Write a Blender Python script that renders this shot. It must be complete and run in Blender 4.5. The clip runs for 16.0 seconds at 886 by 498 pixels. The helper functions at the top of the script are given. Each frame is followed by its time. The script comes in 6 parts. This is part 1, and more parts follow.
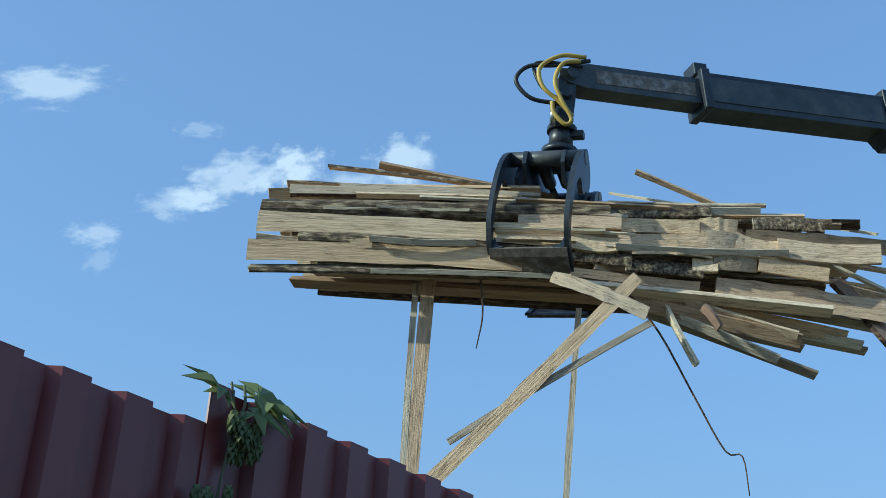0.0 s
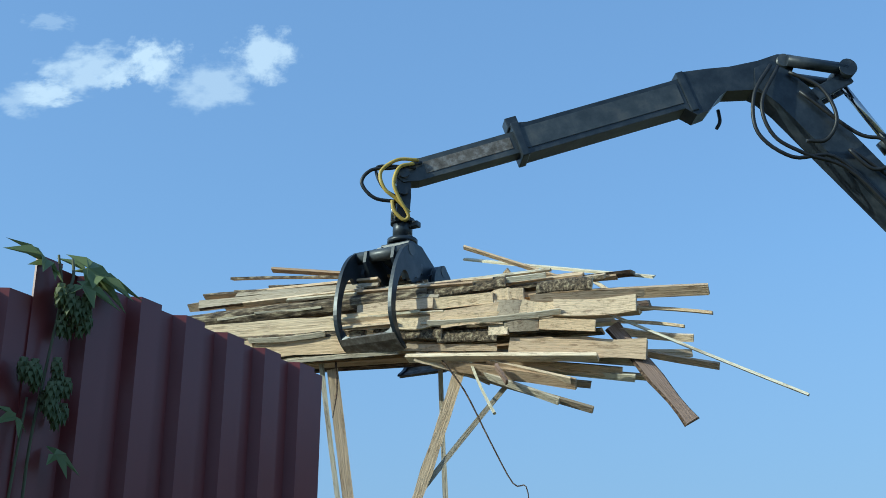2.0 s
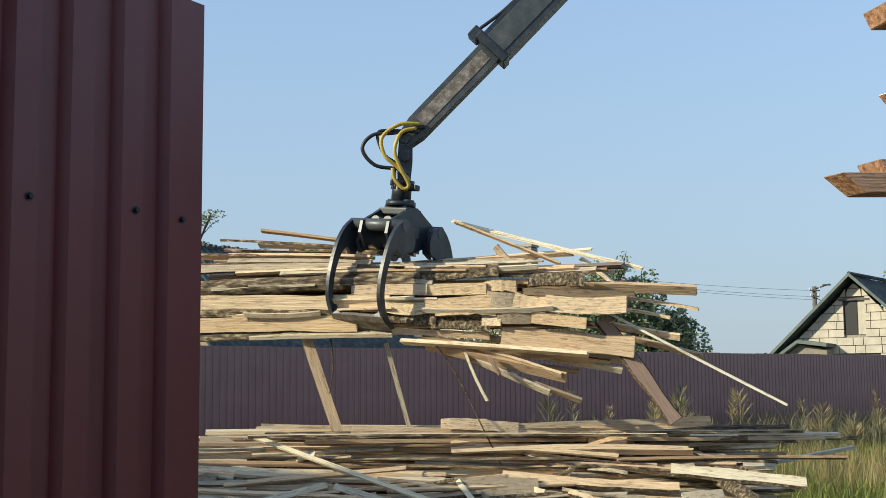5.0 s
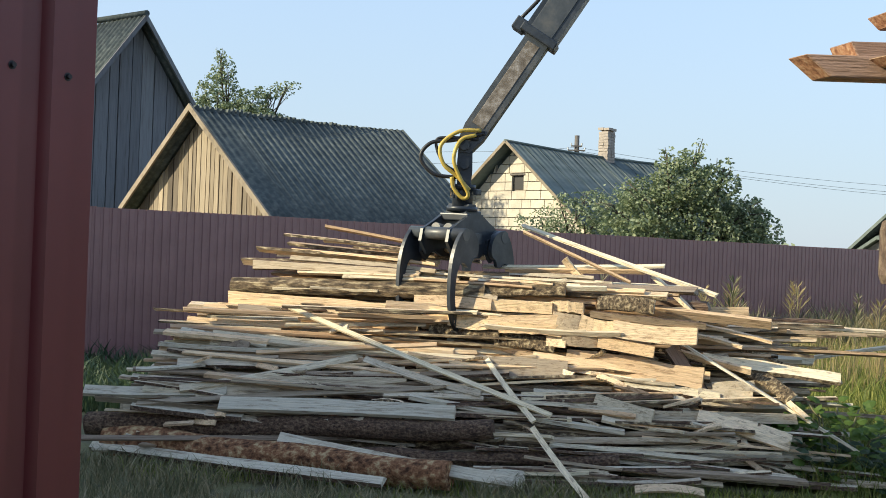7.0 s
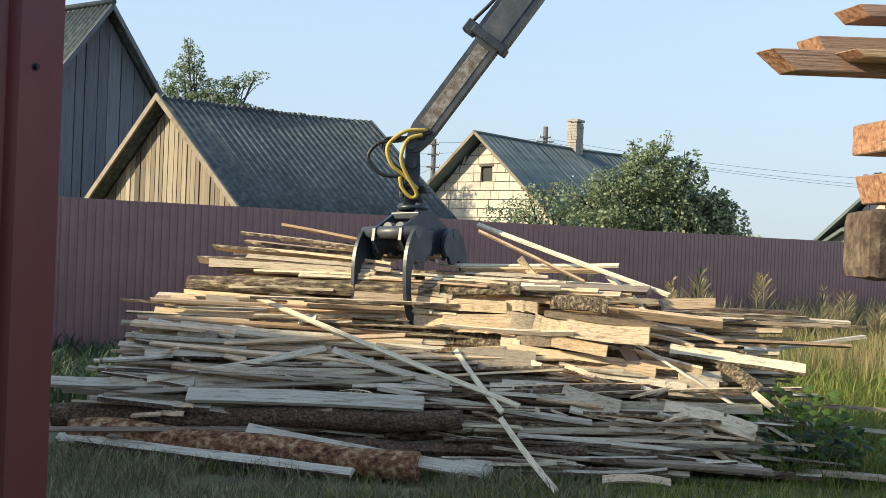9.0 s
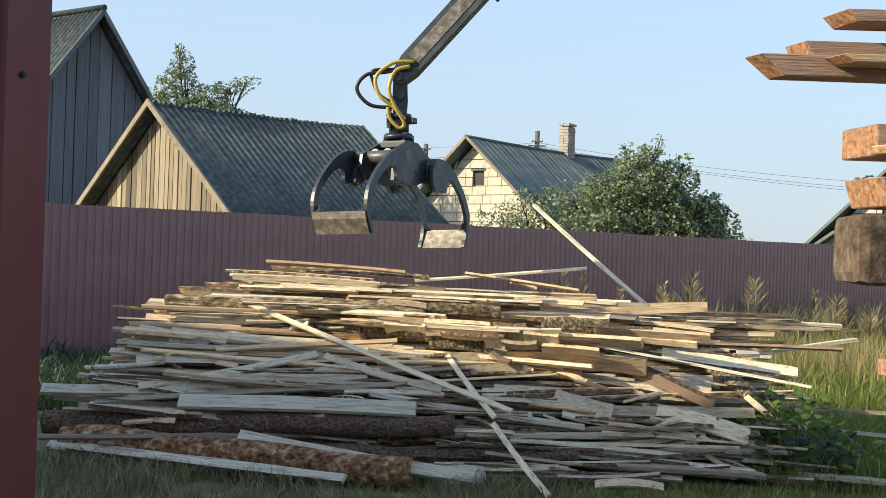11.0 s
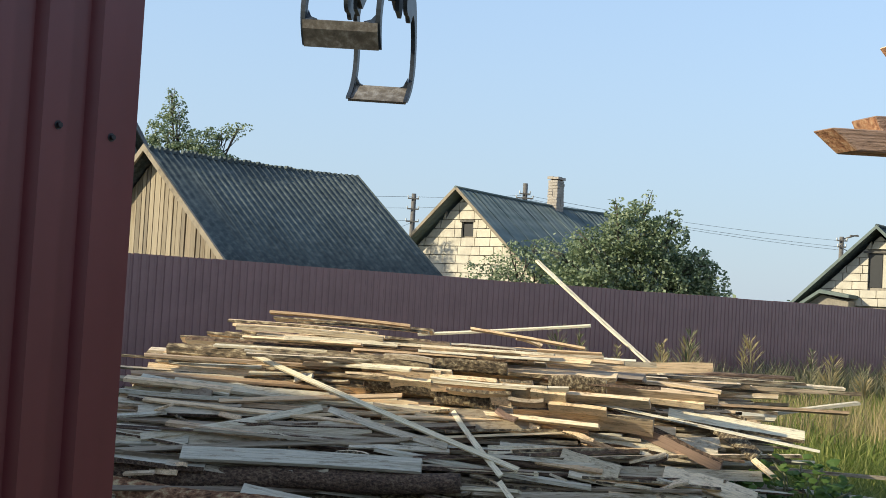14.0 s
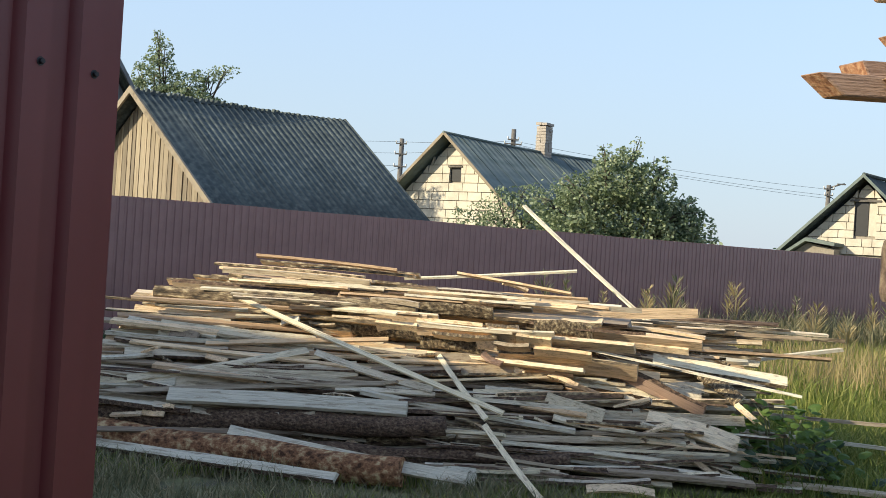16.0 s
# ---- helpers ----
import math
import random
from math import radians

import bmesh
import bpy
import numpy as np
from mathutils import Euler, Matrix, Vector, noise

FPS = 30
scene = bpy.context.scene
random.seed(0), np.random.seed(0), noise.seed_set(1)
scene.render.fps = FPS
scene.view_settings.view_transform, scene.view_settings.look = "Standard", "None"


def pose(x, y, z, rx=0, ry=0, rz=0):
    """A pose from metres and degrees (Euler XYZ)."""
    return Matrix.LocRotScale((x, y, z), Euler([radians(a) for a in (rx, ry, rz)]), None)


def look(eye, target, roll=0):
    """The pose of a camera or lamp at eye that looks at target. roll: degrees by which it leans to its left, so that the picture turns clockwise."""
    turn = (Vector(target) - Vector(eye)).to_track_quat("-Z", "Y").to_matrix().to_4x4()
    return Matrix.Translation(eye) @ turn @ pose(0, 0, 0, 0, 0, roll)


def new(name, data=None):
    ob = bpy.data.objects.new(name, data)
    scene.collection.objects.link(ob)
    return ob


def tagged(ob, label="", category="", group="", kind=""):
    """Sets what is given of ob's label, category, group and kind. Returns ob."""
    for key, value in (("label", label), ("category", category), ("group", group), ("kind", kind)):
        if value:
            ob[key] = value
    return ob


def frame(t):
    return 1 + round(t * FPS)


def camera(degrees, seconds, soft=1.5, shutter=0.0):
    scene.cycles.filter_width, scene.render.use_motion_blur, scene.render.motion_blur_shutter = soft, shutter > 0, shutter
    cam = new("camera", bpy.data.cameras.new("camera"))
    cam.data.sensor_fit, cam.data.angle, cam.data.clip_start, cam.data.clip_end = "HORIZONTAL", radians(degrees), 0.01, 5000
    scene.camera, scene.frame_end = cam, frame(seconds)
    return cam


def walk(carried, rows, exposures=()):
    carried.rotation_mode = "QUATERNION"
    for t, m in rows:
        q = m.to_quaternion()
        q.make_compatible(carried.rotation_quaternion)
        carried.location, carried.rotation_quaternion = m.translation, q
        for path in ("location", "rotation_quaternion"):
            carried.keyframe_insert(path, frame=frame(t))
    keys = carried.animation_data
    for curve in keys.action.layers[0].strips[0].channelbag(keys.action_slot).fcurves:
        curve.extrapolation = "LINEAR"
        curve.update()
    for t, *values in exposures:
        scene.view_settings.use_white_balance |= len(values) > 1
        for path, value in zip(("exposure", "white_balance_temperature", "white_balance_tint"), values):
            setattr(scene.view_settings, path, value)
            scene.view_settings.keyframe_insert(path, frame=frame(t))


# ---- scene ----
cam = camera(39.2, 16.0, soft=0.5)
PATH = [
    (0, (-0.641, 0.017, 1.658), (-0.709, 1.828, 2.503), 3.6),
    (0.5, (-0.632, 0.006, 1.65), (-0.661, 1.837, 2.453), 2.5),
    (1, (-0.627, -0.005, 1.635), (-0.571, 1.83, 2.427), 1.6),
    (1.5, (-0.611, 0.01, 1.63), (-0.513, 1.856, 2.394), 1.1),
    (2, (-0.586, 0.019, 1.616), (-0.43, 1.887, 2.313), 0.3),
    (2.5, (-0.565, 0.037, 1.599), (-0.381, 1.937, 2.195), 0.9),
    (3, (-0.487, 0.036, 1.6), (-0.302, 1.977, 2.046), 1.3),
    (3.2, (-0.458, 0.033, 1.592), (-0.277, 1.985, 1.99), 1.4),
    (5.3, (-0.197, 0.213, 1.54), (-0.127, 2.205, 1.701), -0.5),
    (5.5, (-0.154, 0.23, 1.54), (-0.083, 2.225, 1.661), -0.3),
    (6, (-0.026, 0.252, 1.536), (-0.024, 2.251, 1.601), 0.6),
    (6.5, (0.07, 0.262, 1.54), (0.013, 2.261, 1.573), 1.3),
    (7, (0.106, 0.262, 1.537), (0.051, 2.261, 1.552), 2.1),
    (7.5, (0.101, 0.258, 1.537), (0.073, 2.258, 1.543), 2.0),
    (8, (0.097, 0.249, 1.537), (0.084, 2.249, 1.539), 2.1),
    (8.5, (0.1, 0.254, 1.538), (0.091, 2.254, 1.538), 2.2),
    (9, (0.104, 0.255, 1.539), (0.1, 2.255, 1.541), 2.2),
    (11.3, (0.11, 0.265, 1.544), (0.123, 2.265, 1.555), 1.8),
    (11.5, (0.097, 0.273, 1.544), (0.11, 2.273, 1.556), 1.6),
    (12, (0.074, 0.28, 1.545), (0.073, 2.28, 1.56), 1.8),
    (12.5, (0.047, 0.279, 1.553), (0.042, 2.279, 1.572), 2.1),
    (13, (0.005, 0.283, 1.565), (0.015, 2.282, 1.626), 2.5),
    (13.5, (-0.057, 0.295, 1.573), (-0.023, 2.292, 1.666), 2.9),
    (14, (-0.089, 0.302, 1.579), (-0.056, 2.3, 1.669), 3.2),
    (14.5, (-0.114, 0.295, 1.576), (-0.078, 2.293, 1.665), 3.5),
    (15, (-0.112, 0.31, 1.56), (-0.065, 2.308, 1.615), 3.5),
    (15.5, (-0.086, 0.308, 1.564), (-0.045, 2.307, 1.59), 3.4),
    (16, (-0.083, 0.301, 1.57), (-0.025, 2.3, 1.574), 3.6),
]
walk(cam, [(t, look(eye, target, roll)) for t, eye, target, roll in PATH], [(0.0, -0.12, 4950, -5), (2.5, -0.12, 4900, -6), (3.2, -0.02, 5250, -4), (5.3, 0.24, 6250, 4), (6.0, 0.46, 6400, 5), (7.0, 0.56, 6450, 6), (9.2, 0.58, 6450, 6), (11.3, 0.54, 6450, 6), (13.0, 0.47, 6300, 5), (14.5, 0.4, 6250, 5), (15.2, 0.48, 6350, 6), (16.0, 0.57, 6450, 7)])

# ---------------------------------------------------------------- world, sun
SUN_DIR = Vector((-0.95, -0.29, 0.46)).normalized()          # towards the sun
world = bpy.data.worlds.new("sky")
scene.world = world
world.use_nodes = True
wn = world.node_tree.nodes
wn.clear()
w_out = wn.new("ShaderNodeOutputWorld")
w_bg = wn.new("ShaderNodeBackground")
w_sky = wn.new("ShaderNodeTexSky")
w_sky.sky_type = "NISHITA"
w_sky.sun_disc = False
w_sky.sun_elevation = math.asin(SUN_DIR.z)
w_sky.sun_rotation = math.atan2(SUN_DIR.x, SUN_DIR.y)
w_sky.air_density = 0.9
w_sky.dust_density = 0.7
w_sky.ozone_density = 1.5
w_bg.inputs["Strength"].default_value = 0.28
w_bw = wn.new("ShaderNodeRGBToBW")                           # haze evens the sky out from horizon to zenith
w_pow = wn.new("ShaderNodeMath")
w_pow.operation = "POWER"
w_pow.inputs[1].default_value = -0.5
w_mul = wn.new("ShaderNodeVectorMath")
w_mul.operation = "SCALE"
world.node_tree.links.new(w_sky.outputs[0], w_bw.inputs[0])
world.node_tree.links.new(w_bw.outputs[0], w_pow.inputs[0])
world.node_tree.links.new(w_sky.outputs[0], w_mul.inputs[0])
world.node_tree.links.new(w_pow.outputs[0], w_mul.inputs["Scale"])
w_sat = wn.new("ShaderNodeHueSaturation")                     # a little whitened by the haze
w_sat.inputs["Saturation"].default_value = 0.84
world.node_tree.links.new(w_mul.outputs[0], w_sat.inputs["Color"])
w_dir = wn.new("ShaderNodeTexCoord")
w_sep = wn.new("ShaderNodeSeparateXYZ")
w_haze = wn.new("ShaderNodeValToRGB")                         # pale lavender haze towards the horizon
w_haze.color_ramp.elements[0].position, w_haze.color_ramp.elements[0].color = 0.0, (0.75, 0.75, 0.75, 1)
w_haze.color_ramp.elements[1].position, w_haze.color_ramp.elements[1].color = 0.34, (0, 0, 0, 1)
w_mix = wn.new("ShaderNodeMixRGB")
w_mix.inputs[2].default_value = (1.34, 1.57, 2.0, 1)
world.node_tree.links.new(w_dir.outputs["Generated"], w_sep.inputs[0])
world.node_tree.links.new(w_sep.outputs[2], w_haze.inputs[0])
world.node_tree.links.new(w_haze.outputs[0], w_mix.inputs[0])
world.node_tree.links.new(w_sat.outputs[0], w_mix.inputs[1])
world.node_tree.links.new(w_mix.outputs[0], w_bg.inputs[0])
world.node_tree.links.new(w_bg.outputs[0], w_out.inputs[0])

sun = new("sun", bpy.data.lights.new("sun", "SUN"))
sun.data.energy = 5.0
sun.data.angle = radians(0.6)
sun.data.color = (1.0, 0.87, 0.63)
sun.matrix_world = look((-40, -20, 25), Vector((-40, -20, 25)) - SUN_DIR)


# ---------------------------------------------------------------- materials
def node_material(name, rough=0.8, metal=0.0):
    m = bpy.data.materials.new(name)
    m.use_nodes = True
    nt = m.node_tree
    bsdf = nt.nodes["Principled BSDF"]
    bsdf.inputs["Roughness"].default_value = rough
    bsdf.inputs["Metallic"].default_value = metal
    return m, nt, bsdf


def coords(nt, scale, kind="Object"):
    tc = nt.nodes.new("ShaderNodeTexCoord")
    mp = nt.nodes.new("ShaderNodeMapping")
    mp.inputs["Scale"].default_value = scale
    nt.links.new(tc.outputs[kind], mp.inputs[0])
    return mp.outputs[0]


def noise_tex(nt, vec, scale, detail=4.0, rough=0.6):
    n = nt.nodes.new("ShaderNodeTexNoise")
    n.inputs["Scale"].default_value = scale
    n.inputs["Detail"].default_value = detail
    n.inputs["Roughness"].default_value = rough
    nt.links.new(vec, n.inputs["Vector"])
    return n.outputs["Fac"]


def ramp(nt, fac, stops):
    r = nt.nodes.new("ShaderNodeValToRGB")
    el = r.color_ramp.elements
    while len(el) < len(stops):
        el.new(0.5)
    for e, (p, c) in zip(el, stops):
        e.position, e.color = p, (*c, 1)
    nt.links.new(fac, r.inputs[0])
    return r.outputs[0]


def blend(nt, a, b, fac, mode="MULTIPLY"):
    m = nt.nodes.new("ShaderNodeMixRGB")
    m.blend_type = mode
    for i, v in ((0, fac), (1, a), (2, b)):
        if isinstance(v, (int, float)):
            m.inputs[i].default_value = v
        else:
            nt.links.new(v, m.inputs[i])
    return m.outputs[0]


def bump(nt, bsdf, fac, strength=0.4, dist=0.01):
    b = nt.nodes.new("ShaderNodeBump")
    b.inputs["Strength"].default_value = strength
    b.inputs["Distance"].default_value = dist
    nt.links.new(fac, b.inputs["Height"])
    nt.links.new(b.outputs[0], bsdf.inputs["Normal"])


def wood(name, tones, grain=(7.0, 95.0, 95.0), rough=0.8, stain=0.6, island=False, flecks=0.0):
    """Wood whose tone changes from piece to piece, with long grain, stains and small knots."""
    m, nt, bsdf = node_material(name, rough)
    oi = nt.nodes.new("ShaderNodeNewGeometry" if island else "ShaderNodeObjectInfo")
    rnd = oi.outputs["Random Per Island" if island else "Random"]
    n = len(tones) - 1
    base = ramp(nt, rnd, [(i / n, c) for i, c in enumerate(tones)])
    sh = nt.nodes.new("ShaderNodeVectorMath")
    sh.operation = "ADD"
    nt.links.new(coords(nt, grain), sh.inputs[0])
    mul = nt.nodes.new("ShaderNodeMath")
    mul.operation = "MULTIPLY"
    mul.inputs[1].default_value = 37.0
    nt.links.new(rnd, mul.inputs[0])
    nt.links.new(mul.outputs[0], sh.inputs[1])
    g = noise_tex(nt, sh.outputs[0], 1.0, 5, 0.7)
    gc = ramp(nt, g, [(0.30, (0.55, 0.50, 0.45)), (0.41, (0.92, 0.90, 0.87)), (0.50, (1.05, 1.05, 1.04)), (0.66, (1.22, 1.20, 1.16))])
    col = blend(nt, base, gc, 0.85)
    s = noise_tex(nt, sh.outputs[0], 0.11, 6, 0.75)
    sc = ramp(nt, s, [(0.31, (0.31, 0.265, 0.205)), (0.385, (0.80, 0.77, 0.70)), (0.44, (1, 1, 1))])
    col = blend(nt, col, sc, stain)
    if flecks:
        sh2 = nt.nodes.new("ShaderNodeVectorMath")
        sh2.operation = "MULTIPLY"
        sh2.inputs[1].default_value = (1.1, 0.36, 0.36)
        nt.links.new(sh.outputs[0], sh2.inputs[0])
        fl = noise_tex(nt, sh2.outputs[0], 1.0, 6, 0.72)
        col = blend(nt, col, ramp(nt, fl, [(0.37, (0.27, 0.19, 0.135)), (0.44, (0.86, 0.82, 0.76)), (0.47, (1, 1, 1)), (0.62, (1.1, 1.09, 1.06))]), flecks)
    nt.links.new(col, bsdf.inputs["Base Color"])
    bump(nt, bsdf, g, 1.0, 0.012)
    return m


def mottled(name, c0, c1, scale, rough=0.8, metal=0.0, bump_s=0.3, dist=0.01, vec=(1, 1, 1), c2=None, spec=None):
    m, nt, bsdf = node_material(name, rough, metal)
    v = coords(nt, vec)
    f = noise_tex(nt, v, scale, 6, 0.65)
    stops = [(0.32, c0), (0.68, c1)] if c2 is None else [(0.36, c0), (0.51, c1), (0.65, c2)]
    col = ramp(nt, f, stops)
    big = noise_tex(nt, v, scale * 0.13, 3)
    col = blend(nt, col, ramp(nt, big, [(0.3, (0.72, 0.72, 0.72)), (0.7, (1.12, 1.12, 1.12))]), 0.8)
    nt.links.new(col, bsdf.inputs["Base Color"])
    if spec is not None:
        bsdf.inputs["Specular IOR Level"].default_value = spec
    if bump_s:
        bump(nt, bsdf, f, bump_s, dist)
    return m


def foliage(name, c0, c1, c2, translucent=0.35):
    m, nt, bsdf = node_material(name, 0.55)
    geo = nt.nodes.new("ShaderNodeNewGeometry")
    col = ramp(nt, geo.outputs["Random Per Island"], [(0.0, c0), (0.55, c1), (1.0, c2)])
    nt.links.new(col, bsdf.inputs["Base Color"])
    bsdf.inputs["Specular IOR Level"].default_value = 0.35
    tr = nt.nodes.new("ShaderNodeBsdfTranslucent")
    nt.links.new(col, tr.inputs[0])
    mix = nt.nodes.new("ShaderNodeMixShader")
    mix.inputs[0].default_value = translucent
    nt.links.new(bsdf.outputs[0], mix.inputs[1])
    nt.links.new(tr.outputs[0], mix.inputs[2])
    nt.links.new(mix.outputs[0], nt.nodes["Material Output"].inputs[0])
    return m


FRESH_TONES = [(0.86, 0.68, 0.44), (0.66, 0.46, 0.28), (0.90, 0.74, 0.53), (0.45, 0.30, 0.18), (0.86, 0.67, 0.45), (0.78, 0.56, 0.34)]
OLD_TONES = [(0.80, 0.71, 0.54), (0.36, 0.28, 0.20), (0.70, 0.61, 0.45), (0.22, 0.165, 0.12), (0.76, 0.69, 0.55), (0.48, 0.39, 0.28), (0.80, 0.70, 0.50), (0.30, 0.23, 0.165), (0.66, 0.57, 0.42)]
M_FRESH = wood("sawn pine", FRESH_TONES, stain=0.4, flecks=0.55)
M_OLD = wood("weathered pine", OLD_TONES, stain=0.5, flecks=0.6)
M_GREY = wood("grey plank", [(0.52, 0.47, 0.37), (0.61, 0.56, 0.45)], stain=0.6, flecks=0.6)
M_PALE = wood("clean pale pine", [(0.82, 0.70, 0.48), (0.86, 0.75, 0.54)], stain=0.4, flecks=0.5)
M_OLDREST = wood("weathered pine in the heap", OLD_TONES, stain=0.45, flecks=0.5, island=True)
M_FRESHREST = wood("sawn pine in the heap", FRESH_TONES, stain=0.45, flecks=0.5, island=True)
M_BARK = mottled("pine bark", (0.04, 0.025, 0.018), (0.14, 0.085, 0.055), 40, 0.95, bump_s=1.0, dist=0.03, vec=(0.9, 1.4, 1.4), c2=(0.27, 0.19, 0.12))
M_LICHEN = mottled("mossy bark", (0.04, 0.03, 0.02), (0.175, 0.125, 0.075), 15, 0.95, bump_s=1.0, dist=0.03, vec=(1.3, 2.2, 2.2), c2=(0.52, 0.42, 0.26))
M_REDBARK = mottled("red pine bark", (0.075, 0.04, 0.025), (0.30, 0.15, 0.08), 19.0, 0.95, bump_s=1.0, dist=0.03, vec=(0.8, 1, 1), c2=(0.56, 0.43, 0.24), spec=0.1)
M_REDWOOD = wood("reddish boards", [(0.36, 0.25, 0.19), (0.31, 0.20, 0.15), (0.38, 0.24, 0.17)], grain=(4, 110, 110), stain=0.3)
M_ENDGRAIN = mottled("orange end grain", (0.20, 0.085, 0.045), (0.38, 0.19, 0.10), 60, 0.9, bump_s=0.5, c2=(0.48, 0.30, 0.18))
M_GABLE = wood("gable boards", [(0.34, 0.28, 0.20), (0.10, 0.08, 0.06), (0.40, 0.33, 0.235), (0.075, 0.06, 0.045), (0.24, 0.19, 0.135)], grain=(30, 30, 1.6), stain=0.8)
M_PALEBOARD = wood("silvered barge board", [(0.27, 0.225, 0.17), (0.21, 0.175, 0.13)], grain=(6, 40, 6), stain=0.7)
M_BARN = wood("grey barn boards", [(0.16, 0.17, 0.19), (0.12, 0.125, 0.14), (0.19, 0.20, 0.215), (0.10, 0.105, 0.12)], grain=(22, 22, 1.2), stain=0.7)
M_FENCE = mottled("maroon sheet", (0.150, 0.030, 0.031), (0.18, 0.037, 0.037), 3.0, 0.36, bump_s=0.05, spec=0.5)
# Haze and sky glare on the far fence are put into this greyer maroon.
M_FENCEBACK = mottled("maroon sheet paled for haze", (0.255, 0.128, 0.126), (0.30, 0.155, 0.152), 2.0, 0.24, bump_s=0.05, spec=0.6)
M_SLATE = mottled("asbestos slate", (0.060, 0.073, 0.074), (0.088, 0.104, 0.102), 9, 0.95, bump_s=0.3, c2=(0.14, 0.155, 0.142), spec=0.15)
M_CHIMNEY = mottled("old brick", (0.27, 0.23, 0.20), (0.46, 0.41, 0.36), 22, 0.95, bump_s=0.6)
M_TIN = mottled("grey roofing", (0.125, 0.155, 0.145), (0.19, 0.22, 0.205), 3, 0.95, bump_s=0.2, vec=(1, 0.2, 1), spec=0.15)
M_BLOCK = mottled("silicate block", (0.50, 0.45, 0.37), (0.64, 0.58, 0.48), 5, 0.9, bump_s=0.4)
M_MORTAR = mottled("mortar", (0.25, 0.22, 0.18), (0.33, 0.29, 0.24), 14, 0.95)
# Near-black in place of unlit rooms behind window openings and barn boards.
M_DARK = mottled("unlit interior dark", (0.012, 0.012, 0.014), (0.02, 0.02, 0.024), 5, 0.4, bump_s=0)
M_CRANE = mottled("worn dark paint", (0.014, 0.019, 0.027), (0.027, 0.034, 0.045), 6, 0.40, bump_s=0.15, c2=(0.05, 0.056, 0.065))
M_CRANEGREY = mottled("grey boom paint", (0.035, 0.042, 0.05), (0.06, 0.068, 0.076), 5, 0.42, bump_s=0.15, c2=(0.10, 0.10, 0.098))
M_WORN = mottled("worn steel", (0.12, 0.10, 0.08), (0.20, 0.17, 0.14), 14, 0.6, 0.4, bump_s=0.3, c2=(0.34, 0.31, 0.28))
M_CHROME = mottled("chromed rod", (0.5, 0.5, 0.5), (0.6, 0.6, 0.6), 4, 0.15, 1.0, bump_s=0)
M_HOSE = mottled("black rubber", (0.012, 0.012, 0.013), (0.022, 0.022, 0.024), 8, 0.5, bump_s=0.1)
M_YELLOW = mottled("yellow hose", (0.42, 0.30, 0.05), (0.55, 0.40, 0.08), 12, 0.5, bump_s=0.1)
M_GROUND = mottled("soil and turf", (0.09, 0.08, 0.045), (0.16, 0.155, 0.065), 2.2, 1.0, bump_s=0.6, dist=0.05, c2=(0.26, 0.235, 0.12))
M_GRASS = foliage("green grass", (0.09, 0.13, 0.025), (0.20, 0.24, 0.05), (0.38, 0.36, 0.11), 0.45)
M_WEED = foliage("dull weeds", (0.10, 0.11, 0.055), (0.20, 0.19, 0.10), (0.38, 0.31, 0.19), 0.3)
M_STRAW = foliage("dry stalks", (0.32, 0.24, 0.11), (0.42, 0.33, 0.17), (0.27, 0.22, 0.09), 0.35)
M_LEAF = foliage("dark foliage", (0.08, 0.12, 0.06), (0.23, 0.28, 0.15), (0.44, 0.49, 0.32), 0.42)
# Shade at the fence foot is put into these darker greens.
M_SHADEGREEN = foliage("foliage darkened for shade", (0.025, 0.045, 0.022), (0.05, 0.085, 0.04), (0.09, 0.13, 0.06), 0.25)
M_LEAFY = foliage("bright foliage", (0.07, 0.13, 0.03), (0.14, 0.22, 0.045), (0.36, 0.37, 0.06), 0.5)
M_HOPLEAF = foliage("hop leaves", (0.045, 0.08, 0.03), (0.10, 0.15, 0.055), (0.26, 0.30, 0.12), 0.35)
M_HOP = foliage("hop cones", (0.10, 0.13, 0.05), (0.16, 0.19, 0.08), (0.24, 0.26, 0.13), 0.4)
M_TRUNK = mottled("tree bark", (0.05, 0.04, 0.03), (0.12, 0.10, 0.08), 9, 0.95, bump_s=0.8)
M_POLE = mottled("old pole", (0.10, 0.09, 0.085), (0.18, 0.165, 0.15), 8, 0.9)
M_WHITE = mottled("porcelain", (0.5, 0.5, 0.48), (0.6, 0.6, 0.58), 8, 0.4, bump_s=0)
M_PLASTER = mottled("house plaster", (0.4, 0.38, 0.34), (0.5, 0.47, 0.42), 3, 0.9)
M_CHAR = mottled("dark beam", (0.05, 0.032, 0.022), (0.12, 0.08, 0.055), 24, 0.95, bump_s=0.9, dist=0.01, c2=(0.2, 0.15, 0.10))


# ---------------------------------------------------------------- mesh helpers
def mesh_ob(name, bm, mat, parent=None, label=""):
    me = bpy.data.meshes.new(name)
    bm.normal_update()
    bm.to_mesh(me)
    bm.free()
    for m in (mat if isinstance(mat, (list, tuple)) else [mat]):
        me.materials.append(m)
    ob = new(name, me)
    if parent is not None:
        ob.parent = parent
    if label:
        ob["label"] = label
    return ob


def part(name, bm, mat, parent, label=""):
    return mesh_ob(name, bm, mat, parent, label)


def raw_ob(name, verts, faces, mat, parent=None, label=""):
    me = bpy.data.meshes.new(name)
    me.from_pydata(verts, [], faces)
    for m in (mat if isinstance(mat, (list, tuple)) else [mat]):
        me.materials.append(m)
    ob = new(name, me)
    if parent is not None:
        ob.parent = parent
    if label:
        ob["label"] = label
    return ob


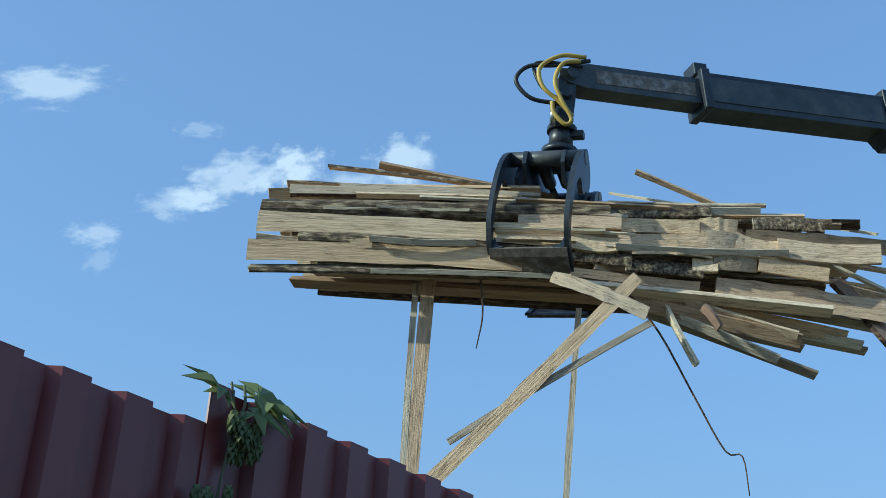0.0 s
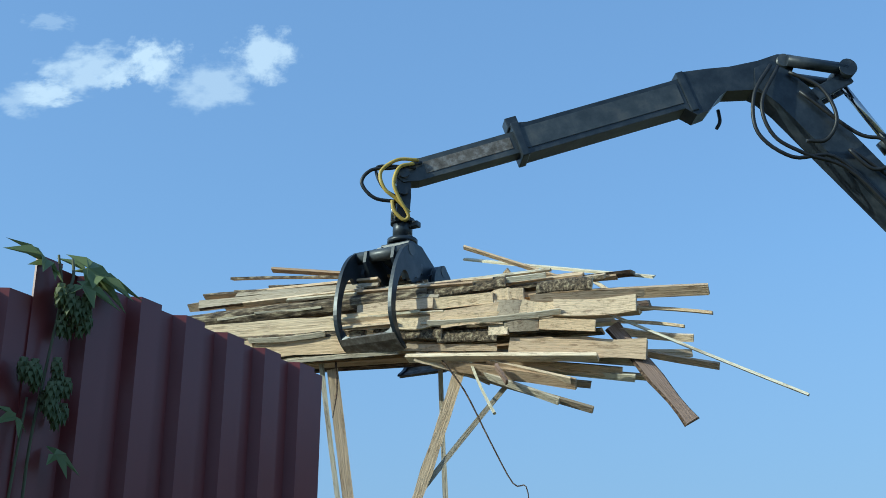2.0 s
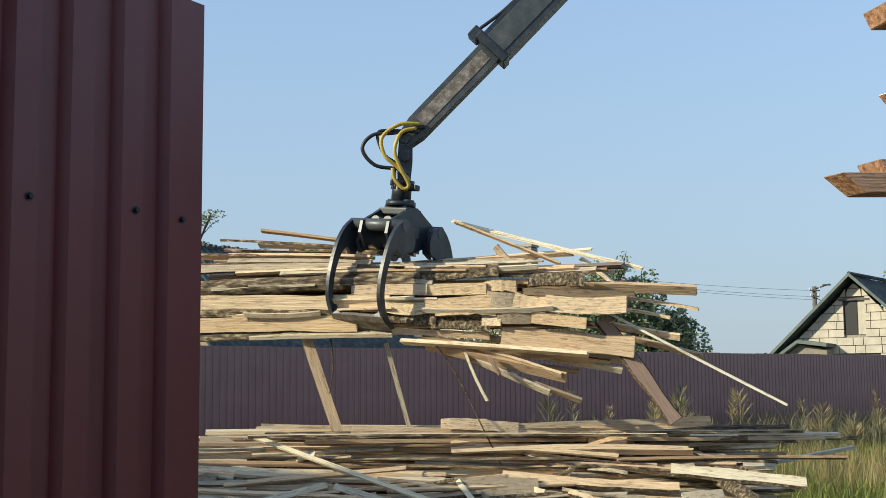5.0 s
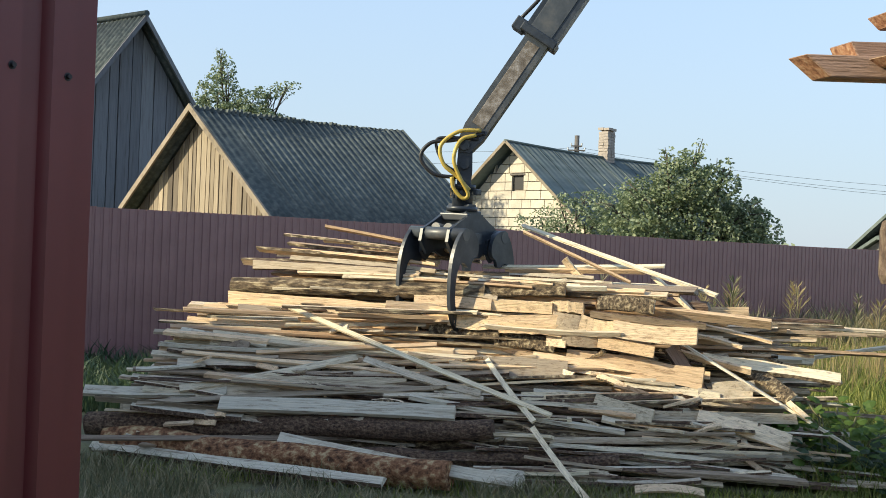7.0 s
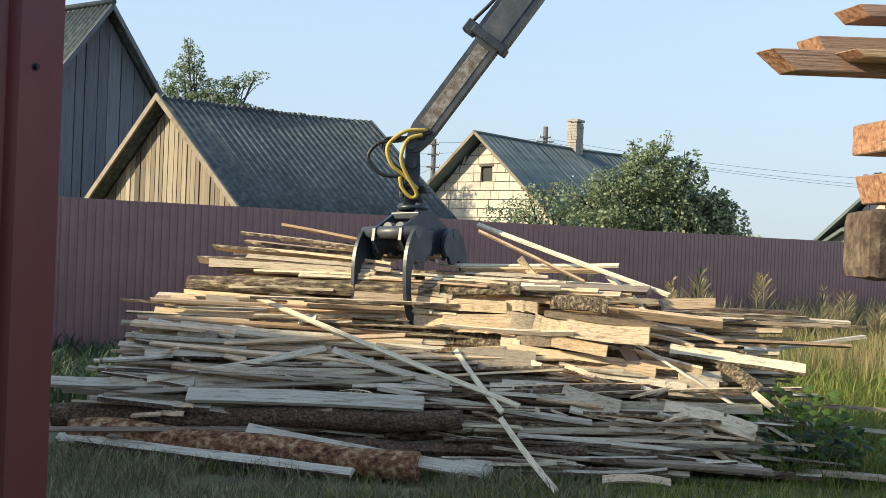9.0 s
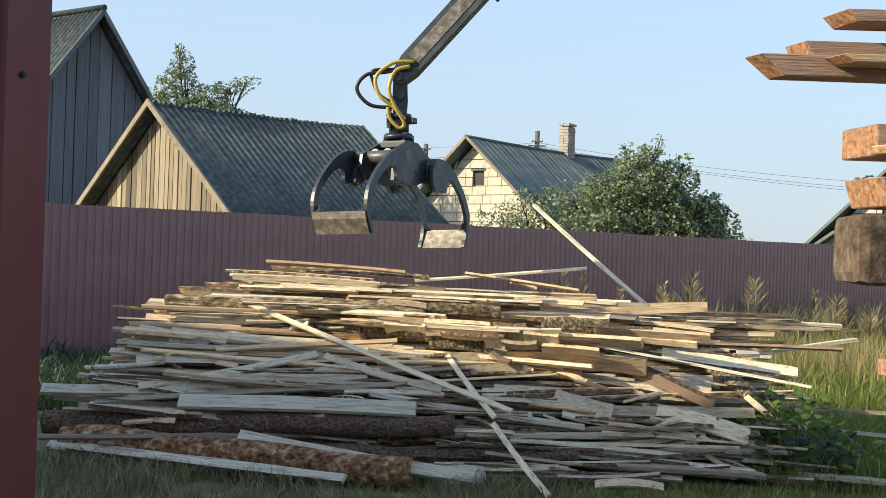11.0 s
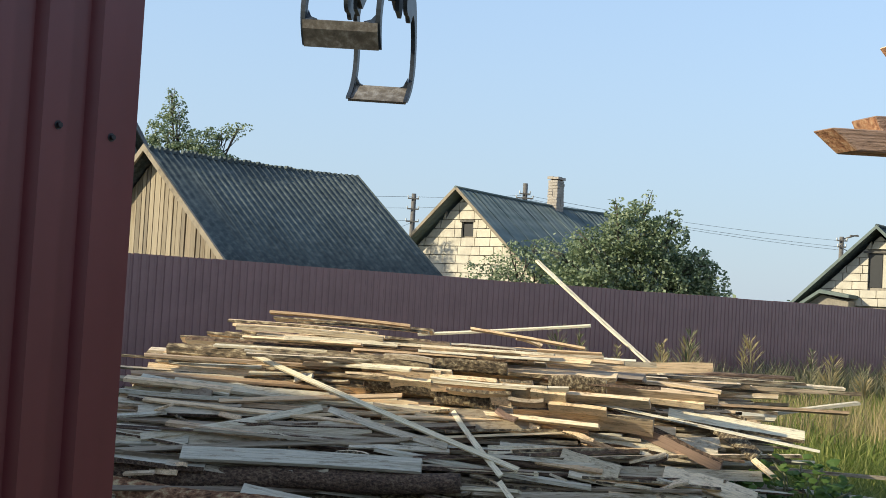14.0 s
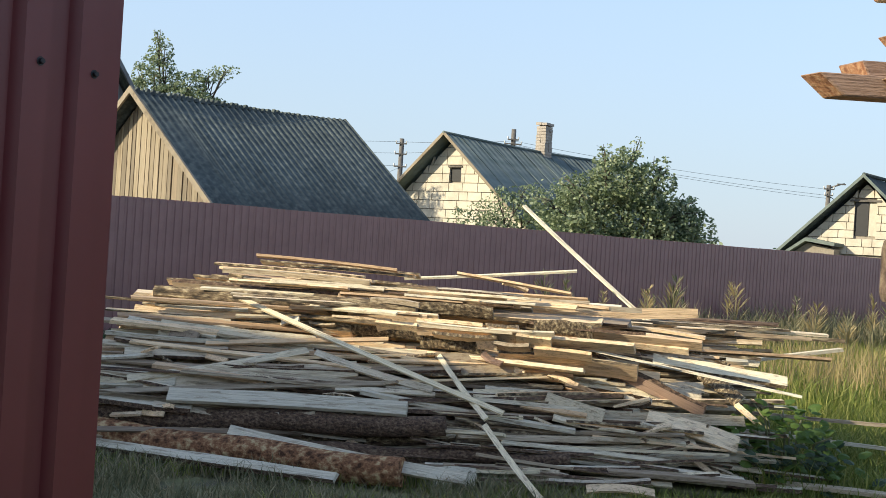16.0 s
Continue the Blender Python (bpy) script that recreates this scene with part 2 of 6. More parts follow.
def add_box(bm, c, s, rot=None, bevel=0.0, mat=0):
    m = Matrix.Translation(c) @ (rot.to_4x4() if rot is not None else Matrix()) @ Matrix.Diagonal((*s, 1))
    r = bmesh.ops.create_cube(bm, size=1.0, matrix=m)
    fs = {f for v in r["verts"] for f in v.link_faces}
    for f in fs:
        f.material_index = mat
    if bevel:
        es = {e for v in r["verts"] for e in v.link_edges}
        bmesh.ops.bevel(bm, geom=list(es), offset=bevel, segments=2, affect="EDGES", profile=0.6)


def add_tube(bm, pts, r, n=8, mat=0, r_end=None):
    """A round tube along points, tapering to r_end."""
    pts = [Vector(p) for p in pts]
    rings = []
    for i, p in enumerate(pts):
        d = (pts[min(i + 1, len(pts) - 1)] - pts[max(i - 1, 0)]).normalized()
        a = d.orthogonal().normalized() if i == 0 else (rings[-1][1] - d * rings[-1][1].dot(d)).normalized()
        b = d.cross(a)
        k = r if r_end is None else r + (r_end - r) * i / (len(pts) - 1)
        rings.append(([bm.verts.new(p + (a * math.cos(q) + b * math.sin(q)) * k) for q in [2 * math.pi * j / n for j in range(n)]], a))
    for (u, _), (v, _) in zip(rings, rings[1:]):
        for j in range(n):
            f = bm.faces.new((u[j], u[(j + 1) % n], v[(j + 1) % n], v[j]))
            f.smooth, f.material_index = True, mat
    bm.faces.new(rings[0][0][::-1]).material_index = mat
    bm.faces.new(rings[-1][0]).material_index = mat


def smooth_path(ctrl, n=6):
    """Points of a Catmull-Rom curve through the given ones."""
    c = [Vector(p) for p in ctrl]
    c = [2 * c[0] - c[1]] + c + [2 * c[-1] - c[-2]]
    out = []
    for i in range(1, len(c) - 2):
        for k in range(n):
            u = k / n
            out.append(0.5 * (2 * c[i] + (c[i + 1] - c[i - 1]) * u + (2 * c[i - 1] - 5 * c[i] + 4 * c[i + 1] - c[i + 2]) * u * u
                              + (3 * c[i] - c[i - 1] - 3 * c[i + 1] + c[i + 2]) * u ** 3))
    return out + [c[-2]]


def add_plate(bm, outline, lo, hi, axis="x", mat=0):
    """A flat outline given in two axes, extruded along the third."""
    def at(p, h):
        return {"x": (h, p[0], p[1]), "y": (p[0], h, p[1]), "z": (p[0], p[1], h)}[axis]
    a = [bm.verts.new(at(p, lo)) for p in outline]
    b = [bm.verts.new(at(p, hi)) for p in outline]
    fs = [bm.faces.new(a[::-1]), bm.faces.new(b)]
    n = len(a)
    for i in range(n):
        fs.append(bm.faces.new((a[i], a[(i + 1) % n], b[(i + 1) % n], b[i])))
    for f in fs:
        f.material_index = mat
    bmesh.ops.recalc_face_normals(bm, faces=fs)
    bmesh.ops.triangulate(bm, faces=fs[:2])


def empty(name, m=None, **tags):
    ob = new(name)
    ob.empty_display_size = 0.2
    if m is not None:
        ob.matrix_world = m
    return tagged(ob, **tags)


# ---------------------------------------------------------------- sawn boards
def plank_mesh(width, thick, rng, style):
    """A board one long, to be stretched to length: wavy edges, a slight bow; slabs are rounded and barked on one side."""
    if style == "sawn":
        sec = [(-0.5, -0.5), (0.5, -0.5), (0.5, 0.5), (-0.5, 0.5)]
        barky = ()
    elif style == "waney":
        sec = [(-0.5, -0.5), (0.5, -0.5), (0.36, 0.5), (-0.4, 0.5)]
        barky = (1, 3)
    else:
        sec = [(-0.5, -0.5), (0.5, -0.5), (0.4, 0.1), (0.1, 0.5), (-0.25, 0.42), (-0.45, 0.0)]
        barky = (1, 2, 3, 4, 5)
    segs = 5 if style == "sawn" else 9
    bow, bow2 = rng.uniform(-0.009, 0.009), rng.uniform(-0.007, 0.007)
    verts, faces, mats = [], [], []
    n = len(sec)
    for i in range(segs + 1):
        u = i / segs
        k = 1 - (2 * u - 1) ** 2
        wob = rng.uniform(0.82, 1.1) if style != "sawn" else rng.uniform(0.96, 1.03)
        for y, z in sec:
            cut = (rng.uniform(-0.004, 0.004) if i in (0, segs) else 0)
            verts.append((u - 0.5 + cut, y * width * wob + bow * k * 2, z * thick * wob + bow2 * k * 2))
    for i in range(segs):
        for j in range(n):
            a, b = i * n + j, i * n + (j + 1) % n
            faces.append((a, b, b + n, a + n))
            mats.append(1 if j in barky else 0)
    faces.append(tuple(range(n))[::-1])
    faces.append(tuple(range(segs * n, segs * n + n)))
    mats += [0, 0]
    me = bpy.data.meshes.new("plank")
    me.from_pydata(verts, [], faces)
    me.polygons.foreach_set("material_index", mats)
    return me


PLANKS = {}
RNG = random.Random(11)
for kind_, mats_ in (("fresh", (M_FRESH, M_LICHEN)), ("old", (M_OLD, M_BARK)), ("grey", (M_GREY, M_BARK)), ("bark", (M_OLD, M_LICHEN)), ("red", (M_REDWOOD, M_BARK)), ("pale", (M_PALE, M_LICHEN))):
    for style_ in ("sawn", "waney", "slab"):
        for w_, t_ in ((0.04, 0.018), (0.06, 0.022), (0.09, 0.03), (0.13, 0.028), (0.17, 0.04), (0.15, 0.075), (0.2, 0.10)):
            me_ = plank_mesh(w_, t_, RNG, style_)
            for m_ in mats_:
                me_.materials.append(m_)
            PLANKS[kind_, style_, w_] = me_
WIDTHS = (0.04, 0.06, 0.09, 0.09, 0.13, 0.15, 0.17)


def lay(name, me, p0, p1, roll=0.0, parent=None):
    """A board from p0 to p1 on the given mesh, rolled about its length."""
    p0, p1 = Vector(p0), Vector(p1)
    d = p1 - p0
    ob = new(name, me)
    x = d.normalized()
    y = Vector((0, 0, 1)).cross(x)
    y = y.normalized() if y.length > 0.05 else Vector((0, 1, 0)).cross(x).normalized()
    z = x.cross(y)
    q = Matrix((x, y, z)).transposed().to_quaternion() @ Euler((radians(roll), 0, 0)).to_quaternion()
    ob.rotation_mode = "QUATERNION"
    ob.location, ob.rotation_quaternion, ob.scale = (p0 + p1) / 2, q, (d.length, 1, 1)
    if parent is not None:
        ob.parent = parent
    return ob


# ---------------------------------------------------------------- ground
def build_ground():
    n, verts, faces = 72, [], []
    edge = [-2500, -700, -250, -110, -60] + [-40 + 80 * i / (n - 10) for i in range(n - 9)] + [60, 110, 250, 700, 2500]
    for y in edge:
        for x in edge:
            near = abs(x) < 60 and abs(y) < 60
            h = 0.05 * noise.noise(Vector((x * 0.35, y * 0.35, 0))) - 0.02 if near else -0.05
            verts.append((x, y + 10, h))
    k = len(edge)
    for j in range(k - 1):
        for i in range(k - 1):
            faces.append((j * k + i, j * k + i + 1, (j + 1) * k + i + 1, (j + 1) * k + i))
    ob = raw_ob("ground", verts, faces, M_GROUND)
    tagged(ob, "rough grassy yard soil with scattered dry patches", "ground", kind="structure")


def blades(name, spots, mat, h0, h1, width, lean, seed, label, category, bend=0.5):
    """Grass blades as bent tapering strips at the given spots."""
    r = random.Random(seed)
    verts, faces = [], []
    for x, y, z, k in spots:
        h = r.uniform(h0, h1) * k
        a = r.uniform(0, 2 * math.pi)
        dx, dy = math.cos(a), math.sin(a)
        w = width * r.uniform(0.6, 1.3)
        l = lean * r.uniform(0.2, 1.0) * h
        b = r.uniform(0, 2 * math.pi)
        lx, ly = math.cos(b) * l, math.sin(b) * l
        i = len(verts)
        verts += [(x - dx * w, y - dy * w, z), (x + dx * w, y + dy * w, z),
                  (x + lx * 0.35 + dx * w * 0.8, y + ly * 0.35 + dy * w * 0.8, z + h * 0.6),
                  (x + lx * 0.35 - dx * w * 0.8, y + ly * 0.35 - dy * w * 0.8, z + h * 0.6),
                  (x + lx, y + ly, z + h * (1 - 0.2 * bend))]
        faces += [(i, i + 1, i + 2, i + 3), (i + 3, i + 2, i + 4)]
    ob = raw_ob(name, verts, faces, mat)
    return tagged(ob, label, category, kind="stuff")


# ---------------------------------------------------------------- profiled sheet fences
def sheet_mesh(length, height, pitch, depth, valley, slope, thick=0.004, mat=None):
    """A trapezoid-profiled sheet standing on z = 0, along x, ribs towards -y."""
    pts, x = [], 0.0
    flat = pitch - valley - 2 * slope
    while x < length - 1e-4:
        for dx, y in ((0, 0), (flat, 0), (flat + slope, depth), (flat + slope + valley, depth)):
            if x + dx <= length:
                pts.append((x + dx, y))
        x += pitch
    pts.append((length, 0 if (length % pitch) < flat else depth))
    verts, faces = [], []
    for off in (0.0, thick):
        for z in (0.0, height):
            verts += [(px, py + off, z) for px, py in pts]
    n = len(pts)
    for i in range(n - 1):
        faces.append((i, i + 1, n + i + 1, n + i))
        faces.append((2 * n + i + 1, 2 * n + i, 3 * n + i, 3 * n + i + 1))
        faces.append((n + i, n + i + 1, 3 * n + i + 1, 3 * n + i))
    faces.append((0, n, 3 * n, 2 * n))
    faces.append((n - 1, 3 * n - 1, 4 * n - 1, 2 * n - 1))
    me = bpy.data.meshes.new("sheet")
    me.from_pydata(verts, [], faces)
    me.materials.append(mat or M_FENCE)
    return me


def fence_run(name, start, direction, count, width, height, me, label, rails=(0.5, 1.6)):
    d = Vector((direction[0], direction[1], 0)).normalized()
    ang = math.degrees(math.atan2(d.y, d.x))
    top = empty(name, pose(start[0], start[1], 0, 0, 0, ang), label=label, category="fence", kind="structure")
    for i in range(count):
        s = new("sheet", me)
        s.parent = top
        s.location = (i * width, 0.0015 * (i % 2), 0.004 * (i % 3))
    bm = bmesh.new()
    for z in rails:
        add_box(bm, (count * width / 2, 0.045, z), (count * width - 0.06, 0.04, 0.04))
    part("rail", bm, M_FENCE, top)
    for i in range(0, count, 2):
        bm = bmesh.new()
        add_box(bm, (i * width + 0.4, 0.1, height / 2 - 0.1), (0.06, 0.06, height - 0.15))
        part("post", bm, M_FENCE, top)
    return top


def screws(top, spots):
    """Hexagon-headed screws with rubber washers."""
    for x, z in spots:
        bm = bmesh.new()
        add_tube(bm, [(x, -0.0005, z), (x, -0.004, z)], 0.008, 10)
        add_tube(bm, [(x, -0.004, z), (x, -0.0105, z)], 0.0048, 6)
        part("screw", bm, M_HOSE, top, "dark hexagon screw with washer")


def build_fences():
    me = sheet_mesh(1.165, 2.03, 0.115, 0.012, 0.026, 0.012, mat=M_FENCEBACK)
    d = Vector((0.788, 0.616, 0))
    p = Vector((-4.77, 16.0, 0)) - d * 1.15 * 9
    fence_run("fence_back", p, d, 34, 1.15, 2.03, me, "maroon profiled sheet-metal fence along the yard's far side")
    # the near fence, whose end post stands in front of the camera
    d = Vector((0.545, 0.839, 0)).normalized()
    me = sheet_mesh(1.15, 2.203, 0.1195, 0.021, 0.043, 0.012)
    p = Vector((-0.611, 2.577, 0)) - d * (0.80 + 1.15 * 3)
    top = fence_run("fence_near", p, d, 3, 1.15, 2.203, me, "tall maroon profiled sheet-metal fence with dark screws", rails=(0.45, 1.86))
    end = new("sheet", sheet_mesh(0.83, 2.279, 0.1195, 0.021, 0.043, 0.012))
    end.parent = top
    end.location = (3.42, -0.003, 0)
    e = 3.42 + 0.83
    screws(top, [(e - 0.079 - 0.1195 * k, 1.843 + 0.004 * (k % 3)) for k in (0, 1, 3, 4, 6, 8, 11)])


# ---------------------------------------------------------------- roofs and buildings
def wavy_roof(a, b, c, wave, amp, mat, parent, name="roof", rows=3, lap=0.02, jag=0.0, seed=1):
    """A corrugated slope: a to b is the ridge, a to c runs down the slope. Sheets lap row over row."""
    a, b, c = Vector(a), Vector(b), Vector(c)
    u, v = b - a, c - a
    nrm = u.cross(v).normalized()
    if nrm.z < 0:
        nrm = -nrm
    cols = int(u.length / wave * 6)
    r = random.Random(seed)
    verts, faces = [], []
    for k in range(rows):
        f0, f1 = k / rows, (k + 1) / rows + (0.03 if k < rows - 1 else 0)
        i0 = len(verts)
        for i in range(cols + 1):
            s = i / cols
            h = amp * math.sin(s * u.length / wave * 2 * math.pi)
            j = jag * (int(s * u.length / 1.1) * 7919 % 13 / 13 - 0.5)
            sag = -0.05 * u.length / 5 * math.sin(math.pi * s) * (1 - f0)
            p0 = a + u * s + v * f0 + nrm * (h + lap * (rows - k) * 0.3) + Vector((0, 0, sag))
            p1 = a + u * s + v * (f1 + (j if k == rows - 1 else 0)) + nrm * (h + lap * (rows - k) * 0.3 + lap) + Vector((0, 0, sag))
            verts += [p0, p1, p0 - nrm * 0.012, p1 - nrm * 0.012]
        for i in range(cols):
            q = i0 + 4 * i
            faces += [(q, q + 4, q + 5, q + 1), (q + 2, q + 3, q + 7, q + 6), (q + 1, q + 5, q + 7, q + 3), (q, q + 2, q + 6, q + 4)]
    ob = raw_ob(name, [tuple(p) for p in verts], faces, mat, parent)
    for p in ob.data.polygons:
        p.use_smooth = True
    return ob


def gable_frame(apex, ridge_dir):
    """A matrix whose x runs along the gable, y into the house along the ridge, at the apex's ground point."""
    y = Vector((ridge_dir[0], ridge_dir[1], 0)).normalized()
    x = Vector((y.y, -y.x, 0))
    m = Matrix((x, y, Vector((0, 0, 1)))).transposed().to_4x4()
    return Matrix.Translation((apex[0], apex[1], 0)) @ m


def gable_boards(top, half, z_eave, z_apex, w, mat, seed, y=0.0, z0=0.0, lost=()):
    r = random.Random(seed)
    x = -half
    i = 0
    while x < half - 0.02:
        ww = min(w * r.uniform(0.75, 1.25), half - x)
        zl = z_eave + (z_apex - z_eave) * (1 - abs(x) / half)
        zr = z_eave + (z_apex - z_eave) * (1 - abs(x + ww) / half)
        if i not in lost:
            bm = bmesh.new()
            g = 0.011
            pts = [(x + g, z0 + r.uniform(0, 0.04)), (x + ww - g, z0), (x + ww - g, zr - 0.03), (x + g, zl - 0.03)]
            if x < 0 < x + ww:
                pts.insert(3, (0, z_apex - 0.03))
            o = y + r.uniform(-0.008, 0.008)
            add_plate(bm, pts, o - 0.025, o, "y")
            part("wall_board", bm, mat, top)
        x += ww
        i += 1


def block_gable(top, half, z_eave, z_apex, z0, bw, bh, seed, holes=(), y=0.0):
    """Blocks in courses, cut along the roof line, with open joints to a mortar wall behind."""
    r = random.Random(seed)

    def lim(z):
        return half if z <= z_eave else half * (1 - (z - z_eave) / (z_apex - z_eave))
    g = 0.012
    rows = int((z_apex - z0) / bh) + 1
    for k in range(rows):
        za, zb = z0 + k * bh + g, min(z0 + (k + 1) * bh - g, z_apex - 0.03)
        if zb - za < 0.06:
            continue
        x = -half + (-(bw / 2) if k % 2 else 0)
        while x < half:
            w = bw * r.choice((1, 1, 1, 0.62, 1.1))
            a0, a1 = max(x + g, -lim(za)), min(x + w - g, lim(za))
            b0, b1 = max(x + g, -lim(zb)), min(x + w - g, lim(zb))
            b0, b1 = min(b0, a1), max(b1, a0)
            x += w
            if a1 - a0 < 0.05:
                continue
            spans = [(a0, a1, b0, b1)]
            for hx0, hx1, hz0, hz1 in holes:
                out = []
                for s in spans:
                    if zb < hz0 + 0.03 or za > hz1 - 0.03 or s[1] < hx0 or s[0] > hx1:
                        out.append(s)
                        continue
                    if s[0] < hx0 - 0.05:
                        out.append((s[0], hx0, min(s[2], hx0), hx0))
                    if s[1] > hx1 + 0.05:
                        out.append((hx1, s[1], hx1, max(s[3], hx1)))
                spans = out
            for s in spans:
                bm = bmesh.new()
                o = y + r.uniform(-0.008, 0.008)
                pts = [(s[0], za), (s[1], za)] + ([(s[3], zb)] if s[3] - s[2] > 0.02 else []) + [(s[2], zb)]
                add_plate(bm, pts, o - 0.06, o + 0.05, "y")
                part("block", bm, M_BLOCK, top)


def slab_wall(bm, half, z_eave, z_apex, y0, y1, mat=0):
    add_plate(bm, [(-half, 0), (half, 0), (half, z_eave), (0, z_apex), (-half, z_eave)], y0, y1, "y", mat)


def barge(top, half, over, z_eave, z_apex, y, mat, w=0.16, t=0.04):
    """The boards along the gable's two roof edges."""
    k = (z_apex - z_eave) / half
    for s in (-1, 1):
        bm = bmesh.new()
        add_plate(bm, [(0, z_apex + 0.06), (s * (half + over), z_eave - over * k + 0.06), (s * (half + over), z_eave - over * k + 0.06 - w), (0, z_apex + 0.06 - w)], y - t, y, "y")
        part("barge_board", bm, mat, top)


def build_shed():
    apex, far = Vector((-4.80, 21.05)), Vector((-1.43, 24.5))
    rd = far - apex
    L = rd.length
    top = empty("shed", gable_frame(apex, rd), label="old low timber shed with grey corrugated roof and board gable", category="shed")
    half, ze, za = 2.75, 1.75, 3.93
    gable_boards(top, half - 0.1, ze + 0.03, za - 0.05, 0.14, M_GABLE, 4, y=0.30)
    bm = bmesh.new()
    slab_wall(bm, half - 0.12, ze, za - 0.12, 0.34, 0.40)
    slab_wall(bm, half - 0.12, ze, za - 0.12, L - 0.4, L - 0.34)
    for s in (-1, 1):
        add_box(bm, (s * (half - 0.15), L / 2 + 0.2, ze / 2), (0.06, L - 1.2, ze))
    part("wall", bm, M_BARN, top)
    k = (za - ze) / half
    for s in (-1, 1):
        wavy_roof((0, 0, za), (0, L, za + 0.08), (s * (half + 0.35), 0, ze - 0.35 * k), 0.145, 0.013, M_SLATE, top, rows=1, lap=0.004)
    # the sheets' broken upper ends along the ridge
    r = random.Random(12)
    y = 0.05
    while y < L - 0.2:
        w = r.uniform(0.07, 0.13)
        bm = bmesh.new()
        h = r.uniform(-0.01, 0.022)
        add_plate(bm, [(y, za - 0.05), (y + w, za - 0.05), (y + w * 0.8, za + 0.02 + h), (y + w * 0.35, za + 0.03 + h)], -0.03, 0.05, "x")
        part("ridge_piece", bm, M_SLATE, top)
        y += w * r.uniform(1.0, 1.25)
    barge(top, half, 0.35, ze, za, 0.0, M_PALEBOARD, 0.12)


def build_barn():
    apex = Vector((-7.3, 27.0))
    rd = Vector((-0.80, 0.60))
    top = empty("barn", gable_frame(apex, rd), label="tall weathered grey plank barn with corrugated slate roof", category="barn")
    half, ze, za, L = 3.3, 2.45, 6.55, 9.0
    gable_boards(top, half - 0.1, ze + 0.05, za - 0.06, 0.30, M_BARN, 9, y=0.25, z0=2.35)
    bm = bmesh.new()
    slab_wall(bm, half - 0.12, ze, za - 0.12, 0.32, 0.42)
    slab_wall(bm, half - 0.12, ze, za - 0.12, L - 0.4, L - 0.3)
    for s in (-1, 1):
        add_box(bm, (s * (half - 0.15), L / 2, ze / 2), (0.06, L - 0.9, ze))
    # Near-black walls stand for the unlit inside seen between the boards.
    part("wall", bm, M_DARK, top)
    bm = bmesh.new()
    add_box(bm, (0, 0.27, 1.17), (2 * half - 0.2, 0.12, 2.34))
    part("plinth", bm, M_PLASTER, top)
    k = (za - ze) / half
    for s in (-1, 1):
        wavy_roof((0, -0.1, za + 0.02), (0, L, za), (s * (half + 0.3), -0.1, ze - 0.3 * k), 0.16, 0.03, M_SLATE, top, rows=2, lap=0.006)
    bm = bmesh.new()
    add_tube(bm, [(0, -0.12, za + 0.05), (0, L, za + 0.05)], 0.07, 8)
    part("ridge_cap", bm, M_SLATE, top)
    barge(top, half, 0.3, ze, za - 0.02, -0.08, M_BARN, 0.15)


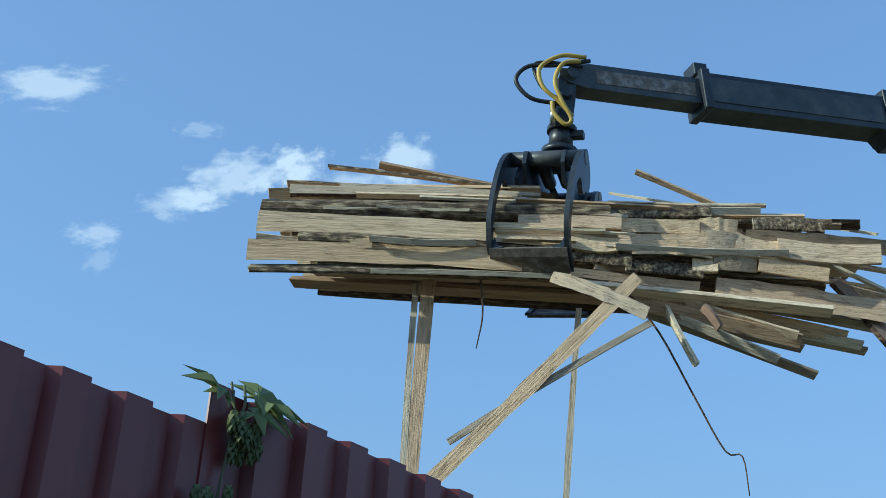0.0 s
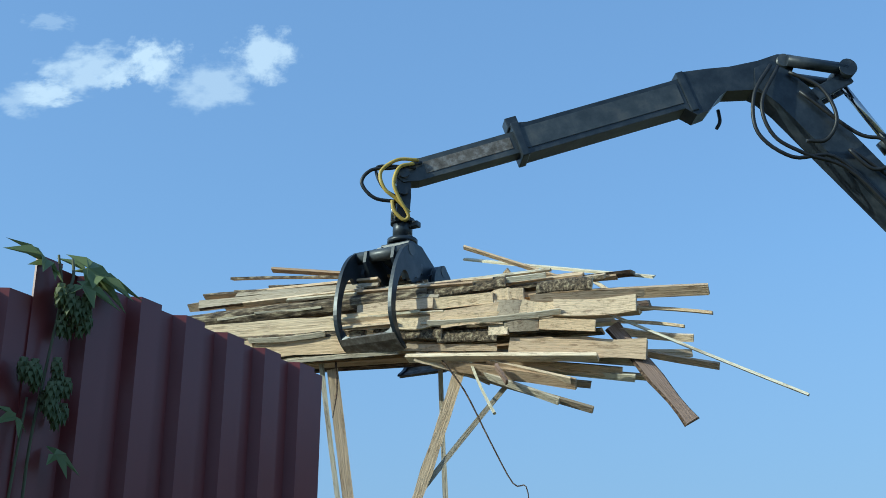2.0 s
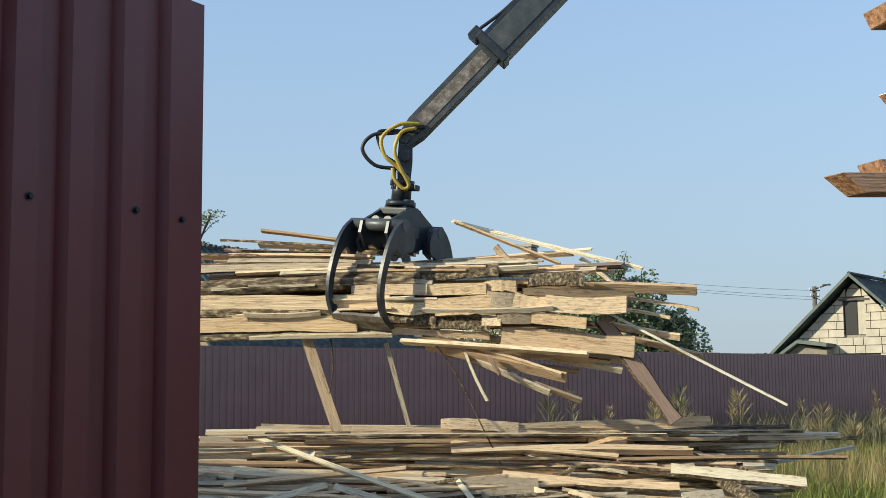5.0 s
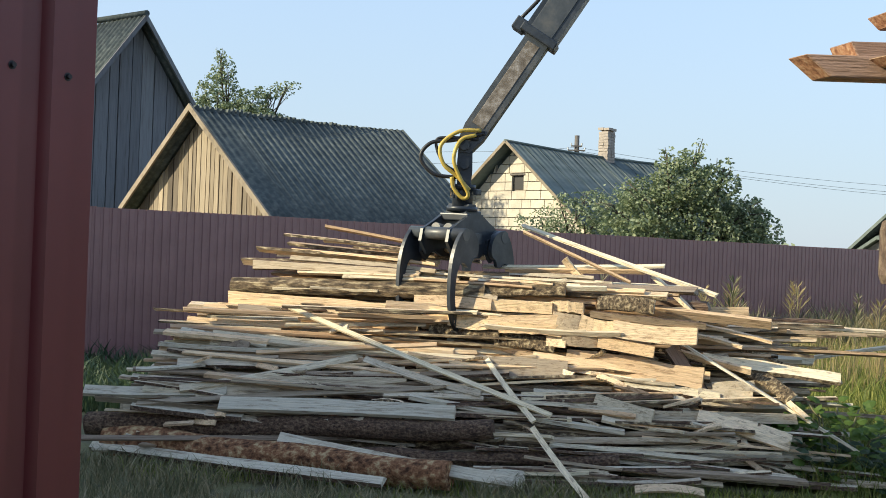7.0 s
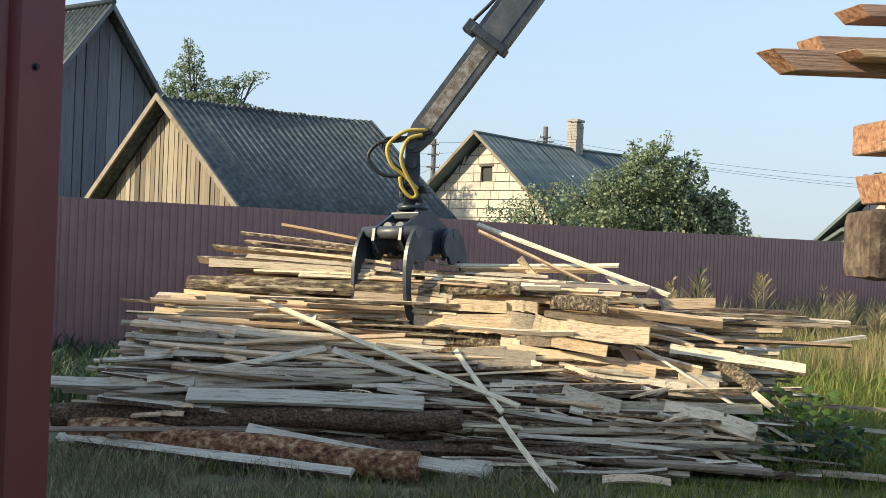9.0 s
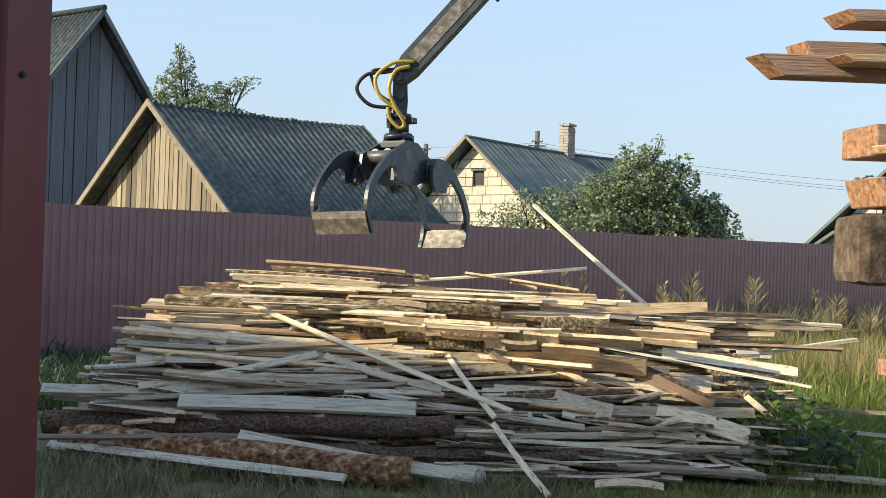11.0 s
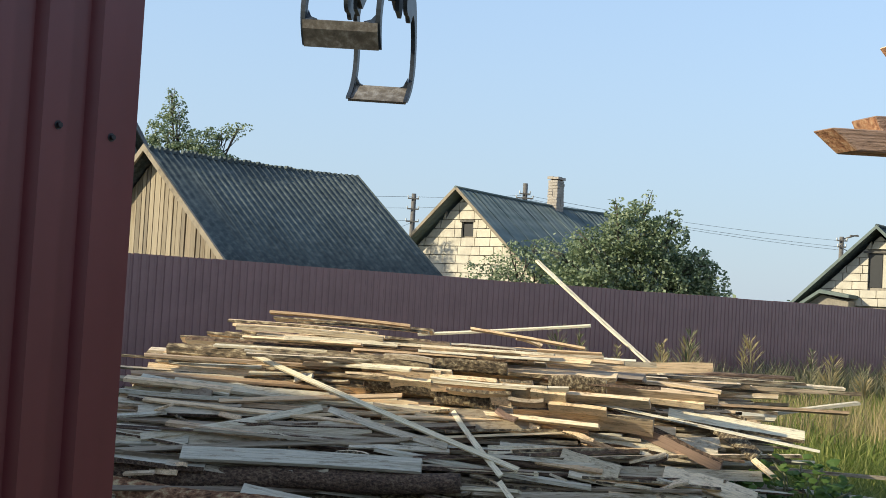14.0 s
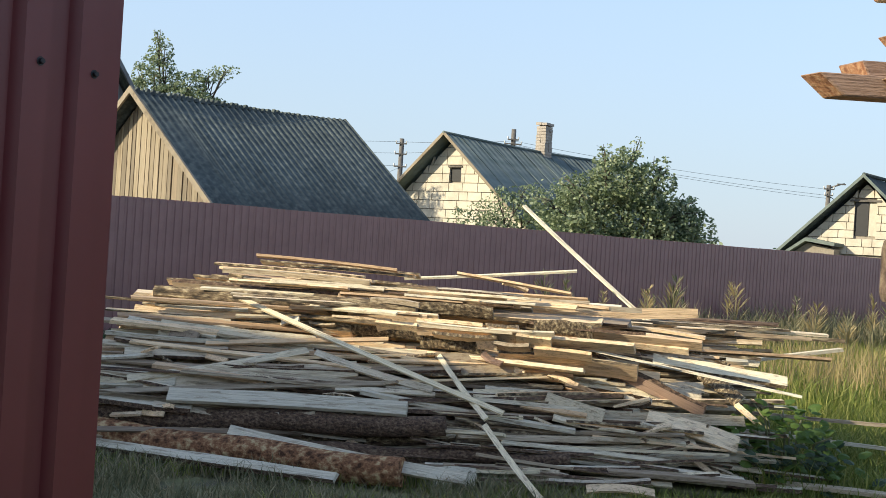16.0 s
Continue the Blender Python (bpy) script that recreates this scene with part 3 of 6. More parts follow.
def build_house():
    apex, far = Vector((1.07, 42.0)), Vector((8.6, 50.3))
    rd = far - apex
    L = rd.length
    top = empty("white_block_house", gable_frame(apex, rd), label="small house of cream silicate blocks with grey roof", category="house")
    half, ze, za = 3.55, 2.55, 5.54
    hole = (-0.10, 0.42, 3.95, 4.42)
    block_gable(top, half - 0.25, ze, za - 0.22, 0.0, 0.6, 0.3, 3, holes=(hole,), y=0.35)
    bm = bmesh.new()
    slab_wall(bm, half - 0.27, ze, za - 0.26, 0.40, 0.55)
    slab_wall(bm, half - 0.27, ze, za - 0.26, L - 0.6, L - 0.45)
    for s in (-1, 1):
        add_box(bm, (s * (half - 0.36), L / 2, ze / 2), (0.12, L - 1.0, ze))
    part("wall", bm, M_MORTAR, top)
    bm = bmesh.new()
    x0, x1, z0, z1 = hole
    add_box(bm, ((x0 + x1) / 2, 0.385, (z0 + z1) / 2), (x1 - x0, 0.02, z1 - z0))
    part("pane", bm, M_DARK, top, "dark attic window opening")
    bm = bmesh.new()
    add_box(bm, ((x0 + x1) / 2, 0.28, z1 + 0.03), (x1 - x0 + 0.12, 0.05, 0.06))
    part("lintel", bm, M_POLE, top)
    k = (za - ze) / half
    for s in (-1, 1):
        wavy_roof((0, -0.25, za), (0, L + 0.3, za), (s * (half + 0.35), -0.25, ze - 0.35 * k), 0.3, 0.008, M_TIN, top, rows=1, lap=0.005)
        for i in range(1, 14):
            bm = bmesh.new()
            y = -0.25 + i * (L + 0.5) / 14
            p0, p1 = Vector((0, y, za + 0.02 - 0.01 * (L + 0.55) * math.sin(math.pi * i / 14))), Vector((s * (half + 0.33), y, ze - 0.33 * k + 0.03))
            add_tube(bm, [p0 + (p1 - p0) * 0.02, p1], 0.014, 5)
            part("roof_seam", bm, M_TIN, top)
    bm = bmesh.new()
    add_tube(bm, [(0, -0.27 + i * (L + 0.57) / 12, za + 0.015 - 0.01 * (L + 0.55) * math.sin(math.pi * i / 12)) for i in range(13)], 0.045, 8)
    part("ridge_cap", bm, M_TIN, top)
    barge(top, half, 0.35, ze, za, -0.22, M_PALEBOARD, 0.13)
    # brick chimney
    ch = bmesh.new()
    r = random.Random(5)
    cy = 5.42
    for c in range(12):
        z = za - 0.35 + c * 0.105
        for i in range(2):
            for j in range(2):
                add_box(ch, ((i - 0.5) * 0.22 + r.uniform(-.012, .012), cy + (j - 0.5) * 0.22 + r.uniform(-.012, .012), z), (0.212, 0.212, 0.09))
    add_box(ch, (0.0, cy, za + 0.22), (0.39, 0.39, 1.2))
    for i in range(2):
        for j in range(2):
            add_box(ch, ((i - 0.5) * 0.25 + r.uniform(-.015, .015), cy + (j - 0.5) * 0.25, za + 0.93 + r.uniform(-.02, .02)), (0.24, 0.24, 0.09))
    part("chimney", ch, M_CHIMNEY, top, "weathered brick chimney with wider cap")


def build_house_two():
    apex = Vector((16.3, 45.0))
    rd = Vector((0.62, 0.78))
    top = empty("attic_house", gable_frame(apex, rd), label="block house with dark roof and attic window in its gable", category="house")
    half, ze, za, L = 3.15, 2.35, 5.3, 6.5
    holes = ((-0.42, 0.38, 3.1, 4.35), (-1.0, 0.9, 1.5, 2.2))
    block_gable(top, half - 0.3, ze, za - 0.3, 0.0, 0.6, 0.3, 8, holes=holes, y=0.55)
    bm = bmesh.new()
    slab_wall(bm, half - 0.32, ze, za - 0.34, 0.60, 0.75)
    slab_wall(bm, half - 0.32, ze, za - 0.34, L - 0.6, L - 0.45)
    for s in (-1, 1):
        add_box(bm, (s * (half - 0.4), L / 2, ze / 2), (0.12, L - 1.0, ze))
    part("wall", bm, M_MORTAR, top)
    for x0, x1, z0, z1 in holes:
        bm = bmesh.new()
        add_box(bm, ((x0 + x1) / 2 - 0.16, 0.585, (z0 + z1) / 2), ((x1 - x0) * 0.62, 0.02, z1 - z0))
        part("pane", bm, M_DARK, top, "dark window opening")
        bm = bmesh.new()
        add_box(bm, (x1 - (x1 - x0) * 0.17, 0.58, (z0 + z1) / 2), ((x1 - x0) * 0.34, 0.03, z1 - z0))
        part("shutter", bm, M_BLOCK, top)
        bm = bmesh.new()
        add_box(bm, ((x0 + x1) / 2, 0.5, z1 + 0.04), (x1 - x0 + 0.35, 0.08, 0.07))
        part("lintel", bm, M_POLE, top)
    k = (za - ze) / half
    for s in (-1, 1):
        wavy_roof((0, 0, za), (0, L, za), (s * (half + 0.5), 0, ze - 0.5 * k), 0.2, 0.025, M_SLATE, top, rows=1, lap=0.005)
    bm = bmesh.new()
    add_tube(bm, [(0, 0, za + 0.03), (0, L, za + 0.03)], 0.07, 8)
    part("ridge_cap", bm, M_SLATE, top)
    barge(top, half, 0.5, ze, za, 0.0, M_TIN, 0.14)
    # the low annexe beside it
    m = Matrix.Translation((13.6, 46.5, 0)) @ Matrix.Rotation(math.atan2(-0.62, 0.78), 4, "Z")
    ann = empty("lean_to_annexe", m, label="low annexe with slanting grey roof", category="annexe")
    bm = bmesh.new()
    add_plate(bm, [(-1.3, 0), (2.2, 0), (2.2, 2.55), (1.2, 2.75), (-1.3, 1.05)], 0.3, 3.5, "y")
    part("wall", bm, M_MORTAR, ann)
    bm = bmesh.new()
    add_plate(bm, [(-1.7, 0.8), (1.2, 2.8), (2.3, 2.65), (2.3, 2.77), (1.2, 2.93), (-1.7, 0.93)], 0.0, 3.8, "y")
    part("roof", bm, M_TIN, ann)


def build_far_roof():
    top = empty("distant_cottage", pose(-1.9, 58, 0, 0, 0, -8), label="distant cottage with dark roof", category="house")
    bm = bmesh.new()
    add_plate(bm, [(-4, 2.7), (3.0, 2.7), (1.6, 4.35), (-2.8, 4.35)], 0, 5, "y")
    part("roof", bm, M_SLATE, top)
    bm = bmesh.new()
    add_box(bm, (-0.5, 2.5, 1.35), (6, 4.4, 2.7))
    part("wall", bm, M_PLASTER, top)


def build_dimming_wall():
    """Unseen board wall added behind the camera; closes the yard, dims the near fence."""
    bm = bmesh.new()
    add_box(bm, (2.5, -3.6, 1.35), (10.0, 0.2, 2.7), bevel=0.01)
    tagged(mesh_ob("wall_behind", bm, M_BARN), "plain grey board wall behind the yard, unseen, added to dim the fence", "wall", kind="structure")


def build_shadow_house():
    """Unseen plain house added beside the yard; its gable roof shades the lower pile."""
    top = empty("neighbour_house", pose(-14.6, 5.0, 0), label="unseen plain plastered house with slate roof, added to shade the pile", category="house")
    ridge, half, ze = SHADE_RIDGE, SHADE_HALF, 2.55
    k = (ridge - ze) / half
    bm = bmesh.new()
    add_plate(bm, [(-half, 0), (half, 0), (half, ze), (0, ridge), (-half, ze)], -5, 5, "x")
    part("wall", bm, M_PLASTER, top)
    for s in (-1, 1):
        bm = bmesh.new()
        a, b = (0, ridge + 0.02), (s * (half + 0.5), ze - 0.5 * k + 0.02)
        add_plate(bm, [a, b, (b[0], b[1] + 0.1), (0, ridge + 0.12)], -5.4, 5.4, "x")
        part("roof", bm, M_SLATE, top)


SHADE_RIDGE, SHADE_HALF = 6.64, 5.0


# ---------------------------------------------------------------- trees
def crown(name, clumps, count, size, mat, parent, seed, drop=0.3):
    """Leaves scattered through clumps (centre, radii), each a folded pointed leaf."""
    r = random.Random(seed)
    verts, faces = [], []
    vol = [c[1][0] * c[1][1] * c[1][2] for c in clumps]
    for (c, rad), v in zip(clumps, vol):
        for _ in range(int(count * v / sum(vol))):
            while True:
                p = Vector((r.uniform(-1, 1), r.uniform(-1, 1), r.uniform(-1, 1)))
                if 0.25 < p.length < 1 and noise.noise(p * 3.1 + Vector(c)) > 0.08:
                    break
            q = Vector(c) + Vector((p.x * rad[0], p.y * rad[1], p.z * rad[2]))
            s = size * r.uniform(0.6, 1.35)
            a = r.uniform(0, 2 * math.pi)
            d = Vector((math.cos(a), math.sin(a), r.uniform(-1.0, 0.5) - drop)).normalized()
            t = d.orthogonal().normalized()
            t = (t * math.cos(a * 3) + d.cross(t) * math.sin(a * 3)) * s * 0.36
            i = len(verts)
            verts += [q, q + d * s * 0.5 + t, q + d * s, q + d * s * 0.5 - t]
            faces += [(i, i + 1, i + 2, i + 3)]
    return raw_ob(name, [tuple(v) for v in verts], faces, mat, parent)


def build_tree(name, base, height, clumps, count, size, mat, seed, label, trunk_r=0.14, category="tree"):
    """Trunk, limbs to the clumps, and a crown of leaves with gaps."""
    r = random.Random(seed)
    top = empty(name, pose(*base), label=label, category=category)
    bm = bmesh.new()
    fork = Vector((r.uniform(-.1, .1), r.uniform(-.1, .1), height * 0.35))
    add_tube(bm, smooth_path([(0, 0, -0.1), fork * 0.5 + Vector((0.06, 0, 0)), fork]), trunk_r, 8, 0, trunk_r * 0.7)
    part("trunk", bm, M_TRUNK, top)
    for c, rad in clumps:
        bm = bmesh.new()
        c = Vector(c)
        mid = fork.lerp(c, 0.55) + Vector((r.uniform(-.2, .2), r.uniform(-.2, .2), 0.1))
        add_tube(bm, smooth_path([fork * 0.9, mid, c]), trunk_r * 0.5, 6, 0, 0.015)
        for _ in range(4):
            e = c + Vector((r.uniform(-1, 1) * rad[0], r.uniform(-1, 1) * rad[1], r.uniform(-0.6, 1) * rad[2])) * 0.8
            add_tube(bm, [mid.lerp(c, r.random()), mid.lerp(e, 0.7) + Vector((0, 0, .1)), e], 0.025, 5, 0, 0.008)
        part("limb", bm, M_TRUNK, top)
    crown("crown", clumps, count, size, mat, top, seed + 50)
    return top


def build_trees():
    build_tree("walnut_tree", (5.9, 34.2, 0), 4.6,
               [((-1.3, 0, 2.7), (1.2, 1.1, 1.0)), ((-0.2, 0, 3.85), (1.0, 1.0, 0.95)), ((0.5, 0, 3.5), (0.9, 1.0, 0.9)), ((1.3, 0.2, 2.6), (0.8, 0.8, 0.85)), ((-0.9, -0.3, 1.7), (1.6, 1.0, 1.0)),
                ((1.4, -0.2, 1.7), (0.75, 0.7, 0.9)), ((-0.9, 0.3, 3.3), (0.9, 0.8, 0.8)), ((1.6, 0, 3.2), (0.38, 0.4, 0.4)), ((1.9, 0.2, 2.35), (0.65, 0.7, 0.9)), ((1.6, 0.2, 2.95), (0.55, 0.5, 0.6)), ((1.9, 0, 1.4), (0.5, 0.5, 0.6)), ((0.3, -0.3, 2.5), (1.0, 0.8, 0.9)), ((0.4, -0.2, 1.5), (0.9, 0.7, 0.8)), ((-0.75, 0, 4.55), (0.22, 0.25, 0.4)), ((0.15, 0, 4.8), (0.18, 0.2, 0.32)), ((0.85, 0.1, 4.3), (0.25, 0.25, 0.35)), ((-1.7, 0, 3.75), (0.3, 0.3, 0.28)), ((-2.4, 0, 3.1), (0.32, 0.3, 0.22))], 24000, 0.105, M_LEAF, 21,
               "broad green garden tree with long drooping leaves", 0.16)
    build_tree("garden_shrub", (2.4, 36.0, 0), 3.6,
               [((-0.6, 0, 2.2), (0.9, 0.7, 0.9)), ((0.3, 0, 2.7), (0.9, 0.8, 0.9)), ((1.5, 0.3, 2.9), (1.0, 0.9, 1.0)), ((-0.3, -0.2, 1.4), (1.2, 0.8, 0.8)), ((1.8, -0.2, 1.8), (1.2, 0.8, 1.0)), ((0.8, 0, 3.3), (0.5, 0.4, 0.4))], 8000, 0.09, M_LEAF, 33,
               "airy garden shrub in front of the block house", 0.07, "shrub")
    build_tree("distant_tree", (-8.0, 40.5, 0), 7.9,
               [((-1.2, 0, 5.9), (1.0, 0.9, 0.65)), ((-0.5, 0, 6.7), (0.75, 0.6, 0.7)), ((-0.35, 0, 7.45), (0.4, 0.4, 0.5)), ((0.6, 0, 6.35), (0.75, 0.7, 0.5)), ((0.2, 0, 5.5), (1.7, 1.2, 0.9)), ((1.25, 0, 6.75), (0.75, 0.4, 0.22)),
                ((1.75, 0, 6.98), (0.5, 0.3, 0.16)), ((-0.5, 0, 7.95), (0.2, 0.2, 0.22)), ((-1.7, 0, 6.5), (0.4, 0.4, 0.25)), ((1.3, 0, 5.6), (0.8, 0.7, 0.5))], 17000, 0.085, M_LEAF, 44, "light green feathery tree behind the barns", 0.15)
    build_tree("roadside_tree", (22.3, 50, 0), 8.0,
               [((0, 0, 4.6), (2.4, 2, 2.2)), ((-1.0, 0, 5.6), (1.6, 1.5, 1.2)), ((0.8, 0, 6.8), (1.6, 1.5, 1.3)), ((-0.8, 0, 3.0), (1.9, 1.6, 1.5)), ((1.6, 0, 3.2), (2.0, 1.6, 1.8))], 7000, 0.26, M_LEAF, 55,
               "large dark green tree beside the attic house", 0.22)
    r = random.Random(8)
    cl = [((10 + i * 2.2 + r.uniform(-1, 1), 130 + r.uniform(-4, 4), 1.7 + r.uniform(-.5, 1.2)), (2.4, 2, 2.0)) for i in range(36)]
    cl += [((-60 + i * 3.0 + r.uniform(-1, 1), 150 + r.uniform(-4, 4), 1.7 + r.uniform(-.5, 1.0)), (2.6, 2, 2.2)) for i in range(24)]
    ob = crown("far_woods", cl, 9000, 0.7, M_LEAF, None, 61)
    tagged(ob, "distant line of dark trees on the horizon", "trees", kind="stuff")


# ---------------------------------------------------------------- poles and wires
def build_pole(x, y, top_z, label, arms, lamp=False):
    top = empty("utility_pole", pose(x, y, 0), label=label, category="utility pole", group="utility poles")
    bm = bmesh.new()
    add_tube(bm, [(0, 0, 0), (0.02, 0, top_z)], 0.15, 8, 0, 0.11)
    part("mast", bm, M_POLE, top)
    for z, w in arms:
        bm = bmesh.new()
        add_box(bm, (0, -0.12, z), (w, 0.06, 0.06))
        part("crossarm", bm, M_POLE, top)
        for s in (-1, 1):
            bm = bmesh.new()
            add_tube(bm, [(s * w * 0.46, -0.12, z - 0.02), (s * w * 0.5, -0.12, z + 0.14)], 0.032, 7)
            part("insulator", bm, M_WHITE, top)
    if lamp:
        bm = bmesh.new()
        add_tube(bm, [(0, 0, top_z - 0.15), (0.55, -0.1, top_z + 0.06), (0.75, -0.1, top_z + 0.1)], 0.04, 6)
        add_box(bm, (0.6, -0.1, top_z + 0.07), (0.4, 0.14, 0.06))
        part("lamp_arm", bm, M_POLE, top)
        bm = bmesh.new()
        add_tube(bm, [(0, 0, top_z - 0.5), (0.4, -0.1, top_z - 0.75), (0.9, -0.1, top_z - 0.85)], 0.018, 5)
        part("cable", bm, M_HOSE, top)
    return top


def build_wires():
    build_pole(-0.66, 60, 6.85, "grey utility pole with white insulators", [(6.6, 0.5), (6.1, 0.55), (5.5, 0.6)])
    build_pole(4.52, 58, 7.45, "utility pole behind the block house roof", [(6.75, 0.8), (6.95, 0.5)])
    build_pole(20.1, 60, 5.95, "utility pole with small street lamp", [(5.75, 0.5), (5.45, 0.4)], True)
    runs = [((-0.66, 60, 6.7), (-25, 66, 7.2)), ((-0.66, 60, 6.15), (-25, 66, 6.6)), ((-0.66, 60, 5.55), (-25, 66, 6.0)), ((-0.66, 60, 6.7), (4.5, 58, 6.9)),
            ((-0.66, 60, 6.15), (4.5, 58, 6.7)), ((-0.6, 60, 5.5), (-6.5, 56, 2.6)),
            ((4.6, 58, 6.9), (20.1, 60, 5.75)), ((4.6, 58, 6.75), (20.1, 60, 5.45)), ((4.6, 58, 6.7), (20.1, 60, 5.3))]
    for a, b in runs:
        a, b = Vector(a), Vector(b)
        bm = bmesh.new()
        sag = 0.012 * (b - a).length
        add_tube(bm, [a.lerp(b, i / 12) - Vector((0, 0, sag * 4 * (i / 12) * (1 - i / 12))) for i in range(13)], 0.009, 4)
        ob = mesh_ob("overhead_wire", bm, M_HOSE)
        tagged(ob, "thin dark overhead wire between poles", "wire", "overhead wires")


# ---------------------------------------------------------------- clouds
def cloud_material():
    m = bpy.data.materials.new("cloud")
    m.use_nodes = True
    nt = m.node_tree
    nt.nodes.clear()
    out = nt.nodes.new("ShaderNodeOutputMaterial")
    mix = nt.nodes.new("ShaderNodeMixShader")
    tr = nt.nodes.new("ShaderNodeBsdfTransparent")
    em = nt.nodes.new("ShaderNodeEmission")
    em.inputs[0].default_value = (0.90, 0.91, 0.93, 1)
    em.inputs[1].default_value = 0.92
    tc = nt.nodes.new("ShaderNodeTexCoord")
    oi = nt.nodes.new("ShaderNodeObjectInfo")
    ln = nt.nodes.new("ShaderNodeVectorMath")
    ln.operation = "LENGTH"
    nt.links.new(tc.outputs["Object"], ln.inputs[0])
    add = nt.nodes.new("ShaderNodeVectorMath")
    nt.links.new(tc.outputs["Object"], add.inputs[0])
    nt.links.new(oi.outputs["Location"], add.inputs[1])
    n = noise_tex(nt, add.outputs[0], 2.1, 6, 0.58)
    f1 = nt.nodes.new("ShaderNodeMath")
    f1.operation = "MULTIPLY_ADD"                       # noise * 1.9 - radius
    f1.inputs[1].default_value = 2.3
    neg = nt.nodes.new("ShaderNodeMath")
    neg.operation = "MULTIPLY"
    neg.inputs[1].default_value = -1.3
    nt.links.new(ln.outputs["Value"], neg.inputs[0])
    nt.links.new(n, f1.inputs[0])
    nt.links.new(neg.outputs[0], f1.inputs[2])
    mr = nt.nodes.new("ShaderNodeMapRange")
    mr.interpolation_type = "SMOOTHSTEP"
    mr.inputs["From Min"].default_value = 0.02
    mr.inputs["From Max"].default_value = 0.85
    nt.links.new(f1.outputs[0], mr.inputs["Value"])
    mu = nt.nodes.new("ShaderNodeMath")
    mu.operation = "MULTIPLY"
    sep = nt.nodes.new("ShaderNodeSeparateColor")
    nt.links.new(oi.outputs["Color"], sep.inputs[0])
    nt.links.new(mr.outputs[0], mu.inputs[0])
    nt.links.new(sep.outputs[0], mu.inputs[1])
    nt.links.new(mu.outputs[0], mix.inputs[0])
    nt.links.new(tr.outputs[0], mix.inputs[1])
    nt.links.new(em.outputs[0], mix.inputs[2])
    nt.links.new(mix.outputs[0], out.inputs[0])
    return m


def build_clouds():
    mat = cloud_material()
    spots = [(-146, 448, 26, 26, 1.0), (-173, 436, 14, 13, 0.8), (-181, 413, 33, 25, 0.75), (-205, 394, 26, 14, 0.9), (-231, 413, 28, 20, 0.5), (-67, 452, 27, 27, 0.85),
             (-98, 424, 38, 26, 0.6), (-214, 457, 18, 11, 0.3), (-339, 502, 50, 27, 0.75), (-282, 378, 26, 13, 0.55), (-275, 356, 14, 14, 0.25)]
    r = random.Random(2)
    for x, z, w, h, a in spots:
        verts, faces = [(-1, 0, -1), (1, 0, -1), (1, 0, 1), (-1, 0, 1)], [(0, 1, 2, 3)]
        ob = raw_ob("cloud", verts, faces, mat)
        ob.matrix_world = Matrix.Translation((x, 800 + r.uniform(-30, 30), z)) @ Matrix.Rotation(-0.45, 4, "X") @ Matrix.Diagonal((w * 1.15, 1, h * 1.5, 1))
        ob.color = (a, a, a, 1)
        tagged(ob, "small white fair-weather cloud", "cloud", "clouds", "structure")


# ---------------------------------------------------------------- the timber pile
def pile_front(z):
    """How far back the pile's front face lies at a height."""
    return 9.32 + 1.45 * max(z - 0.35, 0.0)


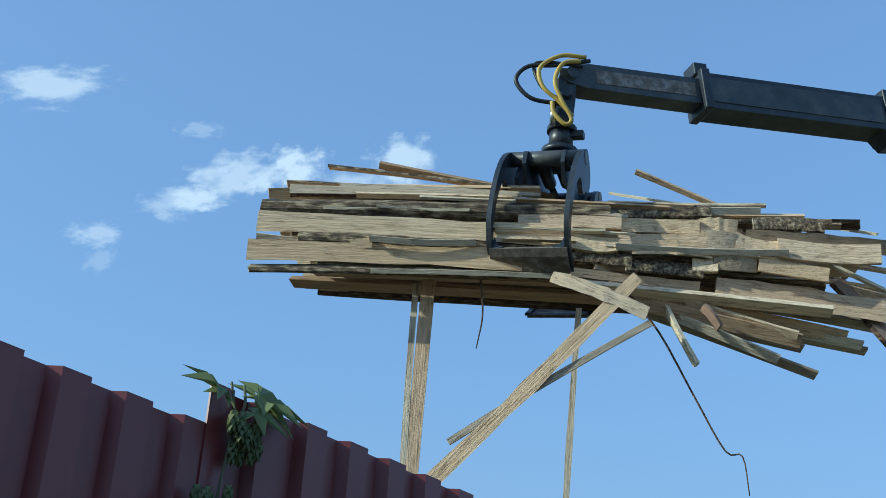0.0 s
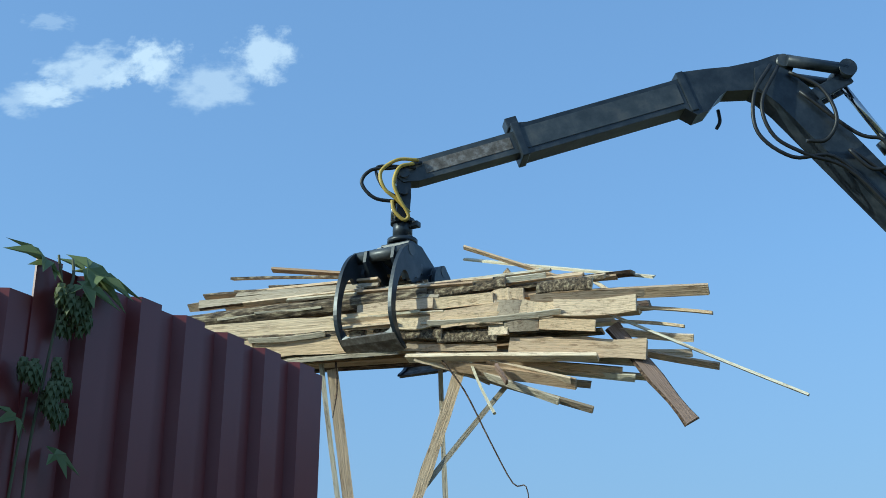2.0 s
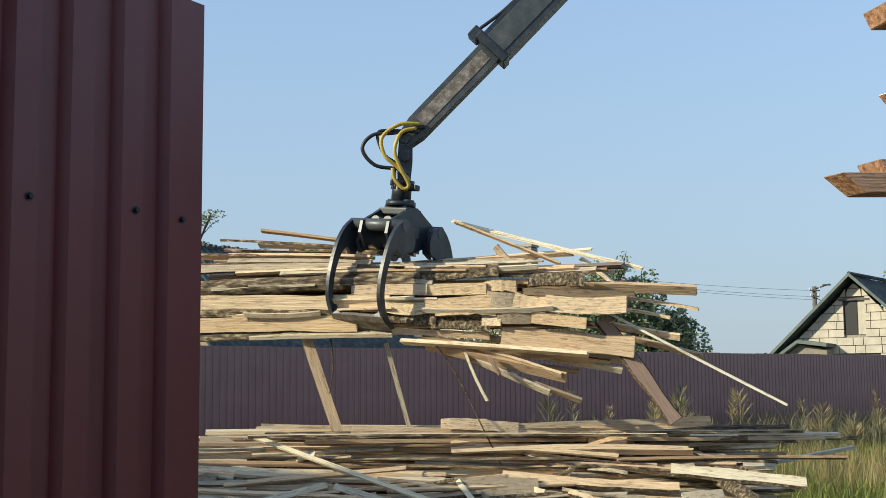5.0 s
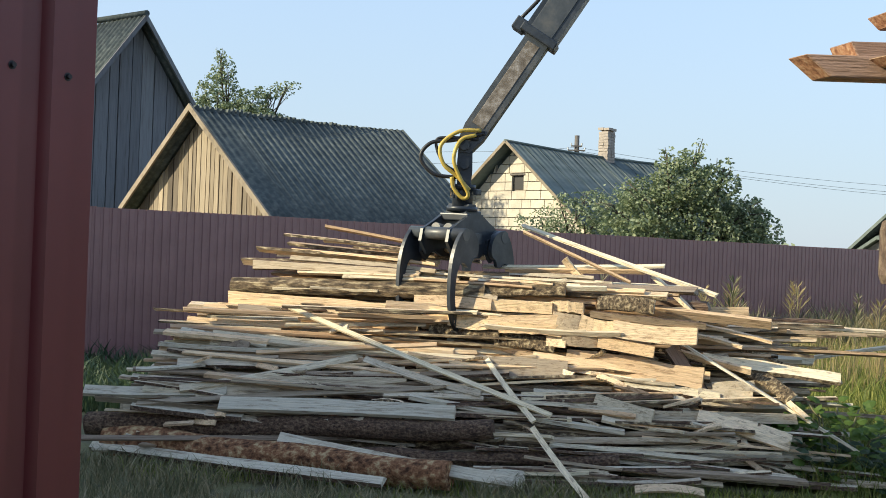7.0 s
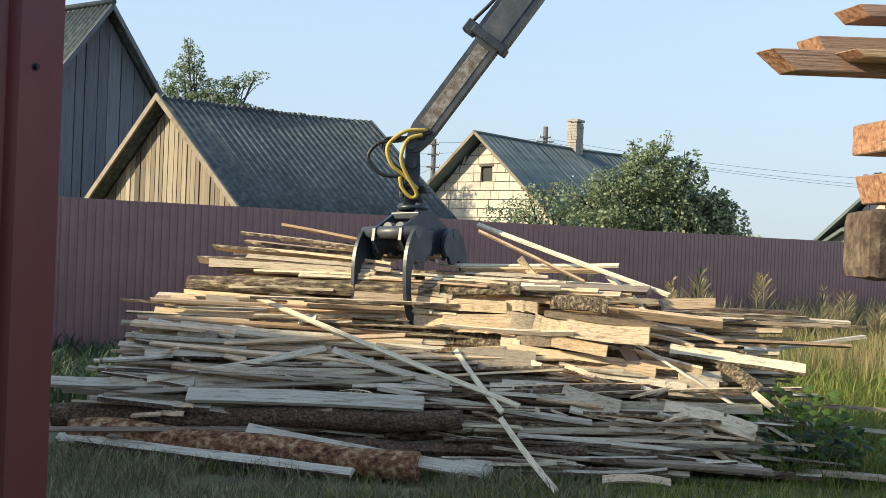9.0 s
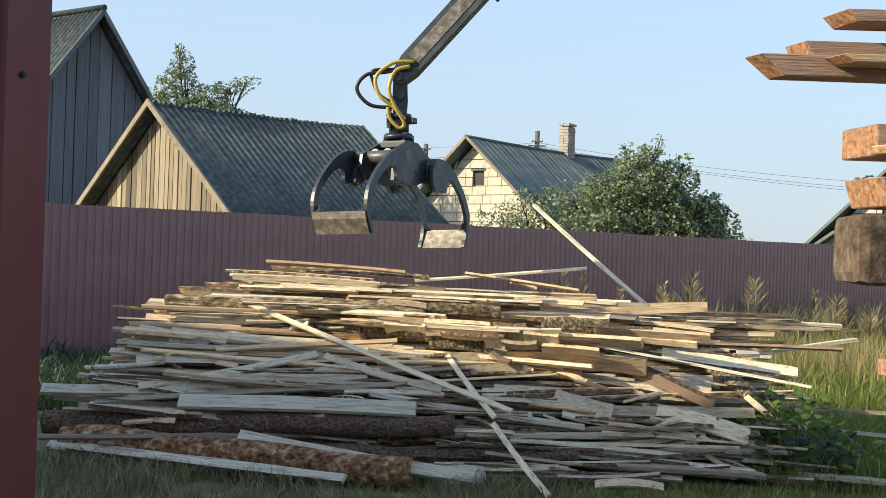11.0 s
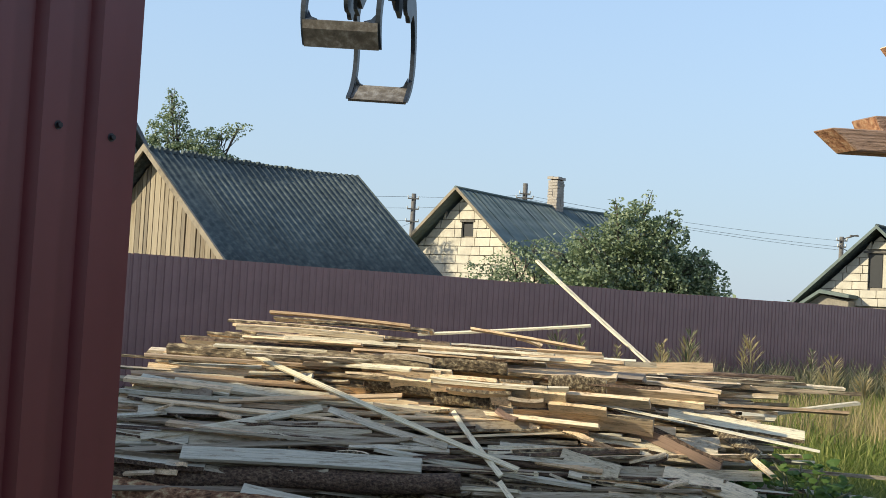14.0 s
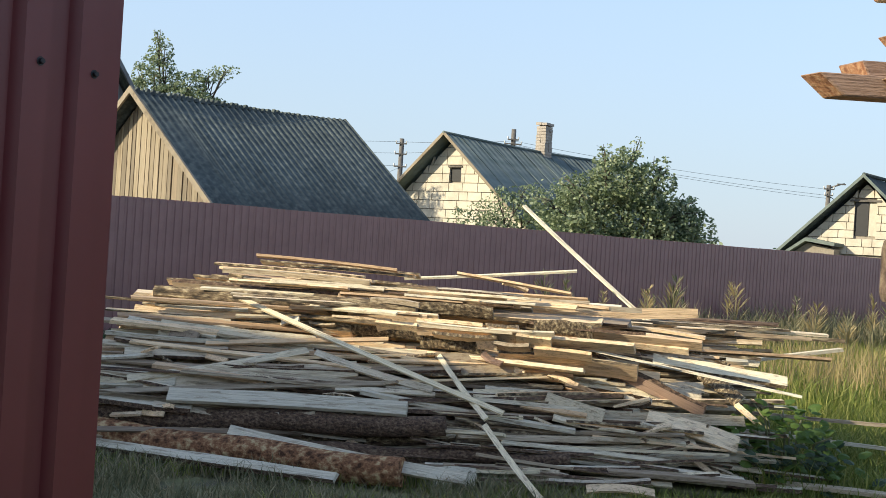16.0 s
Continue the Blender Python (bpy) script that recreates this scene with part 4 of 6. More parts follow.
def build_pile():
    top = empty("timber_pile", pose(0, 9.8, 0), label="big loose heap of sawn slabs, boards and offcuts on grass", category="timber pile")
    inv = Vector((0, 9.8, 0))
    r = random.Random(77)
    rest = {"old": ([], []), "fresh": ([], [])}

    def put(me, a, b, roll=0.0):
        return lay("board", me, Vector(a) - inv, Vector(b) - inv, -roll, top)

    def fill(me, a, b, roll, kind):
        """A board of the heap's inside, joined with the others there."""
        ob = lay("tmp", me, Vector(a) - inv, Vector(b) - inv, roll)
        m = Matrix.LocRotScale(ob.location, ob.rotation_quaternion, ob.scale)
        bpy.data.objects.remove(ob)
        verts, faces = rest[kind]
        n = len(verts)
        verts += [tuple(m @ v.co) for v in me.vertices]
        faces += [tuple(q + n for q in p.vertices) for p in me.polygons]

    z = 0.02
    while z < 1.04:
        rows = 5 if z < 0.85 else 8
        for k in range(rows):
            y = pile_front(z) + k * 0.16 + r.uniform(-0.2, 0.12)
            # Mostly fresh boards above 0.66: the sunlit top is put into the wood's colour.
            kind = r.choice(("old", "old", "old", "old", "old", "grey", "bark", "fresh")) if z < 0.66 else r.choice(("old", "fresh", "fresh", "fresh", "fresh", "bark"))
            left = -2.55 + 0.32 * z + r.uniform(-0.2, 0.5) * (1 + z * 0.4) + k * 0.03
            right = 2.5 + r.uniform(-0.9, 0.25) + 0.1 * k * (r.random() < 0.4)
            style = r.choice(("sawn", "sawn", "sawn", "sawn", "waney", "slab"))
            w = r.choice((0.04, 0.04, 0.04, 0.06, 0.06, 0.09)) if k < 2 else r.choice(WIDTHS[1:])
            spans = [(left, right)]
            if k < 2 and r.random() < 0.8:
                cc = r.uniform(-1.3, 1.9)
                spans = [(left, cc), (cc - r.uniform(-0.2, 0.9), right)]
            for a, b in spans:
                yaw = r.uniform(-0.2, 0.2) if k < 3 else r.uniform(-0.08, 0.08)
                slope = r.uniform(-0.09, 0.07) * min(1, (b - a) / 2.5)
                pa, pb = (a, y - yaw, max(0.02, z - slope + r.uniform(-.02, .02))), (b, y + yaw, max(0.02, z + slope + r.uniform(-.02, .02)))
                roll = r.uniform(-24, 20) + (180 if r.random() < 0.4 else 0) + (r.choice((60, -60)) if (w < 0.12 and r.random() < 0.15) else 0)
                if k < 2:
                    put(PLANKS[kind, style, w], pa, pb, roll)
                else:
                    fill(PLANKS[kind, style, w], pa, pb, roll, "fresh" if kind == "fresh" else "old")
        z += r.uniform(0.024, 0.034)
    for kind, mat in (("old", M_OLDREST), ("fresh", M_FRESHREST)):
        tagged(raw_ob("boards_inside", *rest[kind], mat, top), "boards deep in the heap", kind="stuff")
    # a pale layer on top, and ends that stick out towards the meadow
    for i in range(34):
        y = r.uniform(10.0, 12.0)
        a = r.uniform(-1.95, -0.4)
        b = a + r.uniform(2.2, 4.6)
        yaw = r.uniform(-0.25, 0.25)
        zz = 1.05 + r.uniform(-0.01, 0.07)
        put(PLANKS[r.choice(("fresh", "fresh", "fresh", "old")), r.choice(("sawn", "waney", "slab")), r.choice(WIDTHS[:4])], (a, y - yaw, zz + r.uniform(-.02, .02)), (b, y + yaw, zz - 0.02 + r.uniform(-.04, .04)), r.uniform(-14, 10))
    for i in range(44):
        y = r.uniform(9.9, 12.2)
        zz = r.uniform(0.05, 0.95) * (1 - 0.2 * max(0, y - 10.2))
        b = r.uniform(2.3, 3.05)
        put(PLANKS[r.choice(("old", "old", "grey", "fresh")), r.choice(("sawn", "waney")), r.choice(WIDTHS[:4])], (b - r.uniform(1.6, 3.0), y - r.uniform(-.1, .1), zz), (b, y, max(0.03, zz - r.uniform(-0.03, 0.08))), r.uniform(-30, 12))
    for i in range(40):
        y = r.uniform(8.75, 9.35)
        b = r.uniform(0.9, 2.6)
        put(PLANKS[r.choice(("old", "old", "grey")), r.choice(("sawn", "waney")), r.choice(WIDTHS[:3])], (b - r.uniform(0.5, 1.6), y + r.uniform(-.1, .1), 0.03 + (y - 8.6) * r.uniform(0.1, 0.55)), (b, y, 0.03 + (y - 8.6) * r.uniform(0.1, 0.5)), r.uniform(-22, 20))
    for i in range(46):
        za = r.uniform(0.15, 1.0)
        x = r.uniform(-2.4, 1.7)
        l = r.uniform(0.5, 1.9)
        zb = max(0.06, min(1.05, za + r.uniform(-0.24, 0.14) * l * 0.6))
        put(PLANKS[r.choice(("old", "fresh", "old", "grey")), r.choice(("sawn", "waney")), r.choice((0.04, 0.04, 0.06, 0.06, 0.09))], (x, pile_front(za) - 0.14, za + 0.02), (x + l, pile_front(zb) - 0.14, zb + 0.02), r.uniform(-35, 20))
    # splinters and short offcuts lodged in the face
    for i in range(50):
        za = r.uniform(0.1, 1.05)
        x = r.uniform(-2.2, 2.3)
        a = r.uniform(-0.7, 0.5)
        l = r.uniform(0.10, 0.34)
        put(PLANKS[r.choice(("old", "fresh", "bark")), r.choice(("sawn", "waney")), r.choice((0.04, 0.04, 0.06))], (x, pile_front(za) - 0.12, za), (x + l * math.cos(a), pile_front(za) - 0.2, max(0.04, za + l * math.sin(a))), r.uniform(-70, 40))
    # single boards that can be told apart
    put(PLANKS["pale", "sawn", 0.04], (-1.36, 10.05, 1.11), (0.67, 9.12, 0.45), -40)
    put(PLANKS["pale", "sawn", 0.04], (0.21, 9.73, 0.78), (0.55, 9.05, 0.41), -40)
    put(PLANKS["pale", "sawn", 0.04], (0.54, 9.03, 0.37), (0.86, 8.08, 0.05), -40)
    put(PLANKS["grey", "sawn", 0.13], (-1.71, 9.20, 0.43), (-0.01, 9.10, 0.44), -38)
    put(PLANKS["grey", "sawn", 0.09], (-2.75, 9.36, 0.47), (-1.7, 9.40, 0.50), -38)
    put(PLANKS["grey", "sawn", 0.09], (-1.23, 8.92, 0.24), (0.40, 8.38, 0.10), -50)
    put(PLANKS["grey", "waney", 0.09], (-2.64, 9.25, 0.09), (-0.45, 8.35, 0.07), -40)
    put(PLANKS["pale", "waney", 0.13], (1.85, 9.77, 0.85), (2.84, 9.60, 0.75), -45)
    put(PLANKS["old", "sawn", 0.09], (2.3, 11.4, 0.62), (3.95, 11.6, 0.90), 0)
    put(PLANKS["old", "sawn", 0.13], (1.9, 10.6, 0.44), (4.3, 10.45, 0.36), 5)
    put(PLANKS["grey", "sawn", 0.13], (2.5, 10.2, 0.30), (4.3, 10.0, 0.20), 5)
    put(PLANKS["grey", "waney", 0.09], (1.9, 9.25, 0.05), (2.8, 8.98, 0.05), -8)
    put(PLANKS["old", "sawn", 0.09], (2.65, 9.15, 0.06), (3.5, 8.85, 0.06), -4)
    put(PLANKS["old", "sawn", 0.04], (-2.25, 10.06, 0.93), (-1.42, 10.05, 0.92), -30)
    put(PLANKS["old", "sawn", 0.06], (-2.41, 9.99, 0.88), (-1.62, 10.03, 0.91), -20)
    put(PLANKS["old", "sawn", 0.13], (-1.94, 9.92, 0.85), (-0.74, 9.85, 0.80), -58)
    put(PLANKS["fresh", "sawn", 0.04], (-1.55, 9.73, 0.77), (-0.18, 9.87, 0.87), -40)
    put(PLANKS["old", "waney", 0.09], (-2.14, 9.68, 0.67), (-1.04, 9.71, 0.69), -50)
    put(PLANKS["grey", "sawn", 0.04], (-2.43, 9.58, 0.62), (-1.92, 9.64, 0.67), -20)
    put(PLANKS["old", "sawn", 0.06], (-2.36, 9.75, 0.73), (-1.45, 9.75, 0.73), -30)
    put(PLANKS["old", "sawn", 0.06], (-2.04, 9.35, 0.51), (-0.78, 9.72, 0.76), -45)
    put(PLANKS["old", "sawn", 0.13], (-1.93, 9.38, 0.49), (-0.40, 9.62, 0.65), -52)
    put(PLANKS["old", "sawn", 0.04], (-2.31, 9.20, 0.41), (-0.11, 9.46, 0.58), -45)
    put(PLANKS["old", "sawn", 0.04], (-0.54, 9.40, 0.52), (0.19, 9.40, 0.52), -40)
    put(PLANKS["old", "sawn", 0.06], (-0.72, 9.70, 0.75), (0.17, 9.41, 0.55), -45)
    put(PLANKS["bark", "slab", 0.15], (-0.75, 9.26, 0.19), (0.19, 9.26, 0.23), -50)
    put(PLANKS["bark", "slab", 0.09], (-1.46, 9.26, 0.21), (-0.53, 9.26, 0.29), -40)
    put(PLANKS["bark", "waney", 0.13], (-0.45, 9.26, 0.15), (0.20, 9.26, 0.13), -45)
    put(PLANKS["fresh", "sawn", 0.15], (1.28, 10.19, 1.06), (1.58, 10.14, 1.03), -70)
    put(PLANKS["fresh", "sawn", 0.06], (0.18, 10.04, 0.99), (2.05, 10.03, 0.98), -45)
    put(PLANKS["fresh", "sawn", 0.04], (0.18, 10.11, 1.05), (1.48, 9.95, 0.94), -40)
    put(PLANKS["fresh", "waney", 0.09], (0.56, 9.84, 0.82), (1.89, 9.70, 0.72), -50)
    put(PLANKS["old", "sawn", 0.06], (1.45, 9.93, 0.86), (2.07, 9.92, 0.86), -30)
    put(PLANKS["fresh", "waney", 0.06], (1.04, 9.62, 0.70), (1.25, 9.53, 0.63), -50)
    put(PLANKS["old", "sawn", 0.04], (1.16, 9.54, 0.64), (1.41, 9.46, 0.58), -40)
    put(PLANKS["old", "sawn", 0.17], (0.18, 9.71, 0.72), (0.82, 9.70, 0.71), -60)
    put(PLANKS["old", "waney", 0.09], (1.24, 9.63, 0.65), (1.94, 9.54, 0.58), -55)
    put(PLANKS["old", "sawn", 0.09], (1.90, 9.62, 0.64), (2.22, 9.65, 0.66), -60)
    put(PLANKS["old", "sawn", 0.13], (1.78, 9.55, 0.58), (2.18, 9.53, 0.57), -62)
    put(PLANKS["old", "sawn", 0.15], (1.00, 9.41, 0.51), (1.41, 9.28, 0.42), -66)
    put(PLANKS["old", "sawn", 0.09], (0.47, 9.44, 0.53), (1.06, 9.46, 0.54), -58)
    put(PLANKS["fresh", "sawn", 0.04], (0.81, 9.33, 0.49), (1.29, 9.26, 0.45), -40)
    put(PLANKS["fresh", "sawn", 0.13], (1.74, 9.33, 0.45), (2.38, 9.18, 0.31), -58)
    put(PLANKS["old", "sawn", 0.06], (1.04, 9.20, 0.19), (2.08, 9.20, 0.30), -45)
    put(PLANKS["grey", "waney", 0.06], (1.02, 9.22, 0.20), (1.85, 9.22, 0.26), -40)
    put(PLANKS["old", "sawn", 0.06], (1.84, 9.22, 0.17), (2.39, 9.22, 0.19), -40)
    put(PLANKS["fresh", "sawn", 0.06], (1.10, 9.16, 0.06), (1.63, 9.39, 0.06), -55)
    put(PLANKS["old", "sawn", 0.13], (0.51, 8.87, 0.06), (1.05, 8.77, 0.06), -60)
    put(PLANKS["grey", "sawn", 0.13], (0.19, 8.62, 0.06), (0.48, 8.66, 0.06), -55)
    put(PLANKS["old", "sawn", 0.04], (1.01, 8.83, 0.06), (1.84, 8.82, 0.06), -40)
    put(PLANKS["fresh", "sawn", 0.06], (1.20, 8.49, 0.06), (1.65, 8.47, 0.06), -45)
    put(PLANKS["bark", "slab", 0.17], (0.19, 9.22, 0.28), (1.15, 9.22, 0.28), -50)
    put(PLANKS["bark", "slab", 0.13], (2.21, 9.69, 0.77), (2.45, 9.44, 0.60), -45)
    put(PLANKS["fresh", "sawn", 0.04], (2.41, 9.40, 0.58), (2.52, 9.24, 0.48), -30)
    put(PLANKS["bark", "waney", 0.09], (0.20, 9.26, 0.17), (1.02, 9.26, 0.21), -40)
    # round logs along the front
    for nm, a, b, rad, mat, lab in (("log", (-2.71, 9.36, 0.225), (0.27, 9.04, 0.34), 0.088, M_BARK, "dark barked log"),
                                    ("log", (-0.7, 9.04, 0.12), (1.15, 8.98, 0.16), 0.06, M_BARK, "dark barked log"),
                                    ("log", (-2.55, 9.34, 0.12), (-0.02, 8.50, 0.095), 0.122, M_REDBARK, "reddish pine log with peeling bark")):
        a, b = Vector(a) - inv, Vector(b) - inv
        bm = bmesh.new()
        add_tube(bm, [a.lerp(b, i / 44) + Vector((0, 0, 0.012 * math.sin(i * 0.3))) for i in range(45)], rad, 20, 0, rad * 0.8)
        for v in bm.verts:
            v.co += v.co.normalized() * (0.012 * noise.noise(v.co * 6) + 0.012 * noise.noise(v.co * 19))
        part(nm, bm, mat, top, lab)
    return top


# ---------------------------------------------------------------- the bundle in the grapple
BUNDLE_BOARDS = []


FRONT_LEFT = [
    (-1.79, 0.249, -0.15, 0.213, "old", "waney", 0.09, 70),
    (-1.44, 0.315, 0.0, 0.245, "old", "sawn", 0.04, 60),
    (-1.96, 0.075, 0.48, 0.118, "bark", "slab", 0.15, 72),
    (0.28, 0.101, 1.18, 0.169, "bark", "slab", 0.13, 66),
    (-1.97, -0.043, 0.22, -0.095, "fresh", "waney", 0.13, -84),
    (-1.67, -0.137, -0.07, -0.18, "bark", "slab", 0.09, 60),
    (-1.96, -0.162, -1.15, -0.178, "fresh", "sawn", 0.06, -70),
    (-2.02, -0.24, -0.11, -0.259, "fresh", "waney", 0.13, -80),
    (-2.0, -0.345, 0.0, -0.333, "bark", "slab", 0.09, 55),
    (-1.15, -0.34, 0.22, -0.336, "old", "sawn", 0.09, 20),
]
FRONT_MIDDLE = [
    (-0.15, 0.032, 0.56, 0.009, "fresh", "sawn", 0.09, -85),
    (0.52, 0.012, 1.09, 0.019, "fresh", "sawn", 0.09, -84),
    (0.18, -0.104, 0.54, -0.119, "fresh", "sawn", 0.13, -86),
    (0.54, -0.115, 1.18, -0.057, "fresh", "sawn", 0.09, -80),
    (0.63, -0.158, 1.17, -0.141, "fresh", "waney", 0.09, -75),
    (0.0, -0.199, 0.63, -0.225, "bark", "slab", 0.13, 70),
    (0.59, -0.252, 1.11, -0.256, "bark", "slab", 0.13, 70),
    (1.04, -0.236, 1.21, -0.226, "fresh", "sawn", 0.09, -80),
    (0.22, -0.31, 1.09, -0.358, "fresh", "waney", 0.06, -60),
    (1.07, 0.035, 1.35, 0.032, "fresh", "waney", 0.09, -70),
]
FRONT_RIGHT = [
    (1.09, -0.07, 1.33, -0.1, "old", "sawn", 0.13, -80),
    (1.18, -0.194, 1.47, -0.197, "old", "sawn", 0.13, -84),
    (1.33, -0.074, 1.61, -0.118, "fresh", "sawn", 0.13, -80),
    (1.46, 0.077, 2.18, 0.075, "bark", "slab", 0.13, 70),
    (1.61, -0.103, 2.13, -0.114, "fresh", "sawn", 0.13, -84),
    (1.41, -0.005, 2.15, -0.034, "old", "waney", 0.06, -60),
    (1.48, -0.213, 2.11, -0.272, "fresh", "sawn", 0.09, -75),
    (1.2, -0.365, 2.12, -0.439, "fresh", "waney", 0.17, -83),
    (0.48, -0.378, 2.07, -0.566, "fresh", "waney", 0.09, -55),
    (0.67, -0.501, 2.11, -0.631, "old", "sawn", 0.06, -40),
]


def build_bundle():
    top = empty("timber_bundle", label="bundle of pale sawn slabs and barked offcuts in the grapple", category="timber bundle")
    r = random.Random(5)

    def put(me, a, b, roll=0.0):
        # the long ends sag under their weight
        a, b = ((q[0] * 0.92, q[1], q[2] - 0.012 * max(0.0, q[0] * 0.92) ** 1.3) for q in (a, b))
        ob = lay("board", me, a, b, roll, top)
        BUNDLE_BOARDS.append(ob)
        return ob

    # the inside of the bundle
    for j in range(5):
        z = 0.20 - j * 0.10
        for k in range(1, 5):
            y = -0.36 + k * 0.17
            if (y / 0.50) ** 2 + ((z + 0.035) / 0.32) ** 2 > 1.0:
                continue
            put(PLANKS[r.choice(("fresh", "fresh", "old", "old")), r.choice(("sawn", "waney", "slab")), r.choice((0.09, 0.15, 0.17, 0.13))], (-1.9 + r.uniform(0, 0.35), y, z - 0.02),
                (r.uniform(1.2, 2.3), y + r.uniform(-.04, .04), z - 0.015 * j), r.uniform(-15, 15) + 180 * (r.random() < 0.5))
    # its front, board by board: ends (x, z), kind, style, width, roll
    for x0, z0, x1, z1, kind, style, w, roll in FRONT_LEFT + FRONT_MIDDLE + FRONT_RIGHT:
        if x1 > 1.9:
            x1 += r.uniform(-0.3, 0.22)
        z1 += r.uniform(-.015, .012)
        def face(z):
            return -0.42 + 0.14 * ((z + 0.08) / 0.36) ** 2
        put(PLANKS[kind, style, w], (x0, face(z0) + r.uniform(-.015, .015), z0), (x1, face(z1) + r.uniform(-.015, .015), z1), roll + r.uniform(-15, 15))
    for i in range(16):
        x = r.uniform(-1.8, 0.9)
        l = r.uniform(0.4, 1.3)
        z = r.choice((0.19, 0.075, -0.055, -0.15, -0.25)) + r.uniform(-.015, .015)
        y = -0.44 + 0.14 * ((z + 0.08) / 0.36) ** 2
        put(PLANKS[r.choice(("fresh", "old", "bark")), "sawn", 0.04], (x, y + r.uniform(-.02, .02), z), (min(x + l, 2.2), y + r.uniform(-.02, .02), z + r.uniform(-0.03, 0.02)), r.uniform(-60, 60))
    # thin sticks among the upper boards
    for i in range(40):
        x = r.uniform(-1.6, 0.9)
        y, z = r.uniform(-0.32, 0.32), r.uniform(0.16, 0.25)
        put(PLANKS[r.choice(("fresh", "old")), r.choice(("sawn", "waney")), r.choice((0.04, 0.06, 0.09))], (x, y, z), (x + r.uniform(0.7, 1.7), y + r.uniform(-.08, .08), z + r.uniform(-.02, .02)), r.uniform(-50, 50))
    # left ends that fan out upwards
    for a, b, w in (((-1.86, -0.12, 0.38), (-0.2, -0.1, 0.33), 0.09), ((-1.56, -0.15, 0.51), (-0.1, -0.1, 0.39), 0.06), ((-1.2, -0.05, 0.59), (0.1, 0.0, 0.40), 0.06), ((-1.97, -0.2, 0.27), (-0.3, -0.2, 0.28), 0.09),
                    ((-1.6, 0.0, 0.44), (0.2, 0.05, 0.36), 0.09), ((-1.7, 0.0, 0.34), (-0.1, 0.0, 0.32), 0.09), ((-1.3, 0.1, 0.48), (0.3, 0.1, 0.38), 0.06), ((-0.95, 0.05, 0.42), (0.3, 0.0, 0.34), 0.06),
                    ((-1.5, -0.1, 0.38), (0.0, -0.3, 0.30), 0.06), ((-1.8, 0.15, 0.36), (-0.2, 0.2, 0.33), 0.09)):
        put(PLANKS["fresh", r.choice(("sawn", "waney")), w], a, b, r.uniform(-40, 10))
    # lower boards that sag towards the right
    for a, b, w, kd in (((0.3, -0.36, -0.40), (1.95, -0.38, -0.50), 0.09, "fresh"), ((0.5, -0.3, -0.43), (1.75, -0.32, -0.68), 0.09, "fresh"), ((0.6, -0.2, -0.45), (1.86, -0.22, -0.86), 0.06, "old"),
                        ((0.7, -0.25, -0.45), (1.6, -0.3, -0.80), 0.06, "old"), ((0.85, -0.3, -0.45), (1.06, -0.32, -0.87), 0.06, "old"), ((0.8, -0.1, -0.4), (2.2, -0.15, -0.62), 0.06, "old"),
                        ((0.9, 0.1, -0.36), (2.3, 0.1, -0.56), 0.06, "old"), ((1.0, -0.2, -0.36), (2.3, -0.2, -0.52), 0.06, "old"), ((1.3, 0.0, -0.3), (2.25, 0, -0.40), 0.06, "old"),
                        ((1.0, -0.33, -0.46), (1.72, -0.36, -0.66), 0.06, "fresh"), ((1.1, -0.4, -0.52), (1.2, -0.42, -0.66), 0.06, "red")):
        put(PLANKS[kd, "sawn", w], a, b, r.uniform(-50, -15))
    # sticks that stand out at the right end
    for a, b, w in (((1.4, -0.2, 0.06), (2.85, -0.25, 0.0), 0.09), ((2.0, -0.1, -0.03), (2.85, -0.1, -0.14), 0.06), ((2.0, 0.0, -0.12), (2.6, 0, -0.2), 0.06), ((2.0, 0.1, -0.3), (2.85, 0.1, -0.5), 0.06), ((0.70, -0.05, 0.60), (1.65, 0.0, 0.24), 0.04),
                    ((0.5, 0.1, 0.28), (1.75, 0.1, 0.33), 0.04), ((1.05, 0.05, 0.40), (1.2, 0.1, 0.25), 0.06), ((1.8, 0.2, 0.3), (2.2, 0.2, 0.0), 0.09), ((2.1, -0.2, -0.26), (2.7, -0.22, -0.36), 0.06)):
        put(PLANKS["fresh", "sawn", w], a, b, r.uniform(-60, 20))
    put(PLANKS["red", "waney", 0.13], (2.05, -0.22, -0.22), (2.66, -0.30, -1.0), 60)
    put(PLANKS["old", "sawn", 0.04], (2.0, -0.25, -0.12), (3.55, -0.35, -0.86), 0)
    # thin bark strips
    for pts in ([(0.55, -0.35, -0.42), (0.75, -0.36, -0.7), (0.95, -0.36, -1.1), (1.12, -0.35, -1.42), (1.22, -0.35, -1.45), (1.25, -0.35, -1.68)],
                [(-0.36, -0.3, -0.36), (-0.34, -0.3, -0.6), (-0.37, -0.3, -0.82)]):
        bm = bmesh.new()
        add_tube(bm, smooth_path(pts, 4), 0.008, 5, 0, 0.004)
        part("bark_strip", bm, M_BARK, top, "thin hanging strip of bark")
    return top


LOOSE, FALLING = [], []


def board_pose(top, toward, length):
    """The pose of a board of that length from its upper end towards a point."""
    a = Vector(top)
    x = (Vector(toward) - a).normalized()
    y = Vector((0, 1, 0)).cross(x).normalized()
    return Matrix.Translation(a + x * length / 2) @ Matrix((x, y, x.cross(y))).transposed().to_4x4()


def falling(key, length, rows, label):
    """A board that hangs out of the bundle and drops: seconds, its upper end, a point further down it."""
    ob = new("loose_board", PLANKS[key])
    ob.scale = (length, 1, 1)
    tagged(ob, label, "board", "loose boards")
    FALLING.append((ob, [(t, board_pose(a, b, length)) for t, a, b in rows]))


